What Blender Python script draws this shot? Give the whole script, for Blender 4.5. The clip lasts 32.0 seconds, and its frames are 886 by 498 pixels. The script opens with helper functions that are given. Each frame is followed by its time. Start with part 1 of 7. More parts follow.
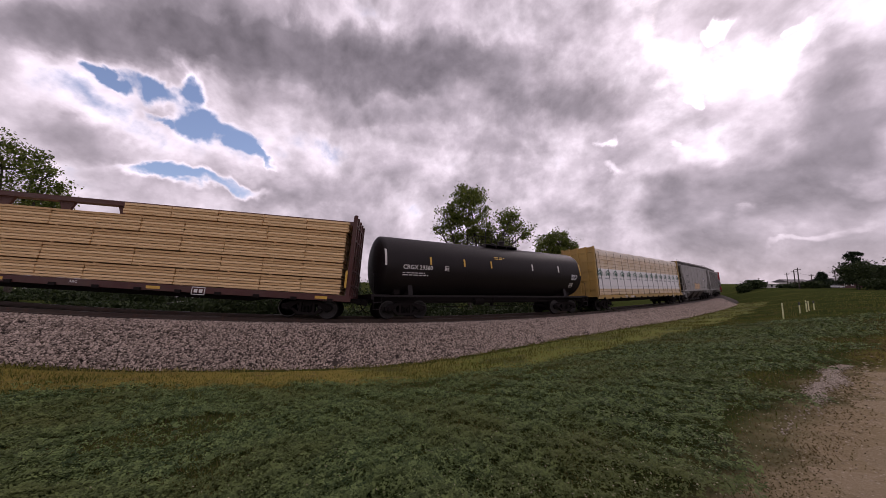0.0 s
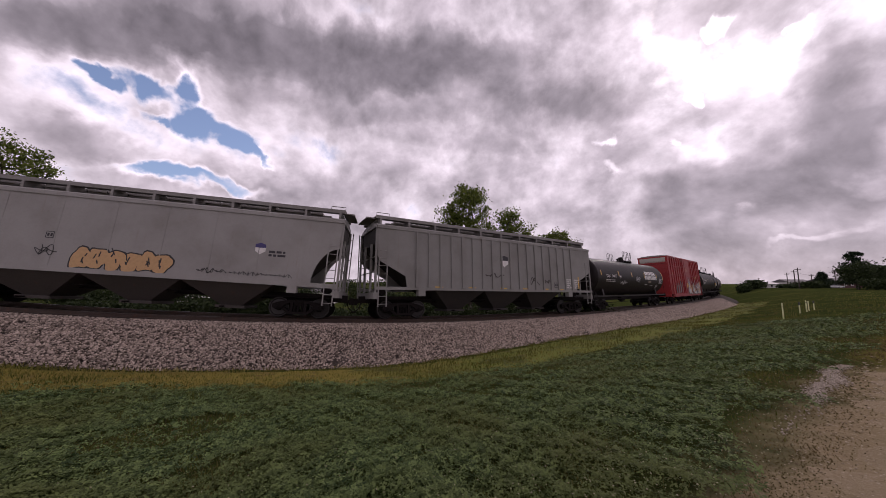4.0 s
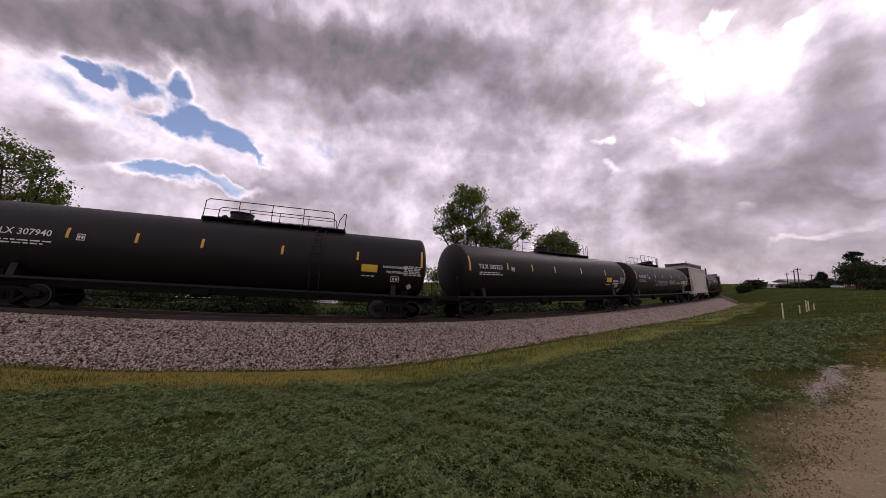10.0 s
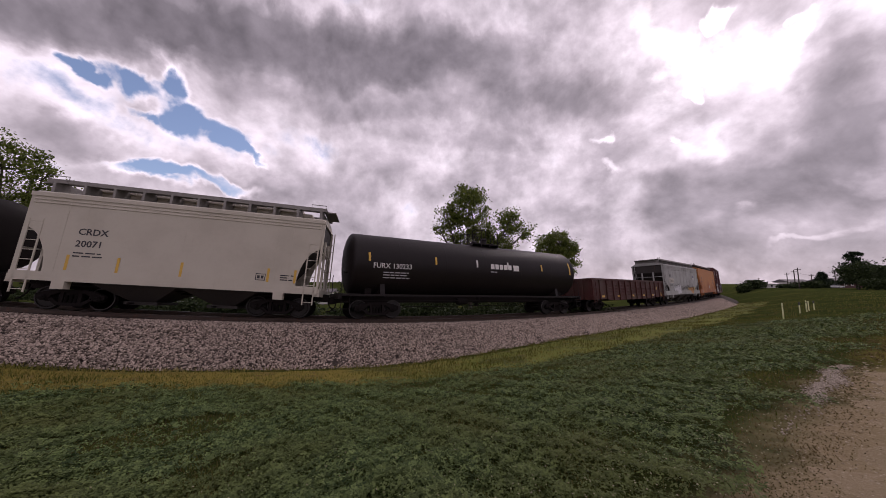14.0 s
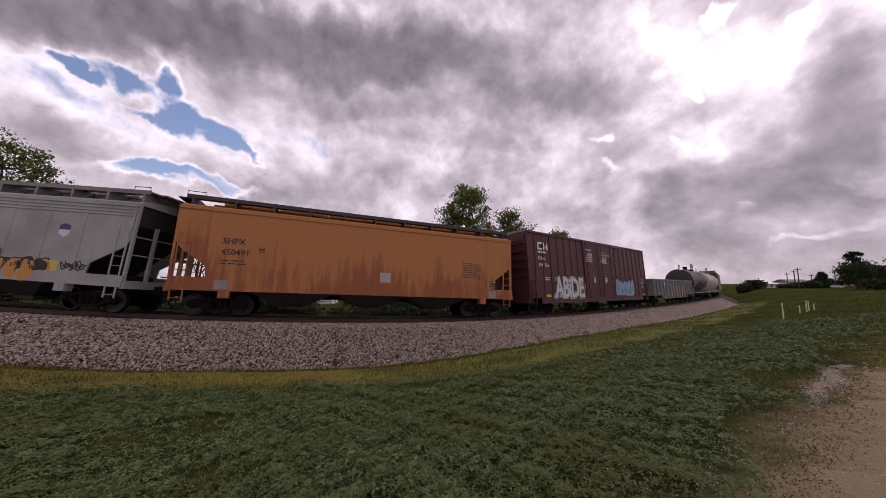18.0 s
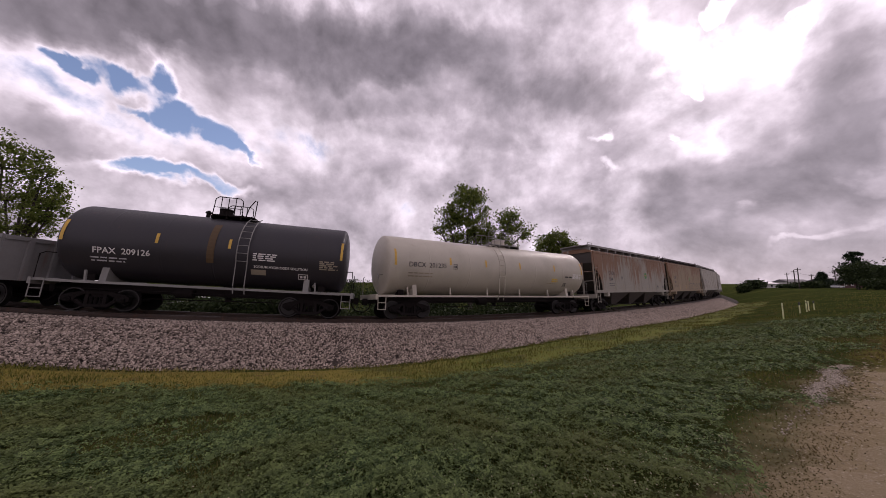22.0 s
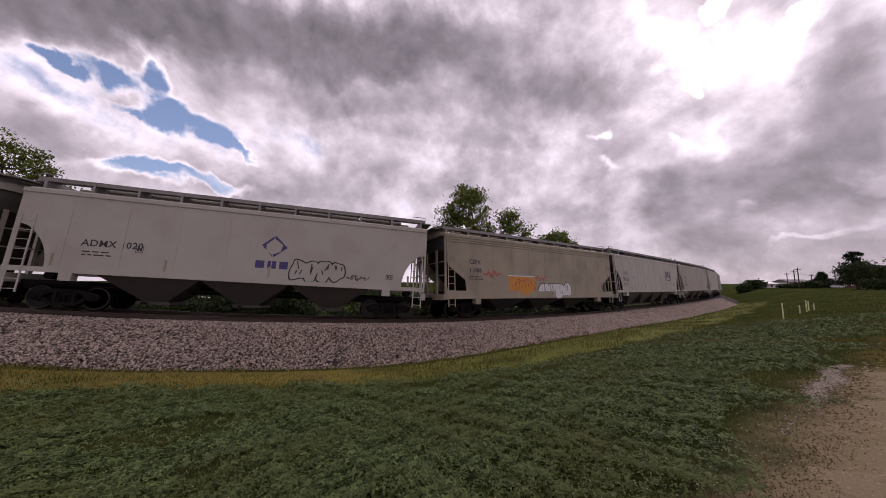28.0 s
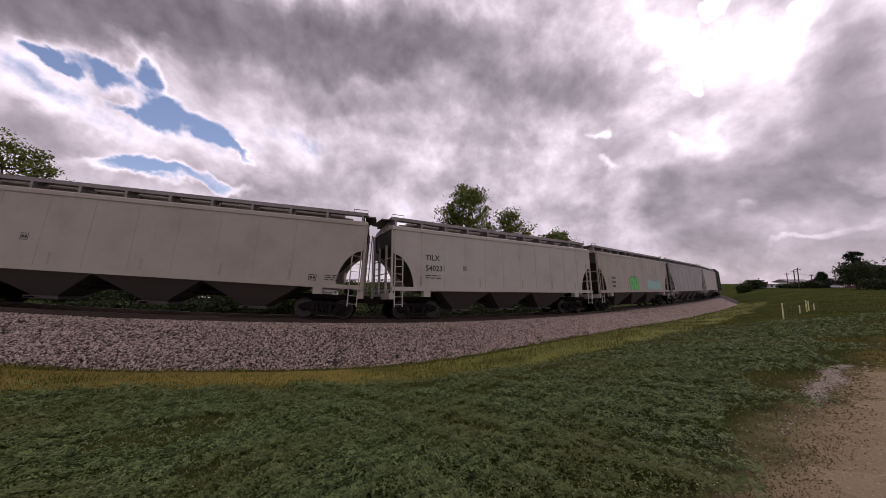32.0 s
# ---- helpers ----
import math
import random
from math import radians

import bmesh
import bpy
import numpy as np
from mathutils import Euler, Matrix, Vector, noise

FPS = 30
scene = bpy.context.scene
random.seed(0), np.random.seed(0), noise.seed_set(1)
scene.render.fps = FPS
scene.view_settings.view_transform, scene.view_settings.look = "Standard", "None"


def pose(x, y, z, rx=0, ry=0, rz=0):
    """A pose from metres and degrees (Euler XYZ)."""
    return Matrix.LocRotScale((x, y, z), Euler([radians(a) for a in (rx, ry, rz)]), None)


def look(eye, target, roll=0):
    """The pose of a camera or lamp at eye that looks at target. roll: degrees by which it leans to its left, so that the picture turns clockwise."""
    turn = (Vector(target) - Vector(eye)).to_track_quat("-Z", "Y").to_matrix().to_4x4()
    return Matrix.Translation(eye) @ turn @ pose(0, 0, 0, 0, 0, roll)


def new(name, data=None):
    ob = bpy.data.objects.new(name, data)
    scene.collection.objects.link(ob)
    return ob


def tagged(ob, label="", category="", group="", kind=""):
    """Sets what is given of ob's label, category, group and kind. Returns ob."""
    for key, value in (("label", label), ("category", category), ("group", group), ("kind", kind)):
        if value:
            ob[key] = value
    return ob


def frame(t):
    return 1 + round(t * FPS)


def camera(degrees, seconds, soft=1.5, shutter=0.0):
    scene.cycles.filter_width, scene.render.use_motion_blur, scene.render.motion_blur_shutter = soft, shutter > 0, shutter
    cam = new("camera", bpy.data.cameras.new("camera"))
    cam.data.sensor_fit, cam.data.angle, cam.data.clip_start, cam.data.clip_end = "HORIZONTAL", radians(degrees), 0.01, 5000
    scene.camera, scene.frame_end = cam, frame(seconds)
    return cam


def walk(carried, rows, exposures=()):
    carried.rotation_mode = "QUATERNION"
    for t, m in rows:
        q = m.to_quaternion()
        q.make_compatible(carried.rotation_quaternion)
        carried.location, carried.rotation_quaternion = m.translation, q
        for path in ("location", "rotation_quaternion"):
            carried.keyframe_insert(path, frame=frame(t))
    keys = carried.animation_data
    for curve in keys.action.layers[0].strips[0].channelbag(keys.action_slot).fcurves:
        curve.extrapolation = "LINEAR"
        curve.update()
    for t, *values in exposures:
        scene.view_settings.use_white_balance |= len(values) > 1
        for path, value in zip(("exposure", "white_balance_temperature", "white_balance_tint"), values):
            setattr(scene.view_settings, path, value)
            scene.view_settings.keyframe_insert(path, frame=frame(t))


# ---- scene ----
# ---- camera ----
EYE = Vector((0, 0, 1.966))
cam = camera(110.88, 32.0, soft=0.7)
HELD = Matrix.Translation(EYE) @ pose(0, 0, 0, 90 + 6.24, 0, 0) @ pose(0, 0, 0, 0, 0, 0.295)
walk(cam, [(0, HELD), (32, HELD)], [(0, 0.08, 6560, 27), (32, 0.08, 6560, 27)])

# ---- world and sun ----
SUN_AZ, SUN_EL = radians(44), radians(38)
world = bpy.data.worlds.new("sky")
scene.world = world
world.use_nodes = True
_wt = world.node_tree
_sky = _wt.nodes.new("ShaderNodeTexSky")
_sky.sky_type, _sky.sun_disc = "NISHITA", False
_sky.sun_elevation, _sky.sun_rotation = SUN_EL, SUN_AZ
_wt.links.new(_sky.outputs[0], _wt.nodes["Background"].inputs[0])
_wt.nodes["Background"].inputs[1].default_value = 0.135
sun_data = bpy.data.lights.new("sun", "SUN")
sun_data.energy, sun_data.angle, sun_data.color = 5.0, radians(12), (1, 0.95, 0.88)
sun = new("sun", sun_data)
sun.matrix_world = look((0, 0, 0), (-math.sin(SUN_AZ) * math.cos(SUN_EL), -math.cos(SUN_AZ) * math.cos(SUN_EL), -math.sin(SUN_EL)))


# ---- materials ----
class Nodes:
    """Short hand for one node material."""

    def __init__(self, name):
        self.mat = bpy.data.materials.new(name)
        self.mat.use_nodes = True
        self.tree = self.mat.node_tree
        self.tree.nodes.clear()
        self.out = self.tree.nodes.new("ShaderNodeOutputMaterial")

    def node(self, kind, inputs=None, **props):
        n = self.tree.nodes.new(kind)
        if "operation" in props:
            n.operation = props["operation"]
        if "feature" in props:
            n.feature = props["feature"]
        if "interpolation_type" in props:
            n.interpolation_type = props["interpolation_type"]
        if "data_type" in props:
            n.data_type, n.blend_type = props["data_type"], props["blend_type"]
        for k, v in (inputs or {}).items():
            if isinstance(v, bpy.types.NodeSocket):
                self.tree.links.new(v, n.inputs[k])
            else:
                n.inputs[k].default_value = v
        return n

    def coords(self, which="Object", scale=(1, 1, 1)):
        tc = self.node("ShaderNodeTexCoord")
        return self.node("ShaderNodeMapping", {0: tc.outputs[which], 3: scale}).outputs[0]

    def noise(self, vec, scale, detail=4, rough=0.6, distort=0.0):
        return self.node("ShaderNodeTexNoise", {"Vector": vec, "Scale": scale, "Detail": detail, "Roughness": rough, "Distortion": distort}).outputs[0]

    def ramp(self, value, lo, hi, a=0.0, b=1.0):
        return self.node("ShaderNodeMapRange", {0: value, 1: lo, 2: hi, 3: a, 4: b}, interpolation_type="SMOOTHSTEP").outputs[0]

    def mix(self, fac, a, b, blend="MIX"):
        n = self.node("ShaderNodeMix", data_type="RGBA", blend_type=blend)
        for sock, v in ((n.inputs[0], fac), (n.inputs[6], a), (n.inputs[7], b)):
            if isinstance(v, bpy.types.NodeSocket):
                self.tree.links.new(v, sock)
            else:
                sock.default_value = (*v, 1) if isinstance(v, tuple) and len(v) == 3 else v
        return n.outputs[2]

    def math(self, op, a, b=0.0):
        return self.node("ShaderNodeMath", {0: a, 1: b}, operation=op).outputs[0]

    def finish(self, color, rough=0.6, metal=0.0, bump=None, strength=0.3, dist=0.02, spec=0.5):
        b = self.node("ShaderNodeBsdfPrincipled", {"Metallic": metal, "Specular IOR Level": spec})
        for key, v in (("Base Color", color), ("Roughness", rough)):
            if isinstance(v, bpy.types.NodeSocket):
                self.tree.links.new(v, b.inputs[key])
            else:
                b.inputs[key].default_value = (*v, 1) if isinstance(v, tuple) else v
        if bump is not None:
            bn = self.node("ShaderNodeBump", {"Height": bump, "Strength": strength, "Distance": dist})
            self.tree.links.new(bn.outputs[0], b.inputs["Normal"])
        self.tree.links.new(b.outputs[0], self.out.inputs[0])
        return self.mat


RUST = (0.17, 0.062, 0.026)


def paint(name, base, rust=0.15, dirt=0.3, rough=0.5, metal=0.0, rust_color=RUST, dirt_color=(0.09, 0.075, 0.06), spec=0.35):
    """Weathered paint on steel: patchy dirt, streaks that run down the sheet, rust freckles."""
    n = Nodes(name)
    c = n.coords()
    streak = n.noise(n.coords(scale=(2.6, 2.6, 0.22)), 1.6, 5, 0.65)
    patch = n.noise(c, 0.55, 5, 0.6)
    fine = n.noise(c, 14, 4, 0.7)
    col = n.mix(n.math("MULTIPLY", n.ramp(patch, 0.35, 0.75), dirt), base, dirt_color)
    col = n.mix(n.math("MULTIPLY", n.ramp(fine, 0.45, 0.8), 0.25 * dirt), col, dirt_color)
    if rust > 0:
        mask = n.math("MULTIPLY", n.ramp(streak, 0.62 - 0.3 * rust, 0.92 - 0.3 * rust), min(1.0, 0.35 + 0.7 * rust))
        col = n.mix(mask, col, rust_color)
    return n.finish(col, n.ramp(fine, 0.2, 0.8, rough - 0.08, rough + 0.12), metal, fine, 0.08, 0.01, spec)


def rusty(name, base, top, low=1.7, high=4.6, amount=0.9):
    """Pale hopper paint with heavy rust that runs down from the roof edge."""
    n = Nodes(name)
    c = n.coords()
    z = n.node("ShaderNodeSeparateXYZ", {0: c}).outputs[2]
    streak = n.noise(n.coords(scale=(1.9, 1.9, 0.16)), 2.2, 6, 0.7)
    wide = n.noise(n.coords(scale=(0.35, 0.35, 0.2)), 1.3, 3)
    reach = n.math("ADD", n.ramp(z, low, high, -0.25, 0.16), n.math("ADD", streak, n.math("MULTIPLY", n.math("SUBTRACT", wide, 0.5), 0.9)))
    fine = n.noise(c, 12, 4, 0.7)
    col = n.mix(n.math("MULTIPLY", n.ramp(fine, 0.4, 0.8), 0.3), base, (0.12, 0.1, 0.08))
    col = n.mix(n.math("MULTIPLY", n.ramp(reach, 0.42, 0.68), amount), col, n.mix(n.ramp(fine, 0.3, 0.7), top, RUST))
    return n.finish(col, 0.68, 0, fine, 0.1, 0.01)


def plain(name, color, rough=0.6, metal=0.0, spec=0.5):
    n = Nodes(name)
    f = n.noise(n.coords(), 9, 3)
    return n.finish(n.mix(n.ramp(f, 0.3, 0.8, 0, 0.35), color, tuple(x * 0.55 for x in color)), rough, metal, f, 0.05, 0.01, spec)


M_BLACK = paint("black_tank_paint", (0.0105, 0.0075, 0.0078), 0.05, 0.35, 0.5, rust_color=(0.022, 0.013, 0.010), dirt_color=(0.019, 0.015, 0.014), spec=0.22)
M_DKGREY = paint("dark_grey_tank_paint", (0.028, 0.026, 0.032), 0.05, 0.2, 0.42, dirt_color=(0.045, 0.038, 0.032))
M_CREAM = paint("cream_tank_paint", (0.47, 0.43, 0.36), 0.08, 0.3, 0.42, dirt_color=(0.2, 0.17, 0.13))
M_GREY = paint("grey_hopper_paint", (0.30, 0.29, 0.28), 0.1, 0.35, 0.55)
M_GREY2 = paint("mid_grey_hopper_paint", (0.24, 0.235, 0.225), 0.12, 0.35, 0.55)
M_LIGHT = paint("light_grey_hopper_paint", (0.41, 0.385, 0.345), 0.06, 0.28, 0.55, dirt_color=(0.2, 0.17, 0.13))
M_LIGHT2 = paint("pale_hopper_paint", (0.36, 0.33, 0.285), 0.1, 0.35, 0.58, dirt_color=(0.19, 0.15, 0.11))
M_TAN = paint("tan_hopper_paint", (0.33, 0.285, 0.215), 0.15, 0.4, 0.6)
M_CRDX = paint("cream_hopper_paint", (0.49, 0.455, 0.385), 0.06, 0.25, 0.5, dirt_color=(0.22, 0.18, 0.13))
M_MP = paint("weathered_pale_grey_paint", (0.36, 0.365, 0.355), 0.14, 0.4, 0.6)
M_ORANGE = rusty("faded_orange_paint", (0.46, 0.18, 0.05), (0.34, 0.075, 0.018), 4.6, 0.6, 0.8)
M_RUSTY = rusty("grey_paint_run_with_rust", (0.29, 0.265, 0.225), (0.20, 0.105, 0.052), 0.9, 4.4)
M_BROWN = rusty("tan_paint_browned_by_rust", (0.27, 0.20, 0.125), (0.19, 0.085, 0.038), 1.2, 5.2, 0.85)
M_RED = paint("red_boxcar_paint", (0.30, 0.024, 0.026), 0.1, 0.25, 0.5, rust_color=(0.16, 0.03, 0.025), dirt_color=(0.15, 0.03, 0.03))
M_MAROON = paint("maroon_boxcar_paint", (0.088, 0.021, 0.024), 0.08, 0.25, 0.5, dirt_color=(0.04, 0.016, 0.016))
M_GONRED = paint("dark_red_gondola_paint", (0.060, 0.014, 0.012), 0.25, 0.4, 0.65, rust_color=(0.08, 0.03, 0.016))
M_GONGREY = paint("scuffed_grey_gondola_paint", (0.20, 0.195, 0.195), 0.3, 0.45, 0.65)
M_FLATRED = paint("brown_red_flatcar_paint", (0.07, 0.021, 0.019), 0.15, 0.4, 0.6)
M_YELLOW = paint("yellow_flatcar_paint", (0.40, 0.255, 0.07), 0.12, 0.35, 0.55)
M_GREEN = paint("dark_green_boxcar_paint", (0.03, 0.034, 0.026), 0.1, 0.3, 0.6)
M_UNDER = paint("undercarriage_grime", (0.013, 0.0105, 0.0105), 0.1, 0.25, 0.85, rust_color=(0.03, 0.017, 0.012), dirt_color=(0.022, 0.018, 0.016), spec=0.08)
# bays and slope sheets: much darker than the hopper bodies above them
M_BAY = paint("dark_brown_hopper_bay_paint", (0.06, 0.051, 0.047), 0.12, 0.6, 0.65, dirt_color=(0.05, 0.042, 0.036))
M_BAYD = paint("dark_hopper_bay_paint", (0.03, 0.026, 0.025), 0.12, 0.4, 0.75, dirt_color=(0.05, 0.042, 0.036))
M_WHEEL = paint("worn_wheel_steel", (0.010, 0.0085, 0.0085), 0.05, 0.3, 0.75, 0.0, dirt_color=(0.016, 0.013, 0.012), spec=0.06)
M_TREAD = plain("polished_wheel_rim", (0.036, 0.032, 0.031), 0.55, 0.3)
M_WALK = paint("galvanised_running_board", (0.23, 0.22, 0.21), 0.15, 0.4, 0.55, 0.3)
M_WALKD = paint("dark_running_board", (0.06, 0.05, 0.05), 0.15, 0.4, 0.6, 0.2)
M_WHITE = plain("white_lettering", (0.72, 0.7, 0.68), 0.55)
M_INK = plain("dark_lettering", (0.03, 0.028, 0.035), 0.55)
M_REFLECT = plain("yellow_reflective_tape", (0.62, 0.37, 0.05), 0.4)
M_REFWHITE = plain("white_reflective_tape", (0.6, 0.58, 0.55), 0.4)
M_PLACARD = plain("yellow_placard_paint", (0.72, 0.46, 0.03), 0.5)
M_SPGREEN = plain("green_mark_paint", (0.05, 0.2, 0.05), 0.55)
M_DKGREEN = plain("dark_green_print", (0.02, 0.13, 0.085), 0.55)
M_NAVY = plain("navy_mark_paint", (0.05, 0.04, 0.16), 0.55)
M_BLUE = plain("blue_panel_paint", (0.06, 0.10, 0.24), 0.55)
M_SPRAYW = plain("white_spray_paint", (0.62, 0.62, 0.63), 0.5)
M_SPRAYS = plain("silver_spray_paint", (0.55, 0.55, 0.58), 0.45)
M_SPRAYK = plain("black_spray_paint", (0.018, 0.017, 0.02), 0.5)
M_SPRAYO = plain("orange_spray_paint", (0.56, 0.24, 0.03), 0.5)
M_SPRAYY = plain("yellow_spray_paint", (0.62, 0.5, 0.06), 0.5)
M_SPRAYB = plain("pale_blue_spray_paint", (0.2, 0.36, 0.5), 0.5)
M_SPRAYT = plain("mint_spray_paint", (0.26, 0.48, 0.42), 0.5)
M_SPRAYG = plain("bright_green_spray_paint", (0.08, 0.5, 0.09), 0.5)
M_SPRAYR = plain("red_spray_paint", (0.45, 0.08, 0.05), 0.5)
M_SPRAYP = plain("peach_spray_paint", (0.55, 0.33, 0.15), 0.5)
M_RAIL = paint("rail_steel", (0.05, 0.032, 0.025), 0.3, 0.3, 0.5, 0.3)
M_SLEEPER = plain("creosoted_sleeper_wood", (0.045, 0.035, 0.028), 0.85)


def island_material(name, a, b, rough=0.8, spec=0.3, c=None, sheer=0.0):
    """Colour that varies from one small piece to the next."""
    n = Nodes(name)
    r = n.node("ShaderNodeNewGeometry").outputs["Random Per Island"]
    big = n.noise(n.coords(), 0.35, 3)
    col = n.mix(r, a, b)
    if c:
        col = n.mix(n.ramp(big, 0.42, 0.7), col, c)
    m = n.finish(col, rough, 0, None, spec=spec)
    if sheer:
        bsdf = [x for x in n.tree.nodes if x.type == "BSDF_PRINCIPLED"][0]
        tl = n.node("ShaderNodeBsdfTranslucent", {0: col})
        ms = n.node("ShaderNodeMixShader", {0: sheer, 1: bsdf.outputs[0], 2: tl.outputs[0]})
        n.tree.links.new(ms.outputs[0], n.out.inputs[0])
    return m


def lumber_material():
    n = Nodes("fresh_sawn_lumber")
    r = n.node("ShaderNodeNewGeometry").outputs["Random Per Island"]
    grain = n.noise(n.coords(scale=(0.7, 6, 9)), 2.5, 5, 0.6)
    col = n.mix(r, (0.52, 0.32, 0.14), (0.80, 0.56, 0.30))
    col = n.mix(n.ramp(grain, 0.5, 0.85, 0, 0.5), col, (0.36, 0.20, 0.085))
    return n.finish(col, 0.75, 0, grain, 0.2, 0.01)


def wrap_material():
    """Thin white plastic wrap, printed in a broad white band over tan boards."""
    n = Nodes("plastic_lumber_wrap")
    c = n.coords()
    z = n.node("ShaderNodeSeparateXYZ", {0: c}).outputs[2]
    crease = n.noise(n.coords(scale=(1.2, 1.2, 3)), 2.2, 5, 0.7, 0.6)
    band = n.math("MULTIPLY", n.ramp(z, 1.72, 1.76), n.ramp(z, 3.40, 3.36))
    rows = n.ramp(n.noise(n.coords(scale=(0.05, 0.05, 1.5)), 2, 1), 0.45, 0.55)
    cells = n.noise(n.coords(scale=(0.35, 0.35, 2.4)), 1.0, 2)
    tan = n.mix(rows, (0.52, 0.37, 0.205), (0.60, 0.46, 0.29))
    tan = n.mix(n.ramp(cells, 0.45, 0.6, 0, 0.5), tan, (0.62, 0.51, 0.36))
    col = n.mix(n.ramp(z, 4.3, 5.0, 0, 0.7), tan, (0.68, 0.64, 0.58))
    col = n.mix(band, col, (0.72, 0.71, 0.71))
    col = n.mix(n.ramp(crease, 0.5, 0.85, 0, 0.3), col, (0.45, 0.42, 0.38))
    return n.finish(col, 0.38, 0, crease, 0.35, 0.05)


M_WRAPINK = plain("grey_wrap_print", (0.33, 0.36, 0.36), 0.5)
M_WRAPLINE = plain("brown_board_gap", (0.24, 0.155, 0.085), 0.6)
M_LUMBER = lumber_material()
M_WRAP = wrap_material()


def lane_share(n, p):
    """1 on the worn lane beside the field, 0 on the field, with a ragged border between."""
    sep = n.node("ShaderNodeSeparateXYZ", {0: p})
    off = n.math("SUBTRACT", sep.outputs[1], n.math("MULTIPLY", sep.outputs[0], 0.62))
    off = n.math("ADD", off, n.math("MULTIPLY", n.math("SUBTRACT", n.noise(p, 1.1, 6, 0.65), 0.5), 2.2))
    return n.ramp(off, 1.75, 0.5), n.ramp(n.math("ADD", sep.outputs[0], n.math("MULTIPLY", n.noise(p, 0.8, 4), 2.0)), 8.2, 10.0)


def lane_colour(n, p, fine):
    mid = n.noise(p, 0.8, 5, 0.65)
    col = n.mix(n.ramp(mid, 0.35, 0.7), (0.285, 0.222, 0.135), (0.235, 0.185, 0.105))
    col = n.mix(n.ramp(fine, 0.48, 0.75, 0, 0.7), col, (0.44, 0.36, 0.26))
    return n.mix(n.ramp(fine, 0.45, 0.3, 0, 0.45), col, (0.12, 0.09, 0.055))


def ground_material():
    n = Nodes("field_ground")
    p = n.node("ShaderNodeNewGeometry").outputs["Position"]
    big = n.noise(p, 0.16, 4, 0.6)
    mid = n.noise(p, 0.9, 5, 0.65)
    fine = n.noise(p, 22, 5, 0.75)
    col = n.mix(n.ramp(mid, 0.35, 0.7), (0.034, 0.048, 0.014), (0.060, 0.072, 0.019))
    col = n.mix(n.ramp(big, 0.5, 0.68, 0, 0.6), col, (0.098, 0.092, 0.028))
    col = n.mix(n.ramp(fine, 0.42, 0.7, 0, 0.6), col, (0.024, 0.028, 0.012))
    lane, far = lane_share(n, p)
    soil = n.mix(far, lane_colour(n, p, fine), n.mix(n.ramp(fine, 0.4, 0.65), (0.17, 0.135, 0.036), (0.09, 0.085, 0.026)))
    col = n.mix(n.math("MULTIPLY", lane, 0.9), col, soil)
    return n.finish(col, 1.0, 0, fine, 0.6, 0.04, 0.0)


def verge_material():
    n = Nodes("yellow_verge_grass")
    p = n.node("ShaderNodeNewGeometry").outputs["Position"]
    mid = n.noise(p, 0.45, 5, 0.65)
    fine = n.noise(p, 20, 5, 0.75)
    x = n.node("ShaderNodeSeparateXYZ", {0: p}).outputs[0]
    dry = n.ramp(n.math("ADD", x, n.math("MULTIPLY", n.math("SUBTRACT", mid, 0.5), 9.0)), 1.0, -5.0)
    col = n.mix(dry, (0.150, 0.170, 0.032), (0.215, 0.172, 0.036))
    col = n.mix(n.ramp(mid, 0.5, 0.6, 0, 0.8), col, (0.060, 0.075, 0.018))
    col = n.mix(n.ramp(n.noise(p, 1.3, 5, 0.7), 0.52, 0.66, 0, 0.7), col, (0.15, 0.105, 0.04))
    col = n.mix(n.ramp(fine, 0.42, 0.72, 0, 0.6), col, (0.05, 0.05, 0.018))
    return n.finish(col, 0.95, 0, fine, 0.6, 0.04, 0.1)


def road_material():
    n = Nodes("dirt_and_gravel")
    p = n.node("ShaderNodeNewGeometry").outputs["Position"]
    fine = n.noise(p, 30, 6, 0.8)
    return n.finish(lane_colour(n, p, fine), 0.95, 0, fine, 0.7, 0.03, 0.15)


def ballast_material():
    n = Nodes("ballast_bed")
    p = n.node("ShaderNodeNewGeometry").outputs["Position"]
    v = n.node("ShaderNodeTexVoronoi", {"Vector": p, "Scale": 9.0})
    fine = n.noise(p, 25, 4)
    # shade in the gaps between the stones is put into this dark bed colour
    col = n.mix(v.outputs[1], (0.028, 0.022, 0.019), (0.075, 0.058, 0.05))
    return n.finish(col, 0.9, 0, v.outputs[0], 0.8, 0.05, 0.2)


M_GROUND, M_VERGE, M_ROAD, M_BALLAST = ground_material(), verge_material(), road_material(), ballast_material()
M_STONE = island_material("granite_ballast_stone", (0.10, 0.077, 0.064), (0.57, 0.465, 0.39), 0.9, 0.1)
M_PEBBLE = island_material("road_gravel", (0.24, 0.185, 0.115), (0.52, 0.44, 0.33), 0.9, 0.1)
M_CHALK = island_material("pale_gravel", (0.25, 0.21, 0.165), (0.47, 0.405, 0.335), 0.9, 0.1)
M_CLOVER = island_material("clover_leaf", (0.020, 0.045, 0.013), (0.185, 0.25, 0.085), 0.68, 0.2, (0.105, 0.125, 0.035), 0.2)
M_BLADE = island_material("grass_blade", (0.065, 0.085, 0.018), (0.165, 0.165, 0.042), 0.8, 0.1, (0.18, 0.155, 0.055), 0.25)
M_DRY = island_material("dry_grass_blade", (0.20, 0.17, 0.045), (0.32, 0.265, 0.09), 0.85, 0.1, (0.16, 0.17, 0.035), 0.2)
M_STRAW = island_material("straw_and_thatch", (0.10, 0.075, 0.035), (0.22, 0.165, 0.075), 0.9, 0.1, (0.09, 0.085, 0.03), 0.15)
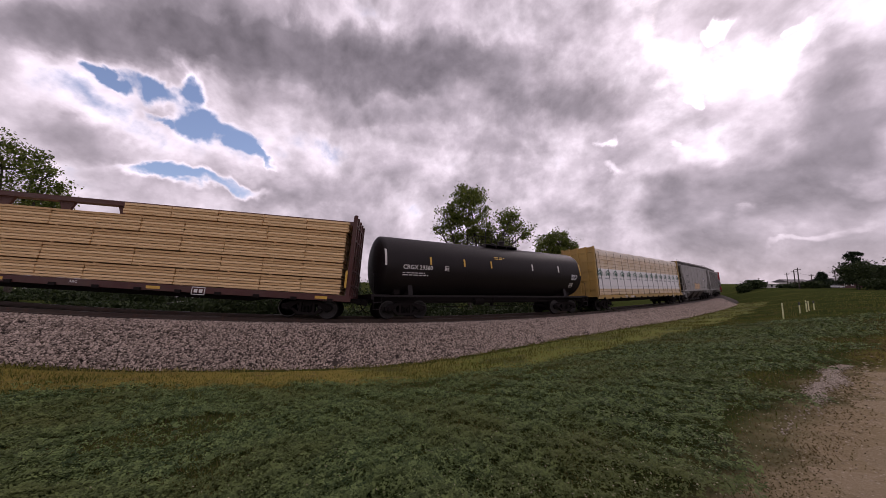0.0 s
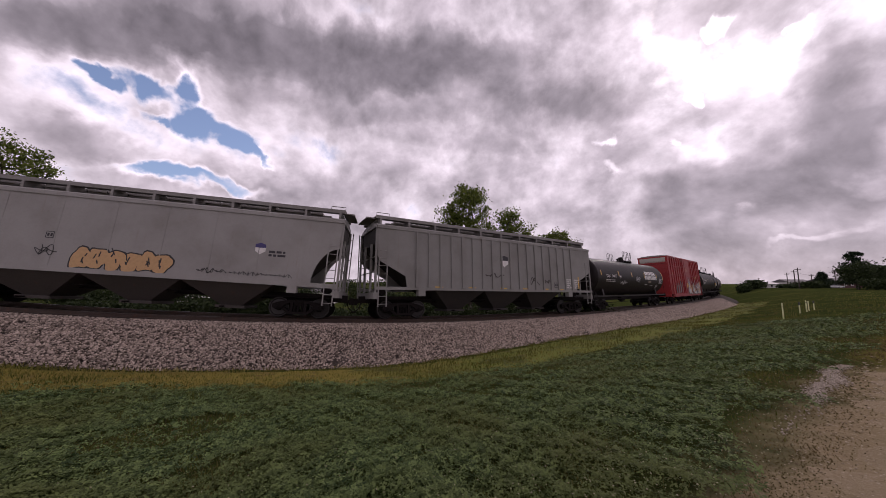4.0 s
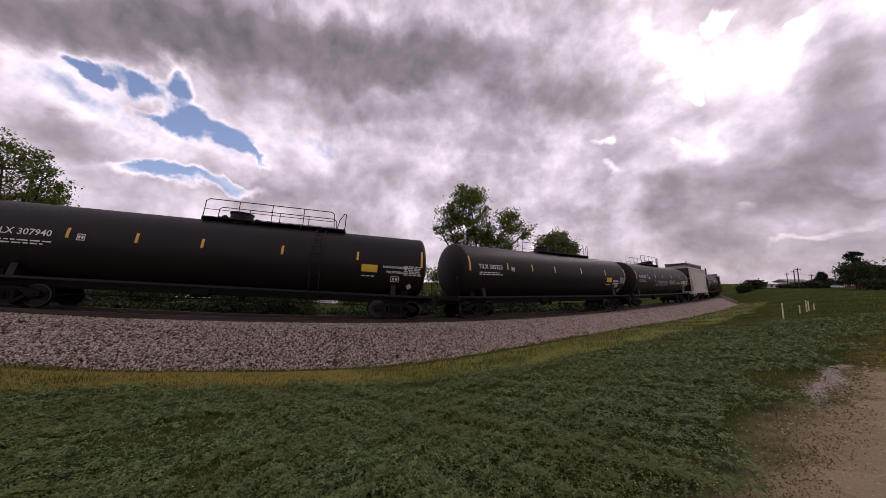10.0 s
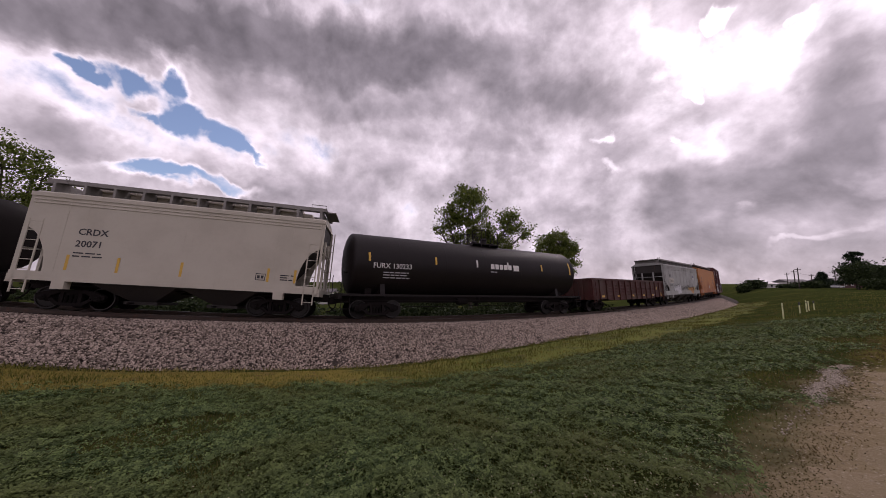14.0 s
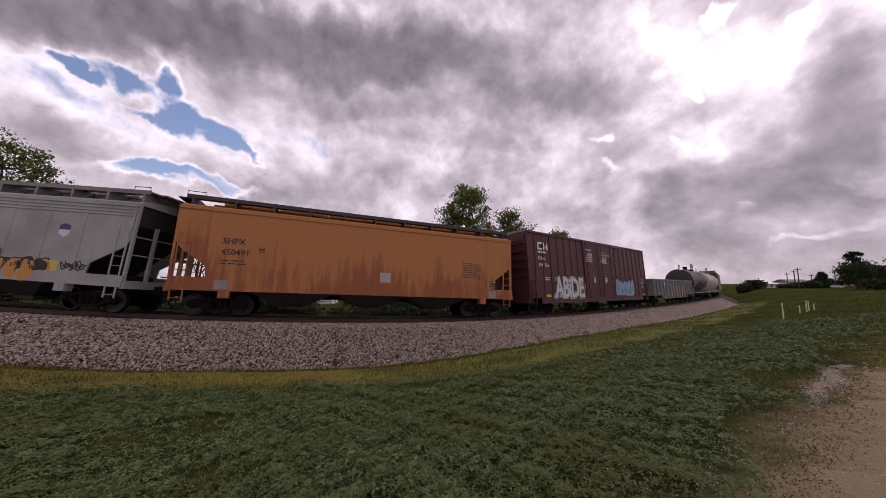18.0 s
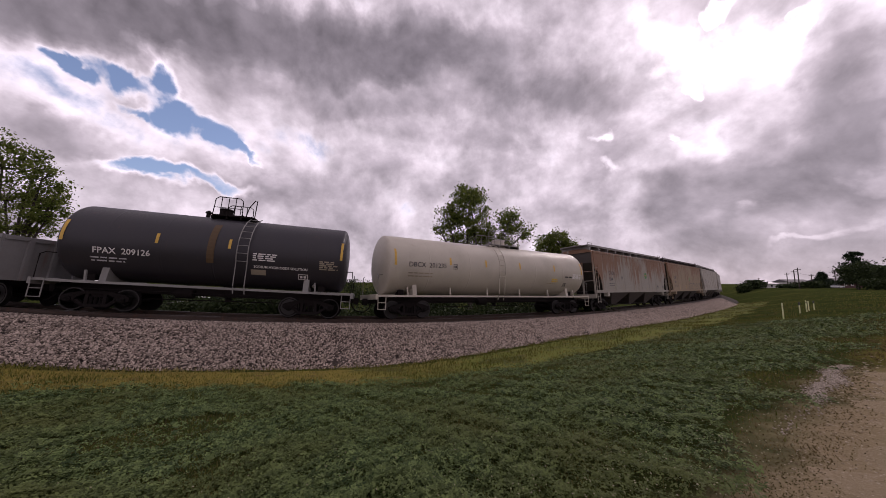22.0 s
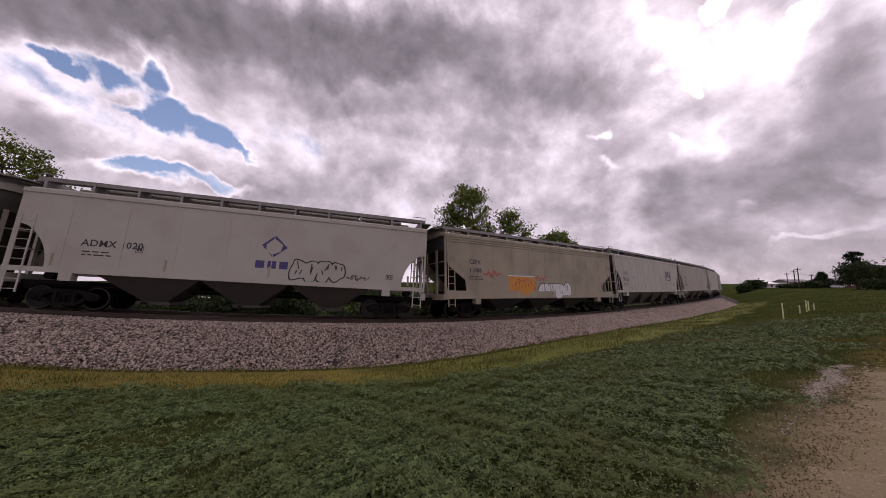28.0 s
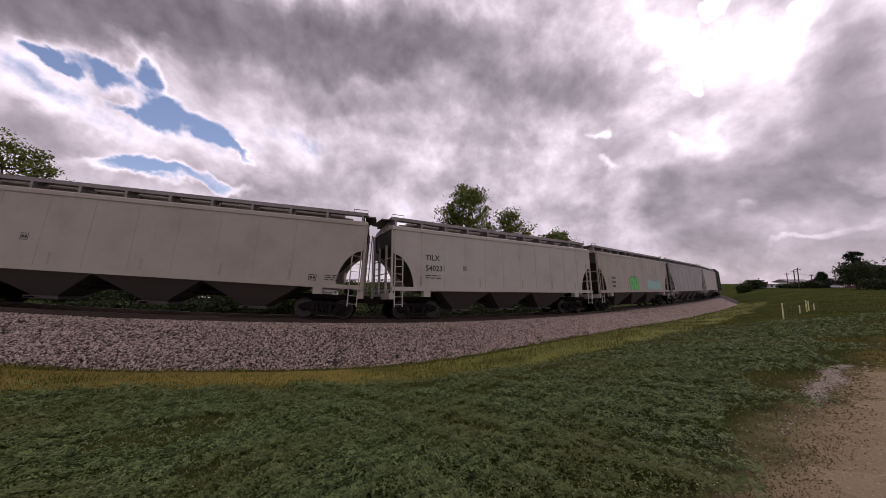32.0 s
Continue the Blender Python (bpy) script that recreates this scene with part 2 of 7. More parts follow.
M_WEED = island_material("brown_green_weed", (0.035, 0.036, 0.014), (0.13, 0.105, 0.05), 0.85, 0.1, (0.07, 0.085, 0.025), 0.2)
M_FLOWER = plain("white_clover_flower", (0.36, 0.33, 0.21), 0.8)
M_LEAF = island_material("tree_leaf", (0.065, 0.10, 0.018), (0.19, 0.225, 0.05), 0.6, 0.25, None, 0.6)
M_LEAFD = island_material("dark_shrub_leaf", (0.016, 0.03, 0.009), (0.042, 0.062, 0.017), 0.65, 0.3, None, 0.25)
M_PINE = island_material("conifer_needles", (0.008, 0.018, 0.008), (0.022, 0.04, 0.016), 0.75, 0.2)
M_BARK = plain("tree_bark", (0.055, 0.043, 0.034), 0.9)
M_SHEDW = plain("white_roof_sheet", (0.62, 0.6, 0.58), 0.5)
M_BRICKW = plain("dark_red_house_wall", (0.07, 0.03, 0.028), 0.8)
M_ROOF = plain("grey_house_roof", (0.13, 0.12, 0.125), 0.8)
M_POLEW = plain("weathered_pole_wood", (0.075, 0.062, 0.052), 0.9)
M_POST = plain("pale_yellow_marker_plastic", (0.62, 0.62, 0.33), 0.5)
M_CAP = plain("dark_marker_cap", (0.03, 0.03, 0.03), 0.5)
M_CARW = plain("white_car_paint", (0.65, 0.65, 0.66), 0.3)
M_GLASS = plain("dark_window_glass", (0.02, 0.022, 0.026), 0.1)


# ---- mesh helpers ----
class Shape:
    """Collects vertices and faces for one mesh."""

    def __init__(self):
        self.v, self.f = [], []

    def add(self, verts, faces):
        k = len(self.v)
        self.v.extend(verts)
        self.f.extend([tuple(i + k for i in f) for f in faces])
        return self

    def box(self, x0, x1, y0, y1, z0, z1):
        v = [(x, y, z) for z in (z0, z1) for y in (y0, y1) for x in (x0, x1)]
        return self.add(v, [(0, 2, 3, 1), (4, 5, 7, 6), (0, 1, 5, 4), (2, 6, 7, 3), (0, 4, 6, 2), (1, 3, 7, 5)])

    def prism(self, pts, y0, y1):
        """A polygon in x and z, counter-clockwise seen from -y, drawn out from y0 to y1."""
        n = len(pts)
        v = [(x, y0, z) for x, z in pts] + [(x, y1, z) for x, z in pts]
        f = [tuple(range(n)), tuple(range(2 * n - 1, n - 1, -1))]
        f += [(i, i + n, (i + 1) % n + n, (i + 1) % n) for i in range(n)]
        return self.add(v, f)

    def sweep(self, pts, x0, x1):
        """A polygon in y and z drawn out along x."""
        n = len(pts)
        v = [(x0, y, z) for y, z in pts] + [(x1, y, z) for y, z in pts]
        f = [tuple(range(n - 1, -1, -1)), tuple(range(n, 2 * n))]
        f += [(i, (i + 1) % n, (i + 1) % n + n, i + n) for i in range(n)]
        return self.add(v, f)

    def tube(self, pts, r, n=6, r1=None):
        """A round bar along a line of points; r1: radius at the far end."""
        pts = [Vector(p) for p in pts]
        m = len(pts)
        v, f = [], []
        for i, p in enumerate(pts):
            d = (pts[min(i + 1, m - 1)] - pts[max(i - 1, 0)]).normalized()
            a = d.orthogonal().normalized() if abs(d.z) < 0.99 else Vector((1, 0, 0))
            if abs(d.z) < 0.99:
                a = d.cross(Vector((0, 0, 1))).normalized()
            b = d.cross(a)
            rr = r if r1 is None else r + (r1 - r) * i / (m - 1)
            v += [tuple(p + a * rr * math.cos(6.2832 * k / n) + b * rr * math.sin(6.2832 * k / n)) for k in range(n)]
        for i in range(m - 1):
            f += [(i * n + k, i * n + (k + 1) % n, (i + 1) * n + (k + 1) % n, (i + 1) * n + k) for k in range(n)]
        f += [tuple(range(n - 1, -1, -1)), tuple(range((m - 1) * n, m * n))]
        return self.add(v, f)

    def lathe(self, prof, axis, n=24, cx=0.0, cy=0.0, cz=0.0):
        """prof: (position along the axis, radius)."""
        v, f = [], []
        for a, r in prof:
            for k in range(n):
                c, s = r * math.cos(6.28319 * k / n), r * math.sin(6.28319 * k / n)
                v.append({"x": (cx + a, cy + c, cz + s), "y": (cx + s, cy + a, cz + c), "z": (cx + c, cy + s, cz + a)}[axis])
        m = len(prof)
        for i in range(m - 1):
            f += [(i * n + k, i * n + (k + 1) % n, (i + 1) * n + (k + 1) % n, (i + 1) * n + k) for k in range(n)]
        f += [tuple(range(n - 1, -1, -1)), tuple(range((m - 1) * n, m * n))]
        return self.add(v, f)

    def mesh(self, name, smooth=False):
        me = bpy.data.meshes.new(name)
        me.from_pydata(self.v, [], self.f)
        bm = bmesh.new()
        bm.from_mesh(me)
        bmesh.ops.recalc_face_normals(bm, faces=bm.faces)
        bm.to_mesh(me)
        bm.free()
        if smooth:
            me.polygons.foreach_set("use_smooth", [True] * len(me.polygons))
            me.set_sharp_from_angle(angle=radians(40))
        return me


def thing(name, label, category, group="", kind=""):
    return tagged(new(name), label, category, group, kind)


def part(name, shape, material, parent, label="", smooth=False):
    """Links a shape or a finished mesh as one mesh object under a thing or a part."""
    me = shape.mesh(name, smooth) if isinstance(shape, Shape) else shape
    if not me.materials:
        me.materials.append(material)
    ob = new(name, me)
    ob.parent = parent
    if label:
        ob["label"] = label
    return ob


def cloud_of(name, verts, faces_per, count, material, label, category, kind="stuff"):
    """One mesh of many small alike pieces from an array of vertices."""
    me = bpy.data.meshes.new(name)
    per = len(verts) // count
    faces = np.array([f for f in faces_per], dtype=object)
    me.vertices.add(len(verts))
    me.vertices.foreach_set("co", np.asarray(verts, np.float32).ravel())
    sizes = [len(f) for f in faces_per]
    flat = np.concatenate([np.array(f) for f in faces_per])
    loops = (flat[None, :] + (np.arange(count) * per)[:, None]).ravel()
    me.loops.add(len(loops))
    me.loops.foreach_set("vertex_index", loops.astype(np.int32))
    totals = np.tile(np.array(sizes), count)
    starts = np.concatenate([[0], np.cumsum(totals)[:-1]])
    me.polygons.add(len(totals))
    me.polygons.foreach_set("loop_start", starts.astype(np.int32))
    me.polygons.foreach_set("loop_total", totals.astype(np.int32))
    me.update(calc_edges=True)
    me.validate()
    me.materials.append(material)
    return me


# ---- the track's line ----
# distance along the track (growing the way the train runs), curvature, rail height
TRACK_S = [-700, -136.5, -105, -78.75, -57.75, -42, -29.4, -18.9, -8.4, 2.1, 12.6, 23.1, 34, 48, 70, 600]
TRACK_K = [0.00136, 0.00194, 0.00219, 0.0026, 0.00299, 0.00289, 0.00158, 0.00161, 0.01374, 0.01793, 0.01935, 0.03086, 0.01793, 0.0042, 0.0, 0.0]
TRACK_Z = [-1.4, -1.285, -1.0, -0.766, -0.576, -0.503, -0.446, -0.341, -0.228, -0.029, 0.497, 1.247, 1.896, 2.2, 2.5, 2.5]
_g = np.linspace(-700, 600, 2601)
_k = np.interp(_g, TRACK_S, TRACK_K)
_th = np.concatenate([[0], np.cumsum((_k[1:] + _k[:-1]) / 2 * 0.5)])
_th = _th - np.interp(0, _g, _th) - 0.4551
_cx, _cy = -np.cos(_th), np.sin(_th)
_X = np.concatenate([[0], np.cumsum((_cx[1:] + _cx[:-1]) / 2 * 0.5)])
_Y = np.concatenate([[0], np.cumsum((_cy[1:] + _cy[:-1]) / 2 * 0.5)])
_X, _Y = _X - np.interp(0, _g, _X), _Y - np.interp(0, _g, _Y) + 18.21
_Z = np.convolve(np.pad(np.interp(_g, TRACK_S, TRACK_Z), 8, mode="edge"), np.ones(17) / 17, "valid")


def track(s):
    """Place and heading of the track's middle at rail height."""
    return Vector((np.interp(s, _g, _X), np.interp(s, _g, _Y), np.interp(s, _g, _Z))), float(np.interp(s, _g, _th))


def beside(s, d, dz):
    """A point d metres from the track's middle towards the camera's side."""
    p, th = track(s)
    return Vector((p.x - math.sin(th) * d, p.y - math.cos(th) * d, p.z + dz))


TOE_S = [-62, -35, -24, -12.5, -6, -1.7, 1.9, 3.8, 7.6, 10.7, 12.1, 14.9, 30]
TOE_D = [3.82, 3.6, 3.6, 3.42, 3.56, 3.86, 4.19, 4.35, 4.36, 4.25, 4.2, 4.08, 4.0]
BANK = 0.5


def toe_out(s):
    """How far out from the track's middle the ballast ends."""
    return np.interp(s, TOE_S, TOE_D)


def toe_drop(s):
    """How far below the rails the ballast ends."""
    return -0.26 - (toe_out(s) - 2.1) * BANK


TOE = 3.9
CANT = 0.0586

_tx, _ty, _tz, _tth, _ts = _X[::4], _Y[::4], _Z[::4], _th[::4], _g[::4]


def nearest(x, y):
    """Distance along the track and signed distance from it, for arrays of places."""
    x, y = np.atleast_1d(x), np.atleast_1d(y)
    s, d = np.zeros(len(x)), np.zeros(len(x))
    for i in range(0, len(x), 4000):
        xx, yy = x[i:i + 4000, None], y[i:i + 4000, None]
        j = np.argmin((xx - _tx) ** 2 + (yy - _ty) ** 2, axis=1)
        dx, dy = xx[:, 0] - _tx[j], yy[:, 0] - _ty[j]
        along = dx * -np.cos(_tth[j]) + dy * np.sin(_tth[j])
        s[i:i + 4000] = _ts[j] + along
        d[i:i + 4000] = dx * -np.sin(_tth[j]) + dy * -np.cos(_tth[j])
    return s, d


FIELD = 0.466


def height(x, y):
    """Ground height: a field that falls to the ballast's foot, and lower land beyond the track."""
    x, y = np.atleast_1d(np.asarray(x, float)), np.atleast_1d(np.asarray(y, float))
    s, d = nearest(x, y)
    rail = np.interp(s, _g, _Z)
    toe = rail + toe_drop(s)
    d = np.where(d > 0, d - toe_out(s) + TOE, d)
    f = np.clip((d - TOE) / 11.5, 0, 1)
    f = f * f * (3 - 2 * f) * 0.55 + f * 0.45
    near = toe + (FIELD - toe) * f
    b = np.clip((-d - TOE) / 30, 0, 1)
    far = rail - 1.5 + (-2.6 - (rail - 1.5)) * b
    z = np.where(d >= TOE - 0.4, near, np.where(d <= 0.4 - TOE, far, rail - 1.65))
    r = np.hypot(x, y)
    z = z + np.clip((r - 3) / 30, 0, 1) * np.clip((np.abs(d) - TOE) / 3, 0.15, 1) * (0.10 * np.sin(x * 0.31 + 1) * np.sin(y * 0.23) + 0.05 * np.sin(x * 0.9 + y * 0.7))
    z = z + 0.02 * np.sin(x * 2.1) * np.sin(y * 1.7 + x)
    return z


def ground_z(x, y):
    return float(height([x], [y])[0])


# ---- ground ----
def build_ground():
    radii = [0.6 * 1.05 ** i for i in range(115)]
    radii = [r for r in radii if r < 140] + [150, 170, 200, 240, 300, 400, 600, 1000, 2000, 4700]
    na = 260
    ang = np.linspace(0, 2 * np.pi, na, endpoint=False)
    xs = np.concatenate([[0]] + [r * np.cos(ang) for r in radii])
    ys = np.concatenate([[0]] + [r * np.sin(ang) for r in radii])
    zs = height(xs, ys)
    faces = [(0, 1 + k, 1 + (k + 1) % na) for k in range(na)]
    for i in range(len(radii) - 1):
        a, b = 1 + i * na, 1 + (i + 1) * na
        faces += [(a + k, b + k, b + (k + 1) % na, a + (k + 1) % na) for k in range(na)]
    me = bpy.data.meshes.new("ground")
    me.from_pydata(list(zip(xs, ys, zs)), [], faces)
    me.polygons.foreach_set("use_smooth", [True] * len(me.polygons))
    me.materials.append(M_GROUND)
    tagged(new("ground", me), "uneven green field of clover and grass beside the tracks", "ground", kind="structure")


def strip(name, s0, s1, step, profile, material, label, category):
    """A ribbon along the track: profile gives (d, dz) for a place s."""
    rows = [[beside(s, d, dz) for d, dz in profile(s)] for s in np.arange(s0, s1 + 0.01, step)]
    n = len(rows[0])
    v = [tuple(p) for r in rows for p in r]
    f = [(i * n + k, i * n + k + 1, (i + 1) * n + k + 1, (i + 1) * n + k) for i in range(len(rows) - 1) for k in range(n - 1)]
    me = bpy.data.meshes.new(name)
    me.from_pydata(v, [], f)
    me.polygons.foreach_set("use_smooth", [True] * len(me.polygons))
    me.materials.append(material)
    return tagged(new(name, me), label, category, kind="structure")


def ballast_profile(s):
    e, t = float(toe_out(s)), float(toe_drop(s))
    w = 0.07 * math.sin(s * 1.3) + 0.05 * math.sin(s * 3.1 + 1)
    return [(-4.1, -1.75), (-2.2, -0.28), (-1.5, -0.2), (0, -0.2), (1.5, -0.2), (2.05, -0.25), (2.4, -0.41), (e + w, t), (e + 0.6, t - 0.35)]


build_ground()
strip("ballast_bed", -300, 300, 1.0, ballast_profile, M_BALLAST, "sloping bank of pinkish grey crushed stone ballast", "ballast")


def build_stones():
    rng = np.random.default_rng(3)
    n = 165000
    s = rng.uniform(-66, 26, n)
    # more stones where the bank is near
    keep = rng.uniform(0, 1, n) < np.interp(s, [-66, -30, -8, 26], [0.3, 0.5, 1, 1])
    s = s[keep]
    n = len(s)
    e = toe_out(s) + 0.07 * np.sin(s * 1.3) + 0.05 * np.sin(s * 3.1 + 1)
    d = 1.05 + (e + 0.05 - 1.05) * rng.uniform(0, 1, n)
    stray = rng.uniform(0, 1, n) < 0.05
    d = np.where(stray, e + 0.5 * rng.uniform(0, 1, n) ** 2, d)
    px, py, pz, th = np.interp(s, _g, _X), np.interp(s, _g, _Y), np.interp(s, _g, _Z), np.interp(s, _g, _th)
    dz = np.where(d < 2.05, -0.2 - 0.05 * np.clip((d - 1.5) / 0.55, 0, 1), -0.26 - (d - 2.1) * BANK)
    c = np.stack([px - np.sin(th) * d, py - np.cos(th) * d, pz + dz + rng.uniform(0.0, 0.035, n)], 1)
    size = rng.uniform(0.026, 0.060, n) * np.interp(s, [-66, -20, 0], [1.8, 1.35, 1.0])
    base = np.array([(1, 0, 0), (0, 1, 0), (-1, 0, 0), (0, -1, 0), (0, 0, 0.8), (0.1, 0.1, -0.8)])
    v = base[None] * rng.uniform(0.65, 1.25, (n, 6, 1)) + rng.uniform(-0.2, 0.2, (n, 6, 3))
    a, b = rng.uniform(0, 6.28, n), rng.uniform(-0.8, 0.8, n)
    ca, sa, cb, sb = np.cos(a), np.sin(a), np.cos(b), np.sin(b)
    x, y, z = v[..., 0], v[..., 1], v[..., 2]
    y, z = y * cb[:, None] - z * sb[:, None], y * sb[:, None] + z * cb[:, None]
    x, y = x * ca[:, None] - y * sa[:, None], x * sa[:, None] + y * ca[:, None]
    v = np.stack([x, y, z], 2) * size[:, None, None] + c[:, None]
    me = cloud_of("ballast_stones", v.reshape(-1, 3), [(0, 1, 4), (1, 2, 4), (2, 3, 4), (3, 0, 4), (1, 0, 5), (2, 1, 5), (3, 2, 5), (0, 3, 5)], n, M_STONE, "", "")
    tagged(new("ballast_stones", me), "loose angular pink and grey granite stones on the bank", "stones", kind="stuff")


def build_rails():
    prof = [(-0.07, -0.17), (0.07, -0.17), (0.07, -0.15), (0.015, -0.13), (0.012, -0.045), (0.036, -0.035), (0.036, -0.005), (0.028, 0), (-0.028, 0), (-0.036, -0.005), (-0.036, -0.035), (-0.012, -0.045), (-0.015, -0.13), (-0.07, -0.15)]
    for side in (0.755, -0.755):
        rows = [[beside(s, side + a, z - side * 0.0) for a, z in prof] for s in list(np.arange(-330, -60, 6)) + list(np.arange(-60, 40, 1.0)) + list(np.arange(40, 330, 6))]
        n = len(prof)
        me = bpy.data.meshes.new("rail")
        me.from_pydata([tuple(p) for r in rows for p in r], [], [(i * n + k, i * n + (k + 1) % n, (i + 1) * n + (k + 1) % n, (i + 1) * n + k) for i in range(len(rows) - 1) for k in range(n)])
        me.materials.append(M_RAIL)
        tagged(new("rail", me), "rusty brown steel rail on a ballast bed", "rail", "rails of the track", "structure")
    sl = Shape()
    for s in np.arange(-62, 30, 0.55):
        p, th = track(s)
        ux, uy = Vector((-math.cos(th), math.sin(th), 0)), Vector((-math.sin(th), -math.cos(th), 0))
        v = [tuple(p + ux * a + uy * b + Vector((0, 0, c))) for c in (-0.34, -0.172) for b in (-1.3, 1.3) for a in (-0.11, 0.11)]
        sl.add(v, [(0, 2, 3, 1), (4, 5, 7, 6), (0, 1, 5, 4), (2, 6, 7, 3), (0, 4, 6, 2), (1, 3, 7, 5)])
    ob = part("sleepers", sl, M_SLEEPER, None)
    tagged(ob, "dark creosoted timber sleepers half sunk in ballast", "sleepers", kind="stuff")


build_stones()
build_rails()


def verge_width(s):
    return np.interp(s, [-60, -22, -7, 0, 4, 8, 12], [4.0, 4.1, 5.0, 4.8, 4.1, 3.4, 2.7]) + 0.2 * np.sin(s * 0.5) + 0.12 * np.sin(s * 1.7)


def verge_profile(s):
    inner, outer = float(toe_out(s)) + 0.05, float(toe_out(s) + verge_width(s))
    out = []
    for i in range(7):
        d = inner + (outer - inner) * i / 6
        p = beside(s, d, 0)
        out.append((d, ground_z(p.x, p.y) + (0.02 if 0 < i < 6 else -0.03) - p.z))
    return out


strip("grass_verge", -70, 40, 0.7, verge_profile, M_VERGE, "strip of yellowing grass along the foot of the ballast", "grass")


# gravel drive beside the field
def build_road():
    line = [(-4, -1.2), (0.2, 1.0), (2.0, 2.1), (3.1, 2.75), (4.4, 3.6), (5.6, 4.45), (6.6, 5.15), (8.1, 6.05), (9.0, 6.1), (9.7, 5.4), (10.2, 4.2)]
    v, f = [], []
    m = 12
    pts = []
    for i in range(len(line) - 1):
        for k in range(6):
            t = k / 6
            pts.append((line[i][0] * (1 - t) + line[i + 1][0] * t, line[i][1] * (1 - t) + line[i + 1][1] * t))
    for i, (x, y) in enumerate(pts):
        j = 0.16 * math.sin(i * 1.7) + 0.14 * math.sin(i * 0.6) + 0.08 * math.sin(i * 3.7)
        for k in range(m):
            w = k / (m - 1) * 4.6
            xx, yy = x + (w + j) * 0.55, y - (w + j) * 0.83
            v.append((xx, yy, ground_z(xx, yy) + (0.012 if 0 < k < m - 1 else -0.02)))
    f = [(i * m + k, i * m + k + 1, (i + 1) * m + k + 1, (i + 1) * m + k) for i in range(len(pts) - 1) for k in range(m - 1)]
    me = bpy.data.meshes.new("gravel_drive")
    me.from_pydata(v, [], f)
    me.polygons.foreach_set("use_smooth", [True] * len(me.polygons))
    me.materials.append(M_ROAD)
    tagged(new("gravel_drive", me), "worn brown dirt and gravel drive edging the field", "road", kind="structure")


build_road()


# ---- clouds ----
CLOUD_H = 900.0
# place on the layer, half lengths of the patch, turn, added thickness
HEAVY_CLOUD = [
    (-0.425, 0.639, 0.594, 0.089, 6, 0.54), (-0.827, 0.563, 0.323, 0.051, 24, 0.4), (-0.986, 0.469, 0.088, 0.046, 31, 0.2), (0.223, 0.606, 0.416, 0.104, -12, 0.17),
    (0.416, 0.529, 0.265, 0.064, -10, 0.12), (-0.278, 0.533, 0.217, 0.033, 7, 0.1), (0.946, 0.355, 0.061, 0.14, 6, 0.2), (0.823, 0.219, 0.239, 0.088, -1, 0.22),
    (0.697, 0.146, 0.284, 0.071, -6, 0.16), (-0.912, 0.3, 0.096, 0.036, -2, 0.17), (0.125, 0.463, 0.244, 0.048, -2, 0.1), (0.581, 0.25, 0.148, 0.053, -8, 0.08),
    (-0.607, 0.256, 0.207, 0.033, 0, 0.08), (0.793, 0.062, 0.32, 0.059, -3, 0.15),
]
THIN_CLOUD = [
    (0.677, 0.521, 0.193, 0.146, -18, -0.1), (0.823, 0.441, 0.084, 0.152, -32, -0.09), (-0.818, 0.377, 0.317, 0.135, 0, -0.11), (-0.963, 0.381, 0.065, 0.042, -19, -0.08),
    (-0.853, 0.363, 0.136, 0.034, -21, -0.08), (-0.613, 0.344, 0.128, 0.037, -4, -0.08), (0.722, 0.343, 0.079, 0.033, -15, -0.1), (0.523, 0.322, 0.029, 0.014, -9, -0.2),
    (0.782, 0.175, 0.024, 0.016, -9, -0.15), (0.965, 0.196, 0.026, 0.021, -15, -0.15), (0.895, 0.097, 0.069, 0.011, 17, -0.14), (-0.41, 0.398, 0.164, 0.062, 9, -0.06),
    (-0.198, 0.357, 0.271, 0.043, 4, -0.05),
]
CLOUD_GAPS = [
    (-0.911, 0.442, 0.031, 0.02, 0, -0.42), (-0.835, 0.455, 0.052, 0.029, -7, -0.4), (-0.757, 0.48, 0.032, 0.036, -13, -0.42), (-0.739, 0.405, 0.064, 0.051, -11, -0.46),
    (-0.649, 0.385, 0.048, 0.029, -19, -0.35), (-0.779, 0.262, 0.088, 0.018, 4, -0.3), (-0.669, 0.259, 0.13, 0.023, -1, -0.38), (-0.601, 0.354, 0.064, 0.015, -9, -0.25),
    (-0.81, 0.392, 0.037, 0.013, -25, -0.3), (0.783, 0.601, 0.036, 0.025, -25, -0.5), (0.883, 0.503, 0.014, 0.038, -37, -0.42), (0.716, 0.476, 0.024, 0.018, -19, -0.38),
    (0.502, 0.399, 0.032, 0.016, 10, -0.3), (0.667, 0.379, 0.027, 0.012, -15, -0.25), (0.715, 0.532, 0.017, 0.009, -20, -0.3),
]
CLOUD_MASS = HEAVY_CLOUD + THIN_CLOUD + CLOUD_GAPS


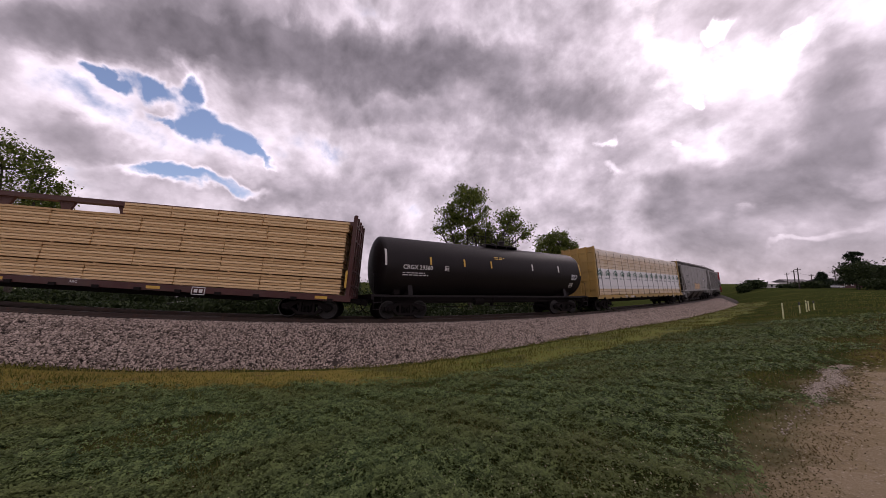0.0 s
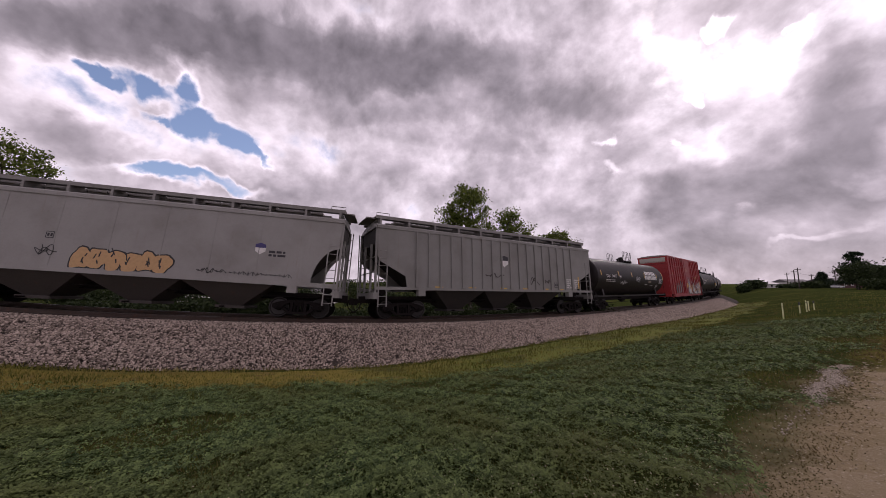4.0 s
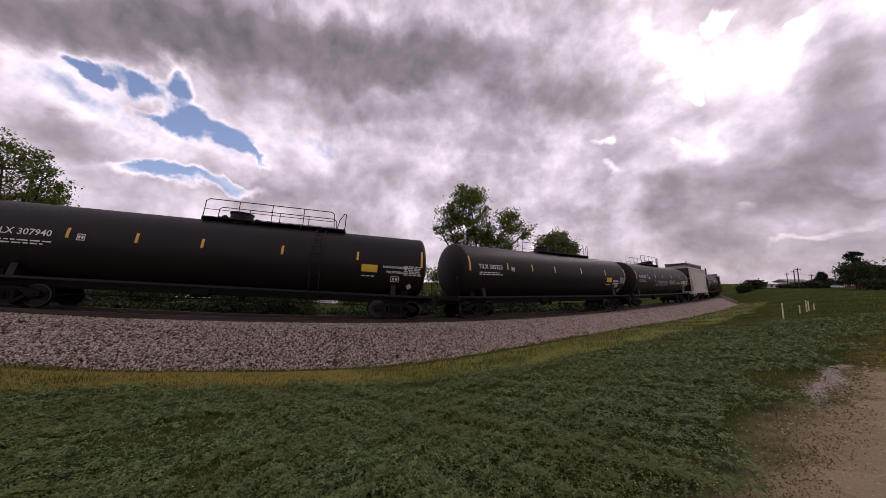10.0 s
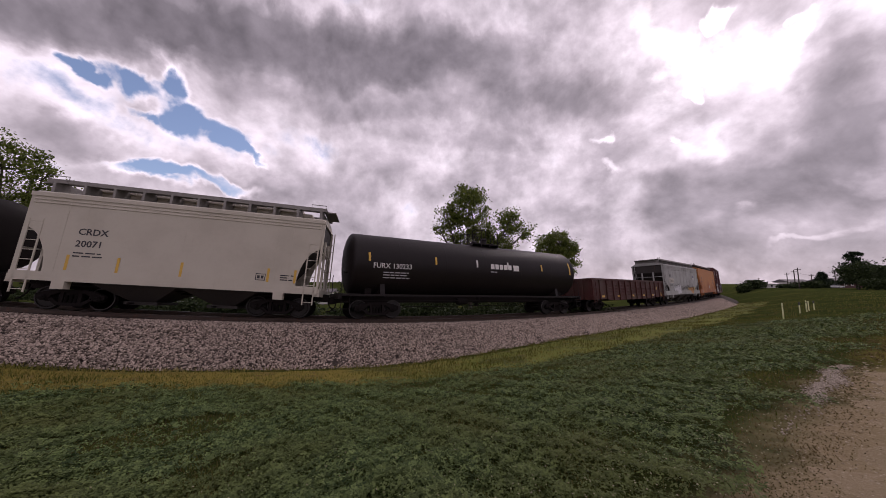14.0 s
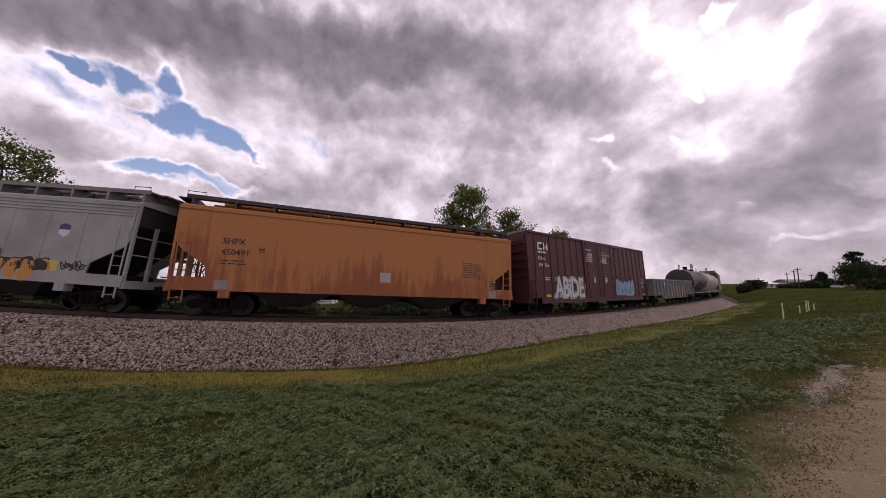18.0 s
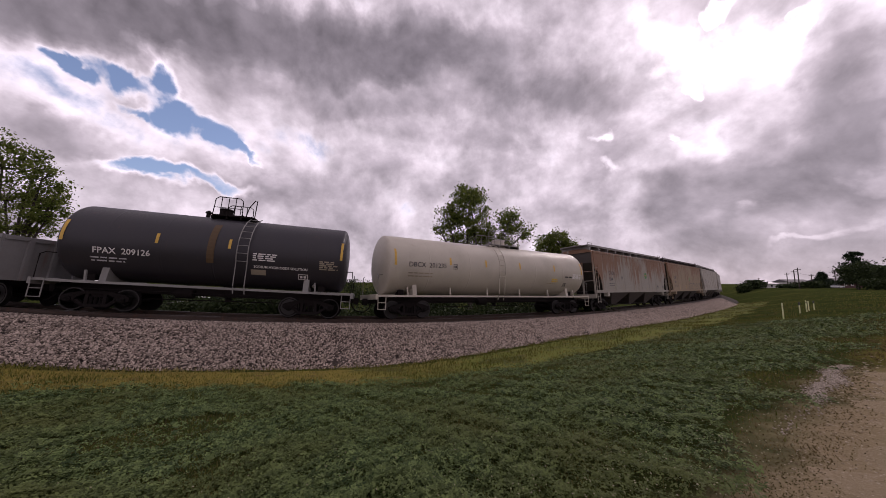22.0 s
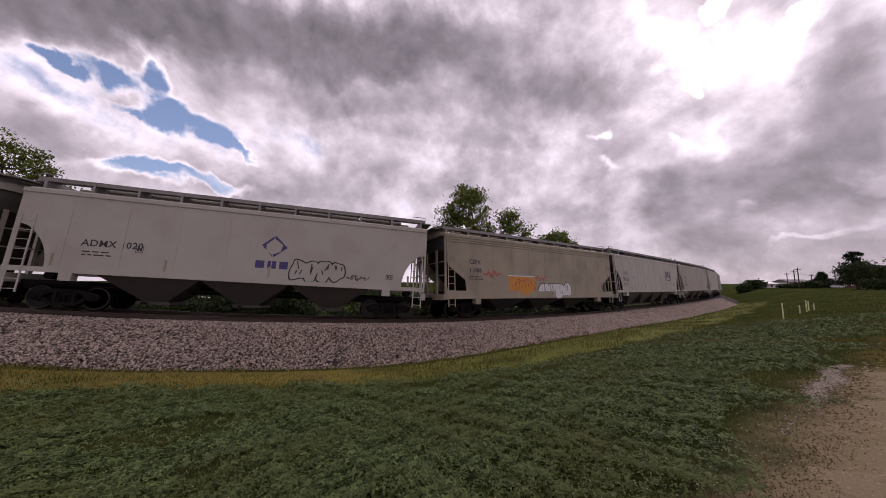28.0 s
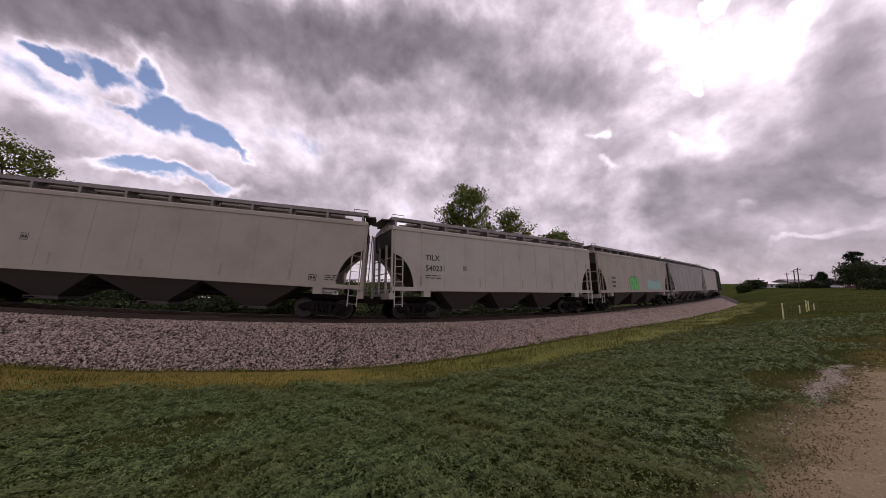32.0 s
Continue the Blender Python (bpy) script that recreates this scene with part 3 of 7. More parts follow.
def cloud_material():
    n = Nodes("broken_cloud")
    tc = n.node("ShaderNodeTexCoord").outputs["Object"]
    u = n.node("ShaderNodeVectorMath", {0: tc}, operation="NORMALIZE").outputs[0]
    sep = n.node("ShaderNodeSeparateXYZ", {0: u})
    place = n.node("ShaderNodeCombineXYZ", {0: n.math("ARCTAN2", sep.outputs[0], sep.outputs[1]), 1: n.math("ARCSINE", sep.outputs[2]), 2: 0.0}).outputs[0]
    p = n.node("ShaderNodeVectorMath", {0: u, 1: (1.0, 1.0, 1.12)}, operation="MULTIPLY").outputs[0]

    def shifted(vec, by):
        return n.node("ShaderNodeVectorMath", {0: vec, 1: by}, operation="ADD").outputs[0]

    def swirl(vec, scale, amount, detail):
        w = n.node("ShaderNodeTexNoise", {"Vector": vec, "Scale": scale, "Detail": detail, "Roughness": 0.5})
        c = n.node("ShaderNodeVectorMath", {0: w.outputs[1], 1: (0.5, 0.5, 0.5)}, operation="SUBTRACT").outputs[0]
        return n.node("ShaderNodeVectorMath", {0: vec, 1: n.node("ShaderNodeVectorMath", {0: c, 1: (amount, amount, amount)}, operation="MULTIPLY").outputs[0]}, operation="ADD").outputs[0]

    q = swirl(p, 4.0, 0.06, 0.0)
    ragged = swirl(swirl(place, 6.0, 0.10, 1.0), 17.0, 0.085, 4.0)

    def heaps(vec):
        return n.noise(vec, 8.0, 8, 0.51)

    big = n.noise(q, 3.0, 3, 0.5)
    heap = heaps(q)
    toward_sun = heaps(shifted(q, (0.012, 0.010, 0.022)))
    dens = n.math("ADD", 0.505, n.math("MULTIPLY", n.math("SUBTRACT", big, 0.5), 0.42))
    dens = n.math("ADD", dens, n.math("MULTIPLY", n.math("SUBTRACT", heap, 0.5), 0.7))
    dens = n.math("ADD", dens, n.math("MULTIPLY", n.math("SUBTRACT", n.noise(q, 26.0, 6, 0.58), 0.5), 0.24))
    for x, y, a, b, turn, w in CLOUD_MASS:
        m = n.node("ShaderNodeMapping", {0: ragged, 1: (x, y, 0), 2: (0, 0, radians(turn)), 3: (a, b, 1)})
        m.vector_type = "TEXTURE"
        d = n.node("ShaderNodeVectorMath", {0: m.outputs[0]}, operation="LENGTH").outputs[1]
        dens = n.math("ADD", dens, n.math("MULTIPLY", n.ramp(d, 1.3, 0.3), w))
    ramp = n.node("ShaderNodeValToRGB", {0: dens})
    e = ramp.color_ramp.elements
    e[0].position, e[0].color = 0.20, (0.86, 0.85, 0.90, 1)
    e[1].position, e[1].color = 1.0, (0.185, 0.175, 0.188, 1)
    for pos, col in ((0.34, (0.84, 0.81, 0.85, 1)), (0.46, (0.60, 0.57, 0.60, 1)), (0.58, (0.41, 0.385, 0.41, 1)), (0.74, (0.275, 0.26, 0.278, 1))):
        k = e.new(pos)
        k.color = col
    # the sides of the heaps that face the sun are the brighter ones
    lit = n.math("ADD", 1.0, n.math("MULTIPLY", n.math("SUBTRACT", heap, toward_sun), 2.0))
    fac = n.ramp(dens, 0.10, 0.41, 0.0, 0.98)
    em = n.node("ShaderNodeEmission", {0: ramp.outputs[0], 1: n.math("MULTIPLY", lit, 1.12)})
    tr = n.node("ShaderNodeBsdfTransparent")
    ms = n.node("ShaderNodeMixShader", {0: fac, 1: tr.outputs[0], 2: em.outputs[0]})
    n.tree.links.new(ms.outputs[0], n.out.inputs[0])
    return n.mat


def build_clouds():
    rings = [0, 60, 150, 300, 450, 600, 800, 1000, 1300, 1600, 2000, 2400, 2800, 3200, 3600, 3900, 4150, 4350, 4480, 4540]
    na = 64
    v, f = [(0, 0, CLOUD_H)], []
    for r in rings[1:]:
        z = CLOUD_H * math.sqrt(max(0.0, 1 - (r / 4560) ** 4)) - 230 * (r / 4540) ** 6
        v += [(r * math.cos(6.28319 * k / na), r * math.sin(6.28319 * k / na), z) for k in range(na)]
    f += [(0, 1 + (k + 1) % na, 1 + k) for k in range(na)]
    for i in range(len(rings) - 2):
        a, b = 1 + i * na, 1 + (i + 1) * na
        f += [(a + k, a + (k + 1) % na, b + (k + 1) % na, b + k) for k in range(na)]
    me = bpy.data.meshes.new("cloud_layer")
    me.from_pydata(v, [], f)
    me.polygons.foreach_set("use_smooth", [True] * len(me.polygons))
    me.materials.append(cloud_material())
    return tagged(new("cloud_layer", me), "broken grey and white cloud layer with blue gaps", "clouds", kind="structure")


clouds = build_clouds()


# ---- running gear, shared by all the cars ----
def shared(shape, name, material, smooth=False):
    me = shape.mesh(name, smooth)
    me.materials.append(material)
    return me


WHEEL_R = 0.46


def wheelset_mesh():
    sh = Shape()
    for s in (1, -1):
        y = 0.755 * s
        sh.lathe([(y - 0.075 * s, 0.49), (y - 0.045 * s, 0.49), (y - 0.04 * s, WHEEL_R), (y + 0.06 * s, WHEEL_R - 0.006), (y + 0.06 * s, 0.36), (y + 0.03 * s, 0.34), (y + 0.02 * s, 0.2), (y + 0.07 * s, 0.16), (y + 0.07 * s, 0.09)], "y", 28)
    sh.lathe([(-0.98, 0.075), (0.98, 0.075)], "y", 10)
    return shared(sh, "wheelset", M_WHEEL, True)


def rim_mesh():
    sh = Shape()
    sh.lathe([(0.815, WHEEL_R - 0.004), (0.825, WHEEL_R - 0.012), (0.825, WHEEL_R - 0.05), (0.815, WHEEL_R - 0.055)], "y", 28)
    return shared(sh, "wheel_rim", M_TREAD, True)


def side_frame_mesh():
    sh = Shape()
    # upper and lower chords, columns and pedestals leave two openings
    sh.prism([(-1.12, 0.44), (-0.98, 0.36), (-0.72, 0.40), (-0.62, 0.56), (-0.36, 0.68), (0.36, 0.68), (0.62, 0.56), (0.72, 0.40), (0.98, 0.36), (1.12, 0.44), (1.12, 0.60), (0.85, 0.70), (0.4, 0.80), (-0.4, 0.80), (-0.85, 0.70), (-1.12, 0.60)], -0.08, 0.08)
    sh.prism([(-0.72, 0.40), (-0.42, 0.16), (0.42, 0.16), (0.72, 0.40), (0.60, 0.46), (0.36, 0.27), (-0.36, 0.27), (-0.60, 0.46)], -0.08, 0.08)
    for x in (-0.3, 0.3):
        sh.box(x - 0.06, x + 0.06, -0.075, 0.075, 0.25, 0.70)
    return shared(sh, "side_frame", M_UNDER)


def spring_mesh():
    sh = Shape()
    sh.lathe([(0.27 + 0.02 * k, 0.055 + 0.014 * (k % 2)) for k in range(16)], "z", 10)
    return shared(sh, "spring", M_WHEEL, True)


def bearing_mesh():
    sh = Shape()
    sh.lathe([(-0.1, 0.12), (0.05, 0.12), (0.07, 0.07), (0.09, 0.06), (0.09, 0.02)], "y", 12)
    return shared(sh, "bearing_cap", M_WHEEL, True)


def bolster_mesh():
    sh = Shape()
    sh.box(-0.2, 0.2, -1.0, 1.0, 0.52, 0.76)
    sh.lathe([(0.74, 0.22), (0.86, 0.22)], "z", 14)
    for x in (-0.52, 0.52):
        sh.box(x - 0.05, x + 0.05, -0.85, 0.85, 0.32, 0.42)
    return shared(sh, "bogie", M_UNDER)


def coupler_mesh():
    sh = Shape()
    sh.box(-0.62, 0.05, -0.09, 0.09, 0.78, 0.96)
    sh.prism([(0.05, 0.7), (0.28, 0.7), (0.30, 0.80), (0.30, 0.96), (0.24, 1.03), (0.05, 1.03)], -0.14, 0.05)
    sh.box(0.06, 0.24, 0.05, 0.15, 0.74, 1.0)
    sh.tube([(-0.1, 0.2, 0.85), (0.0, 0.24, 0.55), (0.22, 0.2, 0.36), (0.4, 0.12, 0.34)], 0.03, 6)
    return shared(sh, "coupler", M_UNDER)


ME_WHEELSET, ME_RIM, ME_FRAME, ME_SPRING, ME_CAP, ME_BOLSTER, ME_COUPLER = wheelset_mesh(), rim_mesh(), side_frame_mesh(), spring_mesh(), bearing_mesh(), bolster_mesh(), coupler_mesh()


def running_gear(car, half_base, half_len):
    """Two bogies with side frames, springs, bearing caps and wheelsets, and a coupler at each end."""
    car["wheelbase"] = half_base
    for sx in (1, -1):
        bogie = part("bogie", ME_BOLSTER, None, car)
        bogie.location = (sx * half_base, 0, 0)
        for sy in (1, -1):
            fr = part("side_frame", ME_FRAME, None, bogie)
            fr.location = (0, sy * 0.98, 0)
            for dx in (-0.16, 0, 0.16):
                sp = part("spring", ME_SPRING, None, bogie)
                sp.location = (dx, sy * 1.0, 0)
            for ax in (0.89, -0.89):
                cp = part("bearing_cap", ME_CAP, None, bogie)
                cp.location, cp.rotation_euler = (ax, sy * 1.05, 0.46), (0, 0, 0 if sy > 0 else math.pi)
        for ax in (0.89, -0.89):
            wh = part("wheelset", ME_WHEELSET, None, bogie)
            wh.location = (ax, 0, 0.46)
            rm = part("wheel_rim", ME_RIM, None, bogie)
            rm.location = (ax, 0, 0.46)
        cu = part("coupler", ME_COUPLER, None, car)
        cu.location, cu.rotation_euler = (sx * (half_len + 0.33), 0, 0), (0, 0, 0 if sx > 0 else math.pi)


# ---- lettering, marks and spray paint ----
_texts = {}


def text_points(body, size, spread=0.0, bold=0.0):
    """Outline mesh of a line of the built-in font, as vertices and faces in its plane."""
    key = (body, size, spread, bold)
    if key not in _texts:
        cu = bpy.data.curves.new("text", "FONT")
        cu.body, cu.size, cu.fill_mode, cu.resolution_u, cu.offset = body, size, "FRONT", 2, bold
        cu.space_character, cu.space_line = 1.0 + spread, 0.8
        ob = new("text", cu)
        me = bpy.data.meshes.new_from_object(ob.evaluated_get(bpy.context.evaluated_depsgraph_get()))
        _texts[key] = ([tuple(v.co) for v in me.vertices], [tuple(p.vertices) for p in me.polygons])
        bpy.data.objects.remove(ob)
        bpy.data.meshes.remove(me)
        bpy.data.curves.remove(cu)
    return _texts[key]


class Side:
    """The camera-side face of a car: flat at y, or a lying cylinder of radius R about height zc."""

    def __init__(self, car, length, y=1.5, R=None, zc=0.0):
        self.car, self.L, self.y, self.R, self.zc, self.drop = car, length, y, R, zc, 0.0

    def at(self, x, z, lift):
        z -= self.drop
        if self.R:
            dz = max(-0.97 * self.R, min(0.97 * self.R, z - self.zc))
            y = math.sqrt(self.R ** 2 - dz ** 2) + lift + 0.012
        else:
            y = self.y + lift
        return (x, y, z)

    def put(self, name, pts, faces, f0, z0, material, lift=0.006, label="", parent=None):
        x0 = self.L / 2 - f0 * self.L
        sh = Shape().add([self.at(x0 - p[0], z0 + p[1], lift) for p in pts], faces)
        me = bpy.data.meshes.new(name)
        me.from_pydata(sh.v, [], sh.f)
        me.materials.append(material)
        ob = new(name, me)
        ob.parent = parent or self.car
        if label:
            ob["label"] = label
        return ob

    def text(self, body, f0, z0, size, material=None, spread=0.0, bold=0.0, lift=0.006, squeeze=1.0):
        pts, faces = text_points(body, size, spread, bold)
        pts = [(p[0] * squeeze, p[1]) for p in pts]
        return self.put("lettering", pts, faces, f0, z0, material or M_WHITE, lift)

    def bars(self, f0, z0, w, rows, material=None, h=0.05, gap=0.11, seed=1, name="small_print"):
        """Rows of short plain bars for print too small to read."""
        rng = random.Random(seed)
        pts, faces = [], []
        for r in range(rows):
            x = 0.0
            end = w * rng.uniform(0.75, 1.0)
            while x < end:
                l = min(rng.uniform(0.12, 0.38), end - x + 0.05)
                k = len(pts)
                y = -r * gap
                pts += [(x, y), (x + l, y), (x + l, y + h), (x, y + h)]
                faces.append((k, k + 1, k + 2, k + 3))
                x += l + 0.06
        return self.put(name, pts, faces, f0, z0, material or M_WHITE)

    def rect(self, name, f0, z0, w, h, material, lift=0.006, label="", n=1):
        pts, faces = [], []
        for i in range(n + 1):
            pts += [(0, h * i / n), (w, h * i / n)]
        for i in range(n):
            faces.append((2 * i, 2 * i + 1, 2 * i + 3, 2 * i + 2))
        return self.put(name, pts, faces, f0, z0, material, lift, label)

    def stencil(self, f0, z0, w, h, material, t=0.03):
        """A stencilled panel: outline with two blocks."""
        pts, faces = [], []
        for x, y, a, b in ((0, 0, w, t), (0, h - t, w, t), (0, 0, t, h), (w - t, 0, t, h), (w * 0.18, h * 0.28, w * 0.26, h * 0.44), (w * 0.56, h * 0.28, w * 0.26, h * 0.44)):
            k = len(pts)
            pts += [(x, y), (x + a, y), (x + a, y + b), (x, y + b)]
            faces.append((k, k + 1, k + 2, k + 3))
        return self.put("stencil_panel", pts, faces, f0, z0, material)

    def strips(self, fr, z0, h=0.45, w=0.1, material=None):
        for f in fr:
            self.rect("reflective_strip", f, z0, w, h, material or M_REFLECT, 0.008, n=4)

    def blobs(self, name, f0, z0, w, h, count, fill, edge, seed=1, label="", inner=True, slant=0.12):
        """Bubble-letter spray paint: fat rounded shapes with a dark edge and inner strokes."""
        rng = random.Random(seed)
        outer, fillp, lines = ([], []), ([], []), ([], [])
        step = w / count

        def ring(store, cx, cy, rx, ry, ph, sq):
            k = len(store[0])
            m = 22
            for i in range(m):
                t = 6.28319 * i / m
                c, s = math.cos(t), math.sin(t)
                r = 1 + 0.10 * math.sin(3 * t + ph) + 0.07 * math.sin(5 * t + 2 * ph)
                x = math.copysign(abs(c) ** sq, c) * rx * r
                y = math.copysign(abs(s) ** sq, s) * ry * r
                store[0].append((cx + x + slant * y, cy + y))
            store[1].append(tuple(range(k, k + m)))

        for i in range(count):
            cx, cy = (i + 0.5) * step, h / 2 + rng.uniform(-0.06, 0.06) * h
            rx, ry, ph, sq = step * rng.uniform(0.5, 0.6), h * rng.uniform(0.44, 0.52), rng.uniform(0, 6), rng.uniform(0.6, 0.85)
            ring(outer, cx, cy, rx + 0.055, ry + 0.055, ph, sq)
            ring(fillp, cx, cy, rx, ry, ph, sq)
            if inner:
                for j in range(3):
                    x0, y0 = cx + rng.uniform(-0.3, 0.3) * step, cy + rng.uniform(-0.32, 0.3) * h
                    l, tl = rng.uniform(0.15, 0.4) * h, rng.uniform(-0.5, 0.5)
                    k = len(lines[0])
                    lines[0].extend([(x0, y0), (x0 + 0.05, y0), (x0 + 0.05 + tl * l, y0 + l), (x0 + tl * l, y0 + l)])
                    lines[1].append((k, k + 1, k + 2, k + 3))
        # overlapping shapes lie a hair above one another
        for store, mat, lift in ((outer, edge, 0.006), (fillp, fill, 0.016)):
            x0 = self.L / 2 - f0 * self.L
            per = 22
            for i, fc in enumerate(store[1]):
                me = bpy.data.meshes.new(name)
                me.from_pydata([self.at(x0 - p[0], z0 + p[1], lift + 0.0012 * (i % 4)) for p in store[0][i * per:(i + 1) * per]], [], [tuple(range(per))])
                me.materials.append(mat)
                ob = new(name, me)
                ob.parent = self.car
                if label and mat is fill:
                    ob["label"] = label
        if inner:
            self.put(name, lines[0], lines[1], f0, z0, edge, 0.024)

    def flames(self, name, f0, z0, w, h, count, fill, edge, seed=1, label=""):
        """Spray lettering in tall licks: bent blades that taper upwards, each with a dark edge."""
        rng = random.Random(seed)
        for i in range(count):
            x0 = (i + 0.5) / count * w + rng.uniform(-0.2, 0.2) * w / count
            z = z0 + rng.choice((0.0, 0.0, 0.12, 0.3)) * h
            l = (z0 + h - z) * rng.uniform(0.45, 1.0)
            wide, lean, bow = w / count * rng.uniform(0.55, 1.0), rng.uniform(-0.35, 0.35), rng.uniform(-0.22, 0.22)
            for grow_by, mat, lift in ((0.05, edge, 0.010), (0.0, fill, 0.020)):
                pts, m = [], 8
                for k in range(m + 1):
                    u = k / m
                    mid = x0 + l * lean * u + l * bow * math.sin(3.14 * u)
                    half = 0.5 * wide * (1 - u) ** 0.8 * (0.75 + 0.45 * math.sin(2.6 * u + i)) + grow_by
                    pts += [(mid - half, l * u - grow_by * (1 - 2 * u)), (mid + half, l * u - grow_by * (1 - 2 * u))]
                self.put(name, pts, [(2 * k, 2 * k + 1, 2 * k + 3, 2 * k + 2) for k in range(m)], f0, z, mat, lift + 0.0013 * (i % 5), label if mat is fill else "")

    def scribble(self, f0, z0, w, h, n, material, t=0.035, seed=1, name="spray_scribble"):
        """A hand-sprayed line that loops along."""
        rng = random.Random(seed)
        path = []
        for i in range(n * 10 + 1):
            u = i / (n * 10)
            path.append((u * w + 0.3 * h * math.sin(6.28 * u * n + 1), h / 2 + h * 0.42 * math.sin(6.28 * u * n * 1.5 + seed) * (0.6 + 0.4 * math.sin(9 * u + seed))))
        pts, faces = [], []
        for i in range(len(path) - 1):
            (xa, ya), (xb, yb) = path[i], path[i + 1]
            dx, dy = xb - xa, yb - ya
            l = math.hypot(dx, dy) or 1
            nx, ny = -dy / l * t / 2, dx / l * t / 2
            k = len(pts)
            pts += [(xa + nx, ya + ny), (xa - nx, ya - ny), (xb - nx, yb - ny), (xb + nx, yb + ny)]
            faces.append((k, k + 1, k + 2, k + 3))
        return self.put(name, pts, faces, f0, z0, material, 0.01)


def ladder(car, x, z0, z1, y, material, width=0.42, name="ladder"):
    sh = Shape()
    for dx in (-width / 2, width / 2):
        sh.box(x + dx - 0.025, x + dx + 0.025, y - 0.02, y + 0.02, z0, z1)
    ob = part(name, sh, material, car)
    z = z0 + 0.12
    rung = None
    while z < z1 - 0.05:
        if rung is None:
            rung = Shape().tube([(-width / 2, 0, 0), (width / 2, 0, 0)], 0.016, 5).mesh("rung")
            rung.materials.append(material)
        r = part("rung", rung, material, ob)
        r.location = (x, y, z)
        z += 0.38
    return ob


def bent(pts, r=0.022):
    return Shape().tube(pts, r, 6)


# ---- tank car ----
def tank_car(L, label, paint_mat, R=1.6, zc=2.82, platform=(0.5, 2.2), ladder_at=None, dome=None, dome_r=0.38, rail_mat=None, sill_mat=None, strips=(), strip_mats=None, legs=0, skirt=True):
    car = thing("tank_car", label, "tank car", "cars of the freight train")
    rail_mat, sill_mat = rail_mat or M_BLACK, sill_mat or paint_mat
    h = L / 2
    k = 0.34
    prof = [(-h, 0.02)] + [(-h + k * (1 - math.cos(a)), R * math.sin(a) ** 0.8) for a in np.linspace(0.1, math.pi / 2, 10)]
    half = prof + [(-h + k + 0.06, R)]
    welds = []
    for w in (-0.68, -0.34, 0.0, 0.34, 0.68):
        welds += [(w * h - 0.05, R), (w * h - 0.02, R), (w * h, R + 0.006), (w * h + 0.02, R), (w * h + 0.05, R)]
    prof = half + welds + [(-a, r) for a, r in reversed(half)]
    part("tank_shell", Shape().lathe(prof, "x", 48, 0, 0, zc), paint_mat, car, "", True)
    part("center_sill", Shape().box(-h - 0.35, h + 0.35, -0.22, 0.22, 0.78, 1.12), M_UNDER, car)
    for sx in (1, -1):
        xe = sx * (h - 0.55)
        sh = Shape()
        sh.box(min(xe, sx * (h + 0.42)), max(xe, sx * (h + 0.42)), -1.42, 1.42, 1.12, 1.22)
        sh.box(sx * (h + 0.36) - 0.05, sx * (h + 0.36) + 0.05, -1.45, 1.45, 0.98, 1.24)
        part("end_platform", sh, sill_mat, car)
        # saddle under the shell
        sad = Shape()
        pts = [(-1.25, 1.14), (1.25, 1.14)] + [(R * 0.99 * math.sin(a), zc - R * 0.99 * math.cos(a)) for a in np.linspace(0.82, -0.82, 9)]
        sad.sweep(pts, sx * (h - 1.75) - 0.12, sx * (h - 1.75) + 0.12)
        part("saddle", sad, sill_mat, car)
        # end railing and corner ladders
        xr = sx * (h + 0.3)
        part("end_handrail", bent([(xr, 1.38, 1.22), (xr, 1.38, 2.15), (xr - sx * 0.02, 1.2, 2.25), (xr - sx * 0.3, 1.1, 2.25)]), rail_mat, car)
        part("end_handrail", bent([(xr, -1.38, 1.22), (xr, -1.38, 2.15), (xr, 1.2 - 2.4, 2.25)]), rail_mat, car)
        st = Shape()
        for z in (0.5, 0.82):
            st.tube([(xr - sx * 0.4, 1.46, z), (xr, 1.46, z)], 0.018, 5)
        st.box(xr - sx * 0.4 - 0.015, xr - sx * 0.4 + 0.015, 1.45, 1.47, 0.48, 1.2)
        st.box(xr - 0.015, xr + 0.015, 1.45, 1.47, 0.48, 1.2)
        part("step", st, sill_mat, car)
        part("brake_valve", Shape().box(sx * (h - 1.1) - 0.16, sx * (h - 1.1) + 0.16, 0.5, 0.9, 1.24, 1.5), M_UNDER, car)
    if skirt:
        for y in (1.4, -1.4):
            part("side_sill", Shape().box(-h + 0.2, h - 0.2, y - 0.04, y + 0.04, 1.1, 1.2), sill_mat, car)
    for i in range(legs):
        x = -h + 1.3 + (L - 2.6) * i / max(1, legs - 1)
        part("sill_bracket", Shape().prism([(x - 0.03, 1.2), (x + 0.03, 1.2), (x + 0.08, 1.62), (x + 0.02, 1.62)], 1.34, 1.42), sill_mat, car)
    # train pipe and brake rods below
    part("brake_pipe", Shape().tube([(-h, 0.75, 0.88), (h, 0.75, 0.88)], 0.028, 6), M_UNDER, car)
    part("brake_rod", Shape().tube([(-h * 0.7, 0.3, 0.62), (h * 0.7, 0.45, 0.55)], 0.022, 6), M_UNDER, car)
    part("brake_cylinder", Shape().lathe([(-0.35, 0.2), (0.3, 0.2), (0.35, 0.1)], "x", 12, 1.2, 0.6, 0.85), M_UNDER, car, "", True)
    part("bottom_outlet", Shape().lathe([(0.55, 0.12), (0.75, 0.12), (0.76, 0.25), (zc - R + 0.1, 0.28)], "z", 12, -0.3), M_UNDER, car, "", True)
    # top platform, its railing, manway and valves
    x0, x1 = h - platform[0] * L, h - platform[1] * L
    top = zc + R
    wk = Shape()
    wk.box(x1, x0, -0.75, 0.75, top + 0.02, top + 0.07)
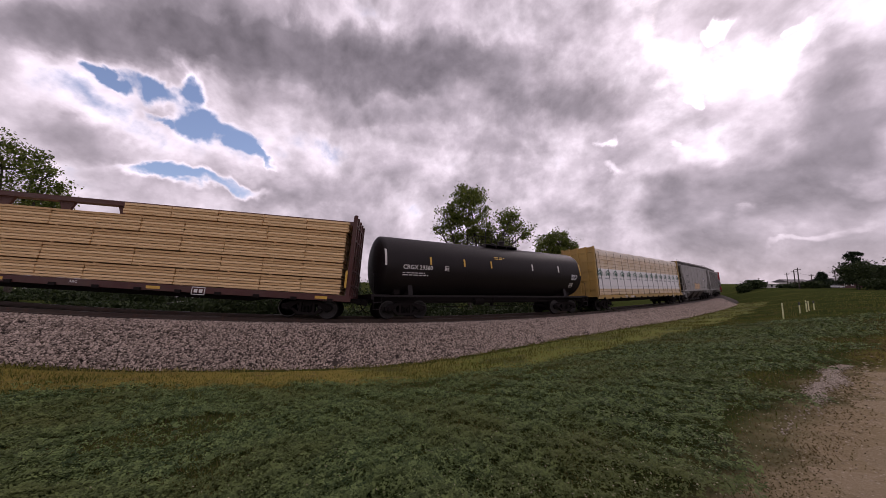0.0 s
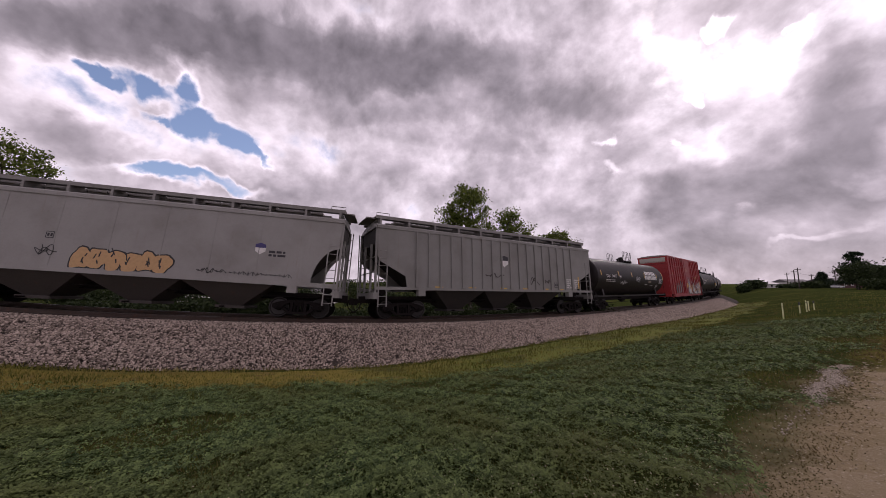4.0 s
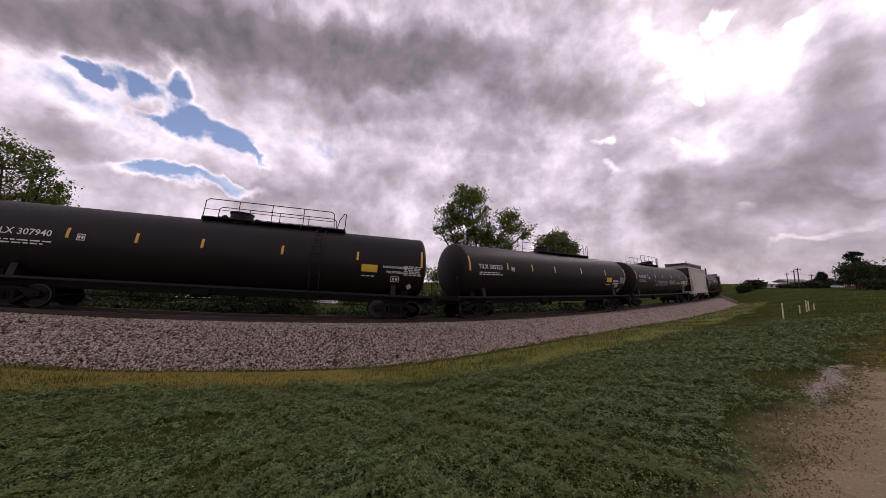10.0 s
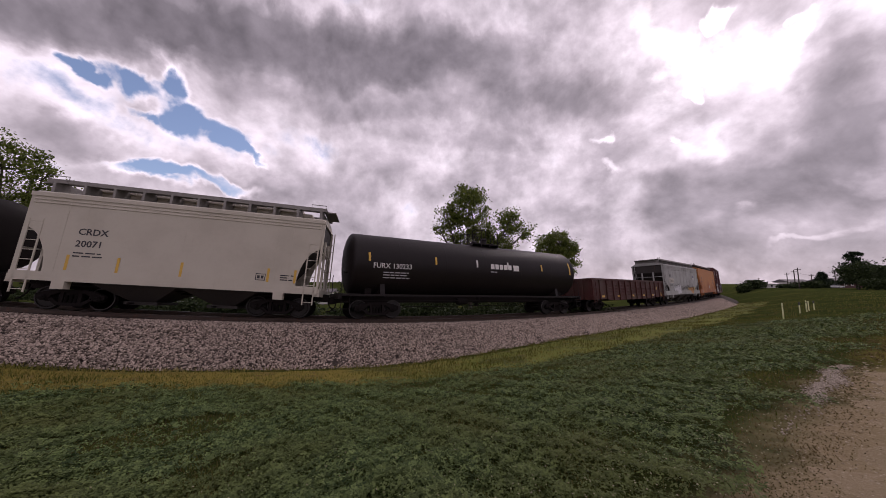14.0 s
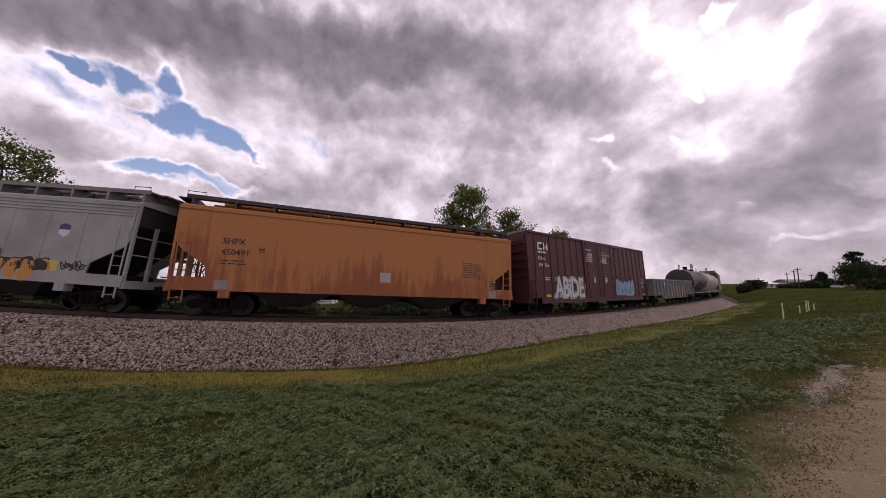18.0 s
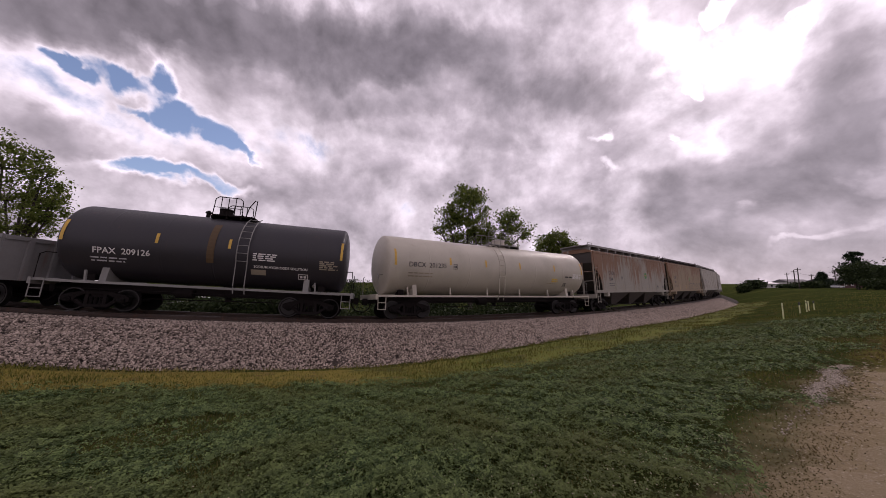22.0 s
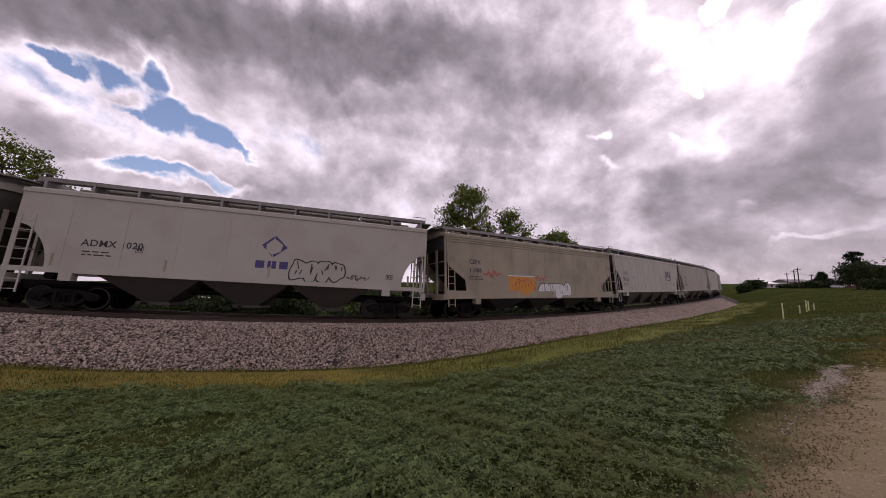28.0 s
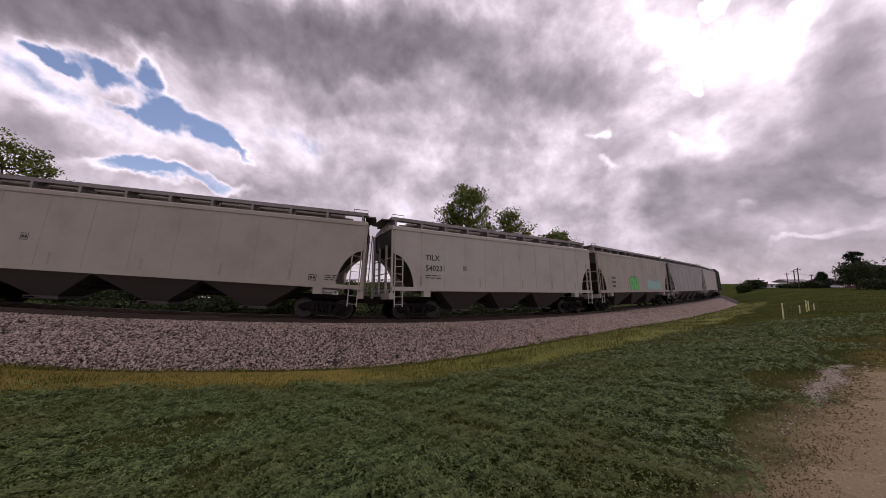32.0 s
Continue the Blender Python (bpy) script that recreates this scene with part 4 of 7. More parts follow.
    for x in np.linspace(x1, x0, 4):
        wk.box(x - 0.03, x + 0.03, -0.75, 0.75, top - 0.12, top + 0.02)
    part("top_platform", wk, rail_mat, car)
    dm = dome if dome is not None else (platform[0] + platform[1]) / 2
    xd = h - dm * L
    part("manway", Shape().lathe([(top - 0.15, dome_r + 0.04), (top + 0.12, dome_r + 0.04), (top + 0.14, dome_r), (top + 0.42, dome_r), (top + 0.44, dome_r + 0.04), (top + 0.5, dome_r + 0.03), (top + 0.54, dome_r * 0.6)], "z", 20, xd), paint_mat if paint_mat is M_CREAM else rail_mat, car, "", True)
    for dx, r, hh in ((0.75, 0.09, 0.36), (-0.7, 0.07, 0.3)):
        part("valve", Shape().lathe([(top, r), (top + hh * 0.6, r), (top + hh * 0.62, r * 1.5), (top + hh * 0.8, r * 1.5), (top + hh, r * 0.5)], "z", 10, xd + dx), rail_mat, car, "", True)
    for y in (0.72, -0.72):
        pts = [(x0, y, top + 0.05), (x0 - 0.04, y, top + 0.82), (x0 - 0.18, y, top + 0.93), (x1 + 0.75, y, top + 0.93), (x1 + 0.6, y, top + 0.82), (x1 + 0.55, y, top + 0.05)]
        part("handrail", bent(pts), rail_mat, car)
        part("handrail", bent([(x0, y, top + 0.42), (x1 + 0.58, y, top + 0.42)], 0.016), rail_mat, car)
        for x in np.linspace(x0, x1 + 0.6, 5)[1:-1]:
            part("rail_post", bent([(x, y, top + 0.05), (x, y, top + 0.93)], 0.018), rail_mat, car)
    part("ladder_hoop", bent([(x1 + 0.4, 0.72, top + 0.05), (x1 + 0.3, 0.72, top + 0.55), (x1 + 0.08, 0.72, top + 0.92), (x1, 0.72, top + 0.9), (x1 + 0.02, 0.72, top + 0.05)]), rail_mat, car)
    if ladder_at is not None:
        xl = h - ladder_at * L
        sh = Shape()
        arc = [(1.42, 0.95), (1.56, 1.3)] + [((R + 0.12) * math.cos(a), zc + (R + 0.12) * math.sin(a)) for a in np.linspace(-0.35, 1.25, 9)]
        for dx in (-0.22, 0.22):
            sh.tube([(xl + dx, y, z) for y, z in arc], 0.022, 5)
        lad = part("side_ladder", sh, sill_mat, car)
        for a in np.linspace(-0.3, 1.1, 8):
            part("rung", Shape().tube([(xl - 0.22, (R + 0.12) * math.cos(a), zc + (R + 0.12) * math.sin(a)), (xl + 0.22, (R + 0.12) * math.cos(a), zc + (R + 0.12) * math.sin(a))], 0.016, 5), sill_mat, lad)
    running_gear(car, h - 1.55, h + 0.05)
    side = Side(car, L, R=R, zc=zc)
    mats = strip_mats or [M_REFLECT] * len(strips)
    for f, m in zip(strips, mats):
        big = f < 0.035 or f > 0.94
        side.rect("reflective_strip", f, zc + (-0.15 if big else 0.0), 0.11, 0.85 if big else 0.42, m, 0.008, n=5)
    return car, side


# ---- covered hopper ----
def hopper_car(L, label, mat, eave=4.65, board=5.28, bays=3, notch="curve", ribs=8, ribbed=False, bay_mat=None, walk_mat=None, sill=(1.42, 1.62), cut=1.55, deep_sill=False, roof_beads=0):
    car = thing("covered_hopper", label, "hopper car", "cars of the freight train")
    h = L / 2
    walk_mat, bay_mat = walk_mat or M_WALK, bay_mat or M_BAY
    z0, z1 = sill
    y = 1.52
    # side wall with its ends cut away over the bogies
    if notch == "curve":
        zt, c = eave - 1.35, cut * 0.72
        edge = [(h - 0.12, eave), (h - 0.14, zt)] + [(h - 0.14 - c * math.sin(a) ** 0.9, zt - (zt - z1) * (1 - math.cos(a)) ** 0.8) for a in np.linspace(0.25, math.pi / 2, 8)]
    else:
        edge = [(h - 0.12, eave), (h - 0.14, eave - 1.55), (h - 0.3, eave - 1.8), (h - cut * 0.78, eave - 2.5), (h - cut * 0.82, z1)]
    outline = edge + [(-x, z) for x, z in reversed(edge)]
    for s in (1, -1):
        part("side_wall", Shape().prism(outline, s * y - 0.03, s * y + 0.03), mat, car)
        part("side_sill", Shape().box(-h + 0.05, h - 0.05, s * y - 0.05, s * y + 0.05, z0 - (0.3 if deep_sill else 0), z1), mat, car)
        part("eave_rail", Shape().box(-h + 0.06, h - 0.06, s * (y + 0.02) - 0.05, s * (y + 0.02) + 0.05, eave - 0.1, eave + 0.06), mat, car)
        for b in range(roof_beads):
            zb = eave - 0.22 - b * 0.13
            part("side_bead", Shape().tube([(-h + 0.2, s * (y + 0.03), zb), (h - 0.2, s * (y + 0.03), zb)], 0.035, 5), mat, car)
    # seams or outside posts
    span = L - 2 * cut - 0.3
    for i in range(ribs):
        x = -span / 2 + span * i / (ribs - 1)
        for s in (1, -1):
            if ribbed:
                part("side_post", Shape().prism([(x - 0.07, z1), (x + 0.07, z1), (x + 0.05, z1 + 0.25), (x + 0.05, eave - 0.1), (x - 0.05, eave - 0.1), (x - 0.05, z1 + 0.25)], s * (y + 0.03), s * (y + 0.11)), mat, car)
            else:
                part("sheet_seam", Shape().box(x - 0.016, x + 0.016, s * (y + 0.024), s * (y + 0.04), z1, eave - 0.1), mat, car)
    # roof, arched
    prof = [(y, eave)] + [(y * math.cos(a), eave + 0.33 * math.sin(a)) for a in np.linspace(0.15, math.pi - 0.15, 9)] + [(-y, eave)]
    part("roof", Shape().sweep(prof, -h + 0.08, h - 0.08), mat, car, "", False)
    # slope sheets and end frames
    for sx in (1, -1):
        xa, xb = sx * (h - 0.16), sx * (h - cut - 0.75)
        sh = Shape()
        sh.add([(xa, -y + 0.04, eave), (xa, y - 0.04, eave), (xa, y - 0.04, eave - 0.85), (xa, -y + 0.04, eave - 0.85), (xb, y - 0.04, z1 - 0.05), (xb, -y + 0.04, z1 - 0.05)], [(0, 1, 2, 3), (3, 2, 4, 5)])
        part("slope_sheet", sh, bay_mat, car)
        xe = sx * (h - 0.08)
        for yy in (1.46, -1.46):
            part("corner_post", Shape().box(xe - 0.05, xe + 0.05, yy - 0.05, yy + 0.05, 1.15, eave + 0.02), mat, car)
        for yy in (0.55, -0.55):
            part("end_post", Shape().box(xe - 0.06, xe + 0.04, yy - 0.06, yy + 0.06, 1.15, eave - 0.8), mat, car)
        part("end_sill", Shape().box(xe - 0.12, xe + 0.12, -1.5, 1.5, 1.0, 1.32), mat, car)
        part("end_platform", Shape().box(min(xe, xb), max(xe, xb), -0.9, 0.9, 1.0, 1.12), M_UNDER, car)
        part("end_crossbar", Shape().tube([(xe, -1.46, 2.35), (xe, 1.46, 2.35)], 0.03, 5), mat, car)
        part("end_crossbar", Shape().tube([(xe, -1.46, 3.1), (xe, 1.46, 3.1)], 0.03, 5), mat, car)
        ladder(car, sx * (h - 0.42), 0.62, eave - 1.0, y + 0.03, mat)
        ladder(car, sx * (h - 0.10), 1.1, eave, -1.2, mat)
        part("jacking_pad", Shape().box(sx * (h - cut - 0.45) - 0.2, sx * (h - cut - 0.45) + 0.2, 1.3, y + 0.09, z0 - 0.3, z0 + 0.02), mat, car)
        part("brake_reservoir", Shape().lathe([(-0.45, 0.18), (0.45, 0.18)], "y", 12, sx * (h - 0.75), 0.1, 1.35), M_UNDER, car, "", True)
    # discharge bays
    bw = (L - 2 * cut - 2.6) / bays
    for i in range(bays):
        xc = -((bays - 1) / 2) * bw + i * bw
        w = bw * 0.5
        sh = Shape()
        sh.add([(xc - w, -1.45, z0), (xc + w, -1.45, z0), (xc + w, 1.45, z0), (xc - w, 1.45, z0), (xc - 0.42, -0.5, 0.42), (xc + 0.42, -0.5, 0.42), (xc + 0.42, 0.72, 0.42), (xc - 0.42, 0.72, 0.42)],
               [(3, 2, 1, 0), (4, 5, 6, 7), (0, 1, 5, 4), (1, 2, 6, 5), (2, 3, 7, 6), (3, 0, 4, 7)])
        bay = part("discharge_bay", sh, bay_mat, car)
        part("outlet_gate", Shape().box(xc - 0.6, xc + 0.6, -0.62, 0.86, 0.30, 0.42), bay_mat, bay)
        part("gate_shaft", Shape().tube([(xc + 0.25, 0.86, 0.36), (xc + 0.25, 1.2, 0.36)], 0.04, 6), M_UNDER, bay)
    part("center_sill", Shape().box(-h - 0.3, h + 0.3, -0.2, 0.2, 0.8, 1.15), M_UNDER, car)
    part("brake_pipe", Shape().tube([(-h, 1.0, 0.95), (h, 1.0, 0.95)], 0.025, 5), M_UNDER, car)
    # hatches and running board
    part("hatch_trough", Shape().box(-h + 0.9, h - 0.9, -0.4, 0.4, eave + 0.28, board - 0.14), mat, car)
    nh = 6
    for i in range(nh):
        x = -h + 1.3 + (L - 2.6) * (i + 0.5) / nh
        part("hatch_cover", Shape().box(x - (L - 2.8) / nh / 2, x + (L - 2.8) / nh / 2, -0.46, 0.46, board - 0.14, board - 0.03), mat, car)
    for s in (1, -1):
        part("running_board", Shape().box(-h + 0.1, h - 0.1, s * 0.88 - 0.3, s * 0.88 + 0.3, board - 0.06, board), walk_mat, car)
        part("board_edge", Shape().box(-h + 0.1, h - 0.1, s * 1.18 - 0.015, s * 1.18 + 0.015, board - 0.14, board + 0.03), walk_mat, car)
    nb = 11
    sup = Shape().box(-0.05, 0.05, -1.2, 1.2, eave + 0.05, board - 0.06).mesh("board_support")
    sup.materials.append(walk_mat)
    for i in range(nb):
        b = part("board_support", sup, walk_mat, car)
        b.location = (-h + 0.35 + (L - 0.7) * i / (nb - 1), 0, 0)
    for sx in (1, -1):
        part("crossover_board", Shape().box(sx * (h + 0.02) - 0.28, sx * (h + 0.02) + 0.28, -0.85, 0.85, board - 0.1, board - 0.04), walk_mat, car)
        part("roof_grab", bent([(sx * (h - 0.12), 1.2, board - 0.05), (sx * (h - 0.12), 1.2, board + 0.16), (sx * (h - 0.8), 1.2, board + 0.16), (sx * (h - 0.8), 1.2, board - 0.05)], 0.018), walk_mat, car)
    running_gear(car, h - 1.75, h + 0.02)
    return car, Side(car, L, y + 0.032)


# ---- box car ----
def box_car(L, label, mat, top=5.5, bot=0.98, seam=0.75, doors=(0.45, 0.67), ribs_out=False, door_w=None):
    car = thing("box_car", label, "box car", "cars of the freight train")
    h, y = L / 2, 1.5
    sh = Shape()
    sh.box(-h + 0.06, h - 0.06, -y + 0.03, y - 0.03, bot + 0.1, top - 0.05)
    part("body_shell", sh, mat, car)
    for s in (1, -1):
        part("side_sill", Shape().box(-h + 1.2, h - 1.2, s * y - 0.04, s * y + 0.02, bot - 0.25, bot + 0.12), mat, car)
        part("top_chord", Shape().box(-h + 0.03, h - 0.03, s * (y + 0.0) - 0.05, s * (y + 0.0) + 0.05, top - 0.14, top), mat, car)
        x = -h + 0.1
        i = 0
        d0, d1 = h - doors[1] * L, h - doors[0] * L
        while x < h - 0.05:
            if not (d0 - 0.1 < x < d1 + 0.1):
                if ribs_out:
                    part("side_post", Shape().box(x - 0.05, x + 0.05, s * (y - 0.03), s * (y + 0.06), bot + 0.1, top - 0.14), mat, car)
                else:
                    part("sheet_seam", Shape().box(x - 0.03, x + 0.03, s * (y - 0.03), s * (y + 0.005), bot + 0.1, top - 0.14), mat, car)
            x += seam
        if ribs_out:
            for zz in (2.2, 3.35, 4.45):
                for a, b in ((-h + 0.1, d0 - 0.1), (d1 + 0.1, h - 0.1)):
                    part("side_stiffener", Shape().box(a, b, s * (y - 0.03), s * (y + 0.03), zz - 0.04, zz + 0.04), mat, car)
        # doors
        nd = 1 if ribs_out else 2
        w = (d1 - d0) / nd
        for k in range(nd):
            a, b = d0 + k * w + 0.02, d0 + (k + 1) * w - 0.02
            door = part("plug_door", Shape().box(a, b, s * (y - 0.03), s * (y + 0.05), bot + 0.18, top - 0.2), mat, car)
            for zz in np.linspace(bot + 0.75, top - 0.9, 4):
                part("door_rib", Shape().box(a + 0.05, b - 0.05, s * (y + 0.05), s * (y + 0.10), zz - 0.04, zz + 0.04), mat, door)
            for xx in (a + 0.35, b - 0.35):
                part("lock_rod", Shape().tube([(xx, s * (y + 0.12), bot + 0.1), (xx, s * (y + 0.12), top - 0.16)], 0.025, 6), mat, door)
            part("door_handle", Shape().box((a + b) / 2 - 0.3, (a + b) / 2 + 0.3, s * (y + 0.06), s * (y + 0.13), bot + 1.0, bot + 1.07), mat, door)
        for zz in (bot + 0.14, top - 0.18):
            part("door_track", Shape().box(d0 - w * 0.9, d1 + 0.1, s * (y + 0.0), s * (y + 0.09), zz - 0.05, zz + 0.05), mat, car)
        for sx in (1, -1):
            ladder(car, sx * (h - 0.38), bot - 0.3, bot + 1.25, s * (y + 0.05), mat)
    for sx in (1, -1):
        end = part("end_wall", Shape().box(sx * (h - 0.03) - 0.04, sx * (h - 0.03) + 0.04, -y, y, bot, top - 0.05), mat, car)
        for zz in np.arange(bot + 0.5, top - 0.4, 0.55):
            part("end_corrugation", Shape().sweep([(-1.35, zz - 0.14), (1.35, zz - 0.14), (1.42, zz), (1.35, zz + 0.14), (-1.35, zz + 0.14), (-1.42, zz)], sx * (h + 0.01) - 0.05, sx * (h + 0.01) + 0.08), mat, end)
        part("end_gauge_board", Shape().box(sx * (h + 0.06) - 0.03, sx * (h + 0.06) + 0.03, -1.3, 1.3, top - 0.75, top - 0.2), M_LIGHT if ribs_out else mat, car)
        part("end_sill", Shape().box(sx * (h - 0.05) - 0.15, sx * (h - 0.05) + 0.15, -1.45, 1.45, bot - 0.2, bot + 0.05), mat, car)
    roof = [(1.5, top - 0.04)] + [(1.5 * math.cos(a), top - 0.04 + 0.16 * math.sin(a)) for a in np.linspace(0.2, math.pi - 0.2, 5)] + [(-1.5, top - 0.04)]
    part("roof", Shape().sweep(roof, -h + 0.04, h - 0.04), M_WALK, car)
    part("center_sill", Shape().box(-h - 0.3, h + 0.3, -0.3, 0.3, 0.78, bot + 0.1), M_UNDER, car)
    part("cushion_underframe", Shape().box(-h * 0.5, h * 0.5, -0.9, 0.9, 0.72, 0.95), M_UNDER, car)
    part("brake_reservoir", Shape().lathe([(-0.6, 0.22), (0.6, 0.22)], "x", 12, 0.5, 1.0, 0.72), M_UNDER, car, "", True)
    running_gear(car, h - 1.95, h + 0.02)
    return car, Side(car, L, y - 0.005 if not ribs_out else y - 0.02)


# ---- gondola ----
def gondola_car(L, label, mat, top=2.75, bot=0.75, posts=14, fishbelly=True, dents=False):
    car = thing("gondola_car", label, "gondola car", "cars of the freight train")
    h, y = L / 2, 1.5
    zl = bot - (0.28 if fishbelly else 0)
    for s in (1, -1):
        part("side_wall", Shape().prism([(-h, bot + 0.1), (-h + 2.6, bot + 0.1), (-h + 3.2, zl), (h - 3.2, zl), (h - 2.6, bot + 0.1), (h, bot + 0.1), (h, top), (-h, top)], s * y - 0.03, s * y + 0.03), mat, car)
        part("top_chord", Shape().box(-h - 0.02, h + 0.02, s * y - 0.08, s * y + 0.09, top - 0.12, top + 0.03), mat, car)
        for i in range(posts):
            x = -h + 0.08 + (L - 0.16) * i / (posts - 1)
            zb = bot + 0.1 if abs(x) > h - 2.9 else zl
            part("side_post", Shape().prism([(x - 0.07, zb), (x + 0.07, zb), (x + 0.06, top - 0.12), (x - 0.06, top - 0.12)], s * (y + 0.03), s * (y + 0.12)), mat, car)
        if dents:
            for i in range(posts - 1):
                x = -h + 0.08 + (L - 0.16) * (i + 0.5) / (posts - 1)
                if i in (1, posts - 3):
                    continue
                for zz in (top - 0.45, top - 0.72, top - 0.99, top - 1.26):
                    part("pressed_rib", Shape().tube([(x - 0.4, s * (y + 0.03), zz), (x + 0.4, s * (y + 0.03), zz)], 0.045, 5), mat, car)
    for sx in (1, -1):
        part("end_wall", Shape().box(sx * (h - 0.03) - 0.05, sx * (h - 0.03) + 0.05, -y, y, bot + 0.1, top), mat, car)
        part("end_chord", Shape().box(sx * (h - 0.03) - 0.1, sx * (h - 0.03) + 0.1, -y, y, top - 0.14, top + 0.02), mat, car)
        for yy in (-0.8, 0, 0.8):
            part("end_post", Shape().box(sx * (h + 0.06) - 0.06, sx * (h + 0.06) + 0.06, yy - 0.08, yy + 0.08, bot + 0.1, top - 0.1), mat, car)
        ladder(car, sx * (h - 0.35), bot - 0.15, top - 0.3, y + 0.12, mat)
    part("floor_plate", Shape().box(-h + 0.02, h - 0.02, -y + 0.03, y - 0.03, bot + 0.12, bot + 0.22), M_UNDER, car)
    part("center_sill", Shape().box(-h - 0.3, h + 0.3, -0.25, 0.25, 0.72, bot + 0.12), M_UNDER, car)
    running_gear(car, h - 1.7, h + 0.02)
    return car, Side(car, L, y + 0.034)


# ---- centre-beam flat car ----
def center_beam_car(L, label, mat, deck=1.12, top=4.95):
    car = thing("center_beam_flat_car", label, "flat car", "cars of the freight train")
    h = L / 2
    sh = Shape()
    sh.box(-h, h, -1.42, 1.42, deck - 0.1, deck)
    part("deck", sh, mat, car)
    for s in (1, -1):
        part("side_sill", Shape().box(-h, h, s * 1.42 - 0.06, s * 1.42 + 0.06, deck - 0.26, deck + 0.02), mat, car)
        for i in range(14):
            x = -h + 0.9 + (L - 1.8) * i / 13
            part("winch", Shape().box(x - 0.12, x + 0.12, s * 1.44, s * 1.54, deck - 0.3, deck - 0.16), M_UNDER, car)
    part("center_sill", Shape().prism([(-h - 0.3, 0.78), (-h + 4, 0.78), (-h + 5, 0.62), (h - 5, 0.62), (h - 4, 0.78), (h + 0.3, 0.78), (h + 0.3, deck - 0.1), (-h - 0.3, deck - 0.1)], -0.3, 0.3), M_UNDER, car)
    for sx in (1, -1):
        x = sx * (h - 0.2)
        b = Shape()
        b.box(x - 0.06, x + 0.06, -1.4, 1.4, deck, top)
        bk = part("bulkhead", b, mat, car)
        for yy in (-1.34, -0.7, 0, 0.7, 1.34):
            part("bulkhead_post", Shape().box(x + sx * 0.06 - 0.06, x + sx * 0.06 + 0.08, yy - 0.08, yy + 0.08, deck, top + 0.05), mat, bk)
        for zz in np.linspace(deck + 0.5, top - 0.4, 5):
            part("bulkhead_rib", Shape().box(x + sx * 0.06 - 0.05, x + sx * 0.06 + 0.06, -1.34, 1.34, zz - 0.05, zz + 0.05), mat, bk)
    part("top_chord", Shape().box(-h + 0.2, h - 0.2, -0.22, 0.22, top - 0.22, top), mat, car)
    nb = 9
    for i in range(nb):
        x = -h + 1.2 + (L - 2.4) * i / (nb - 1)
        part("beam_post", Shape().prism([(x - 0.3, deck), (x + 0.3, deck), (x + 0.12, deck + 0.6), (x + 0.12, top - 0.75), (x + 0.34, top - 0.22), (x - 0.34, top - 0.22), (x - 0.12, top - 0.75), (x - 0.12, deck + 0.6)], -0.06, 0.06), mat, car)
    running_gear(car, h - 2.0, h + 0.02)
    return car, Side(car, L, 1.482)


def lumber_bundle(length, height_, layers, seed):
    """A strapped pack of boards: layers of board edges that stand a little proud or back."""
    rng = random.Random(seed)
    sh = Shape()
    t = height_ / layers
    for i in range(layers):
        j = rng.uniform(-0.014, 0.012)
        e = rng.uniform(-0.02, 0.02)
        sh.box(-length / 2 + e, length / 2 + e, 0.12, 1.3 + j, i * t + 0.012, (i + 1) * t - 0.012)
        sh.box(-length / 2 + e, length / 2 + e, -1.3 - j, -0.12, i * t + 0.012, (i + 1) * t - 0.012)
    me = sh.mesh("lumber_bundle")
    me.materials.append(M_LUMBER)
    return me


# ---- the train, in running order ----
TRAIN = []


def join_train(made, lead, tail):
    """lead, tail: where the car's ends lie along the train."""
    TRAIN.append((made[0], (lead + tail) / 2, made[0]["wheelbase"]))
    return made


def hopper_marks(side, mark, number, f, z, size=0.42, ink=None, seed=1):
    ink = ink or M_INK
    side.text(mark, f, z + size * 1.35, size, ink, 0.0, 0.008)
    side.text(number, f, z, size, ink, 0.0, 0.008)
    side.bars(f, z - 0.28, 1.1, 2, ink, 0.05, 0.13, seed)


ALL7 = (0.012, 0.17, 0.33, 0.49, 0.66, 0.82, 0.965)

# lumber on a centre-beam car
def lumber_car():
    L = 22.60
    made = center_beam_car(L, "brown-red centre-beam flat car stacked with bare lumber", M_FLATRED, 1.12, 4.98)
    car, side = made
    packs = [lumber_bundle(1.775, 0.715, 6, k) for k in range(4)]
    short = [lumber_bundle(1.95, 0.5, 4, 9 + k) for k in range(2)]
    for row in range(4):
        for i in range(12):
            x = -L / 2 + 0.42 + 0.92 + i * 1.81
            b = part("lumber_bundle", packs[(i * 3 + row) % 4], None, car)
            b.location = (x * 0.99, 0.012 * ((i * 7 + row * 3) % 5 - 2), 1.16 + row * 0.755)
            s = part("spacer_board", Shape().box(-0.05, 0.05, -1.25, 1.25, 0, 0.035), M_LUMBER, car)
            s.location = (x + 0.6, 0, 1.16 + row * 0.755 - 0.035)
    # a fifth row on the tail half, standing higher than the rest
    for i in range(5):
        b = part("lumber_bundle", short[i % 2], None, car)
        b.location = (-L / 2 + 0.45 + 1.0 + i * 1.98, 0, 1.16 + 4 * 0.755)
    for f in (0.1, 0.36, 0.62, 0.93):
        side.rect("reflective_strip", f, 0.93, 0.55, 0.12, M_REFLECT, 0.01)
    side.rect("reflective_strip", 0.985, 1.5, 0.1, 0.8, M_REFLECT, 0.03)
    side.stencil(0.70, 0.78, 0.55, 0.34, M_WHITE)
    side.text("ARC", 0.49, 0.98, 0.16)
    return made


join_train(lumber_car(), 261.24, 238.64)

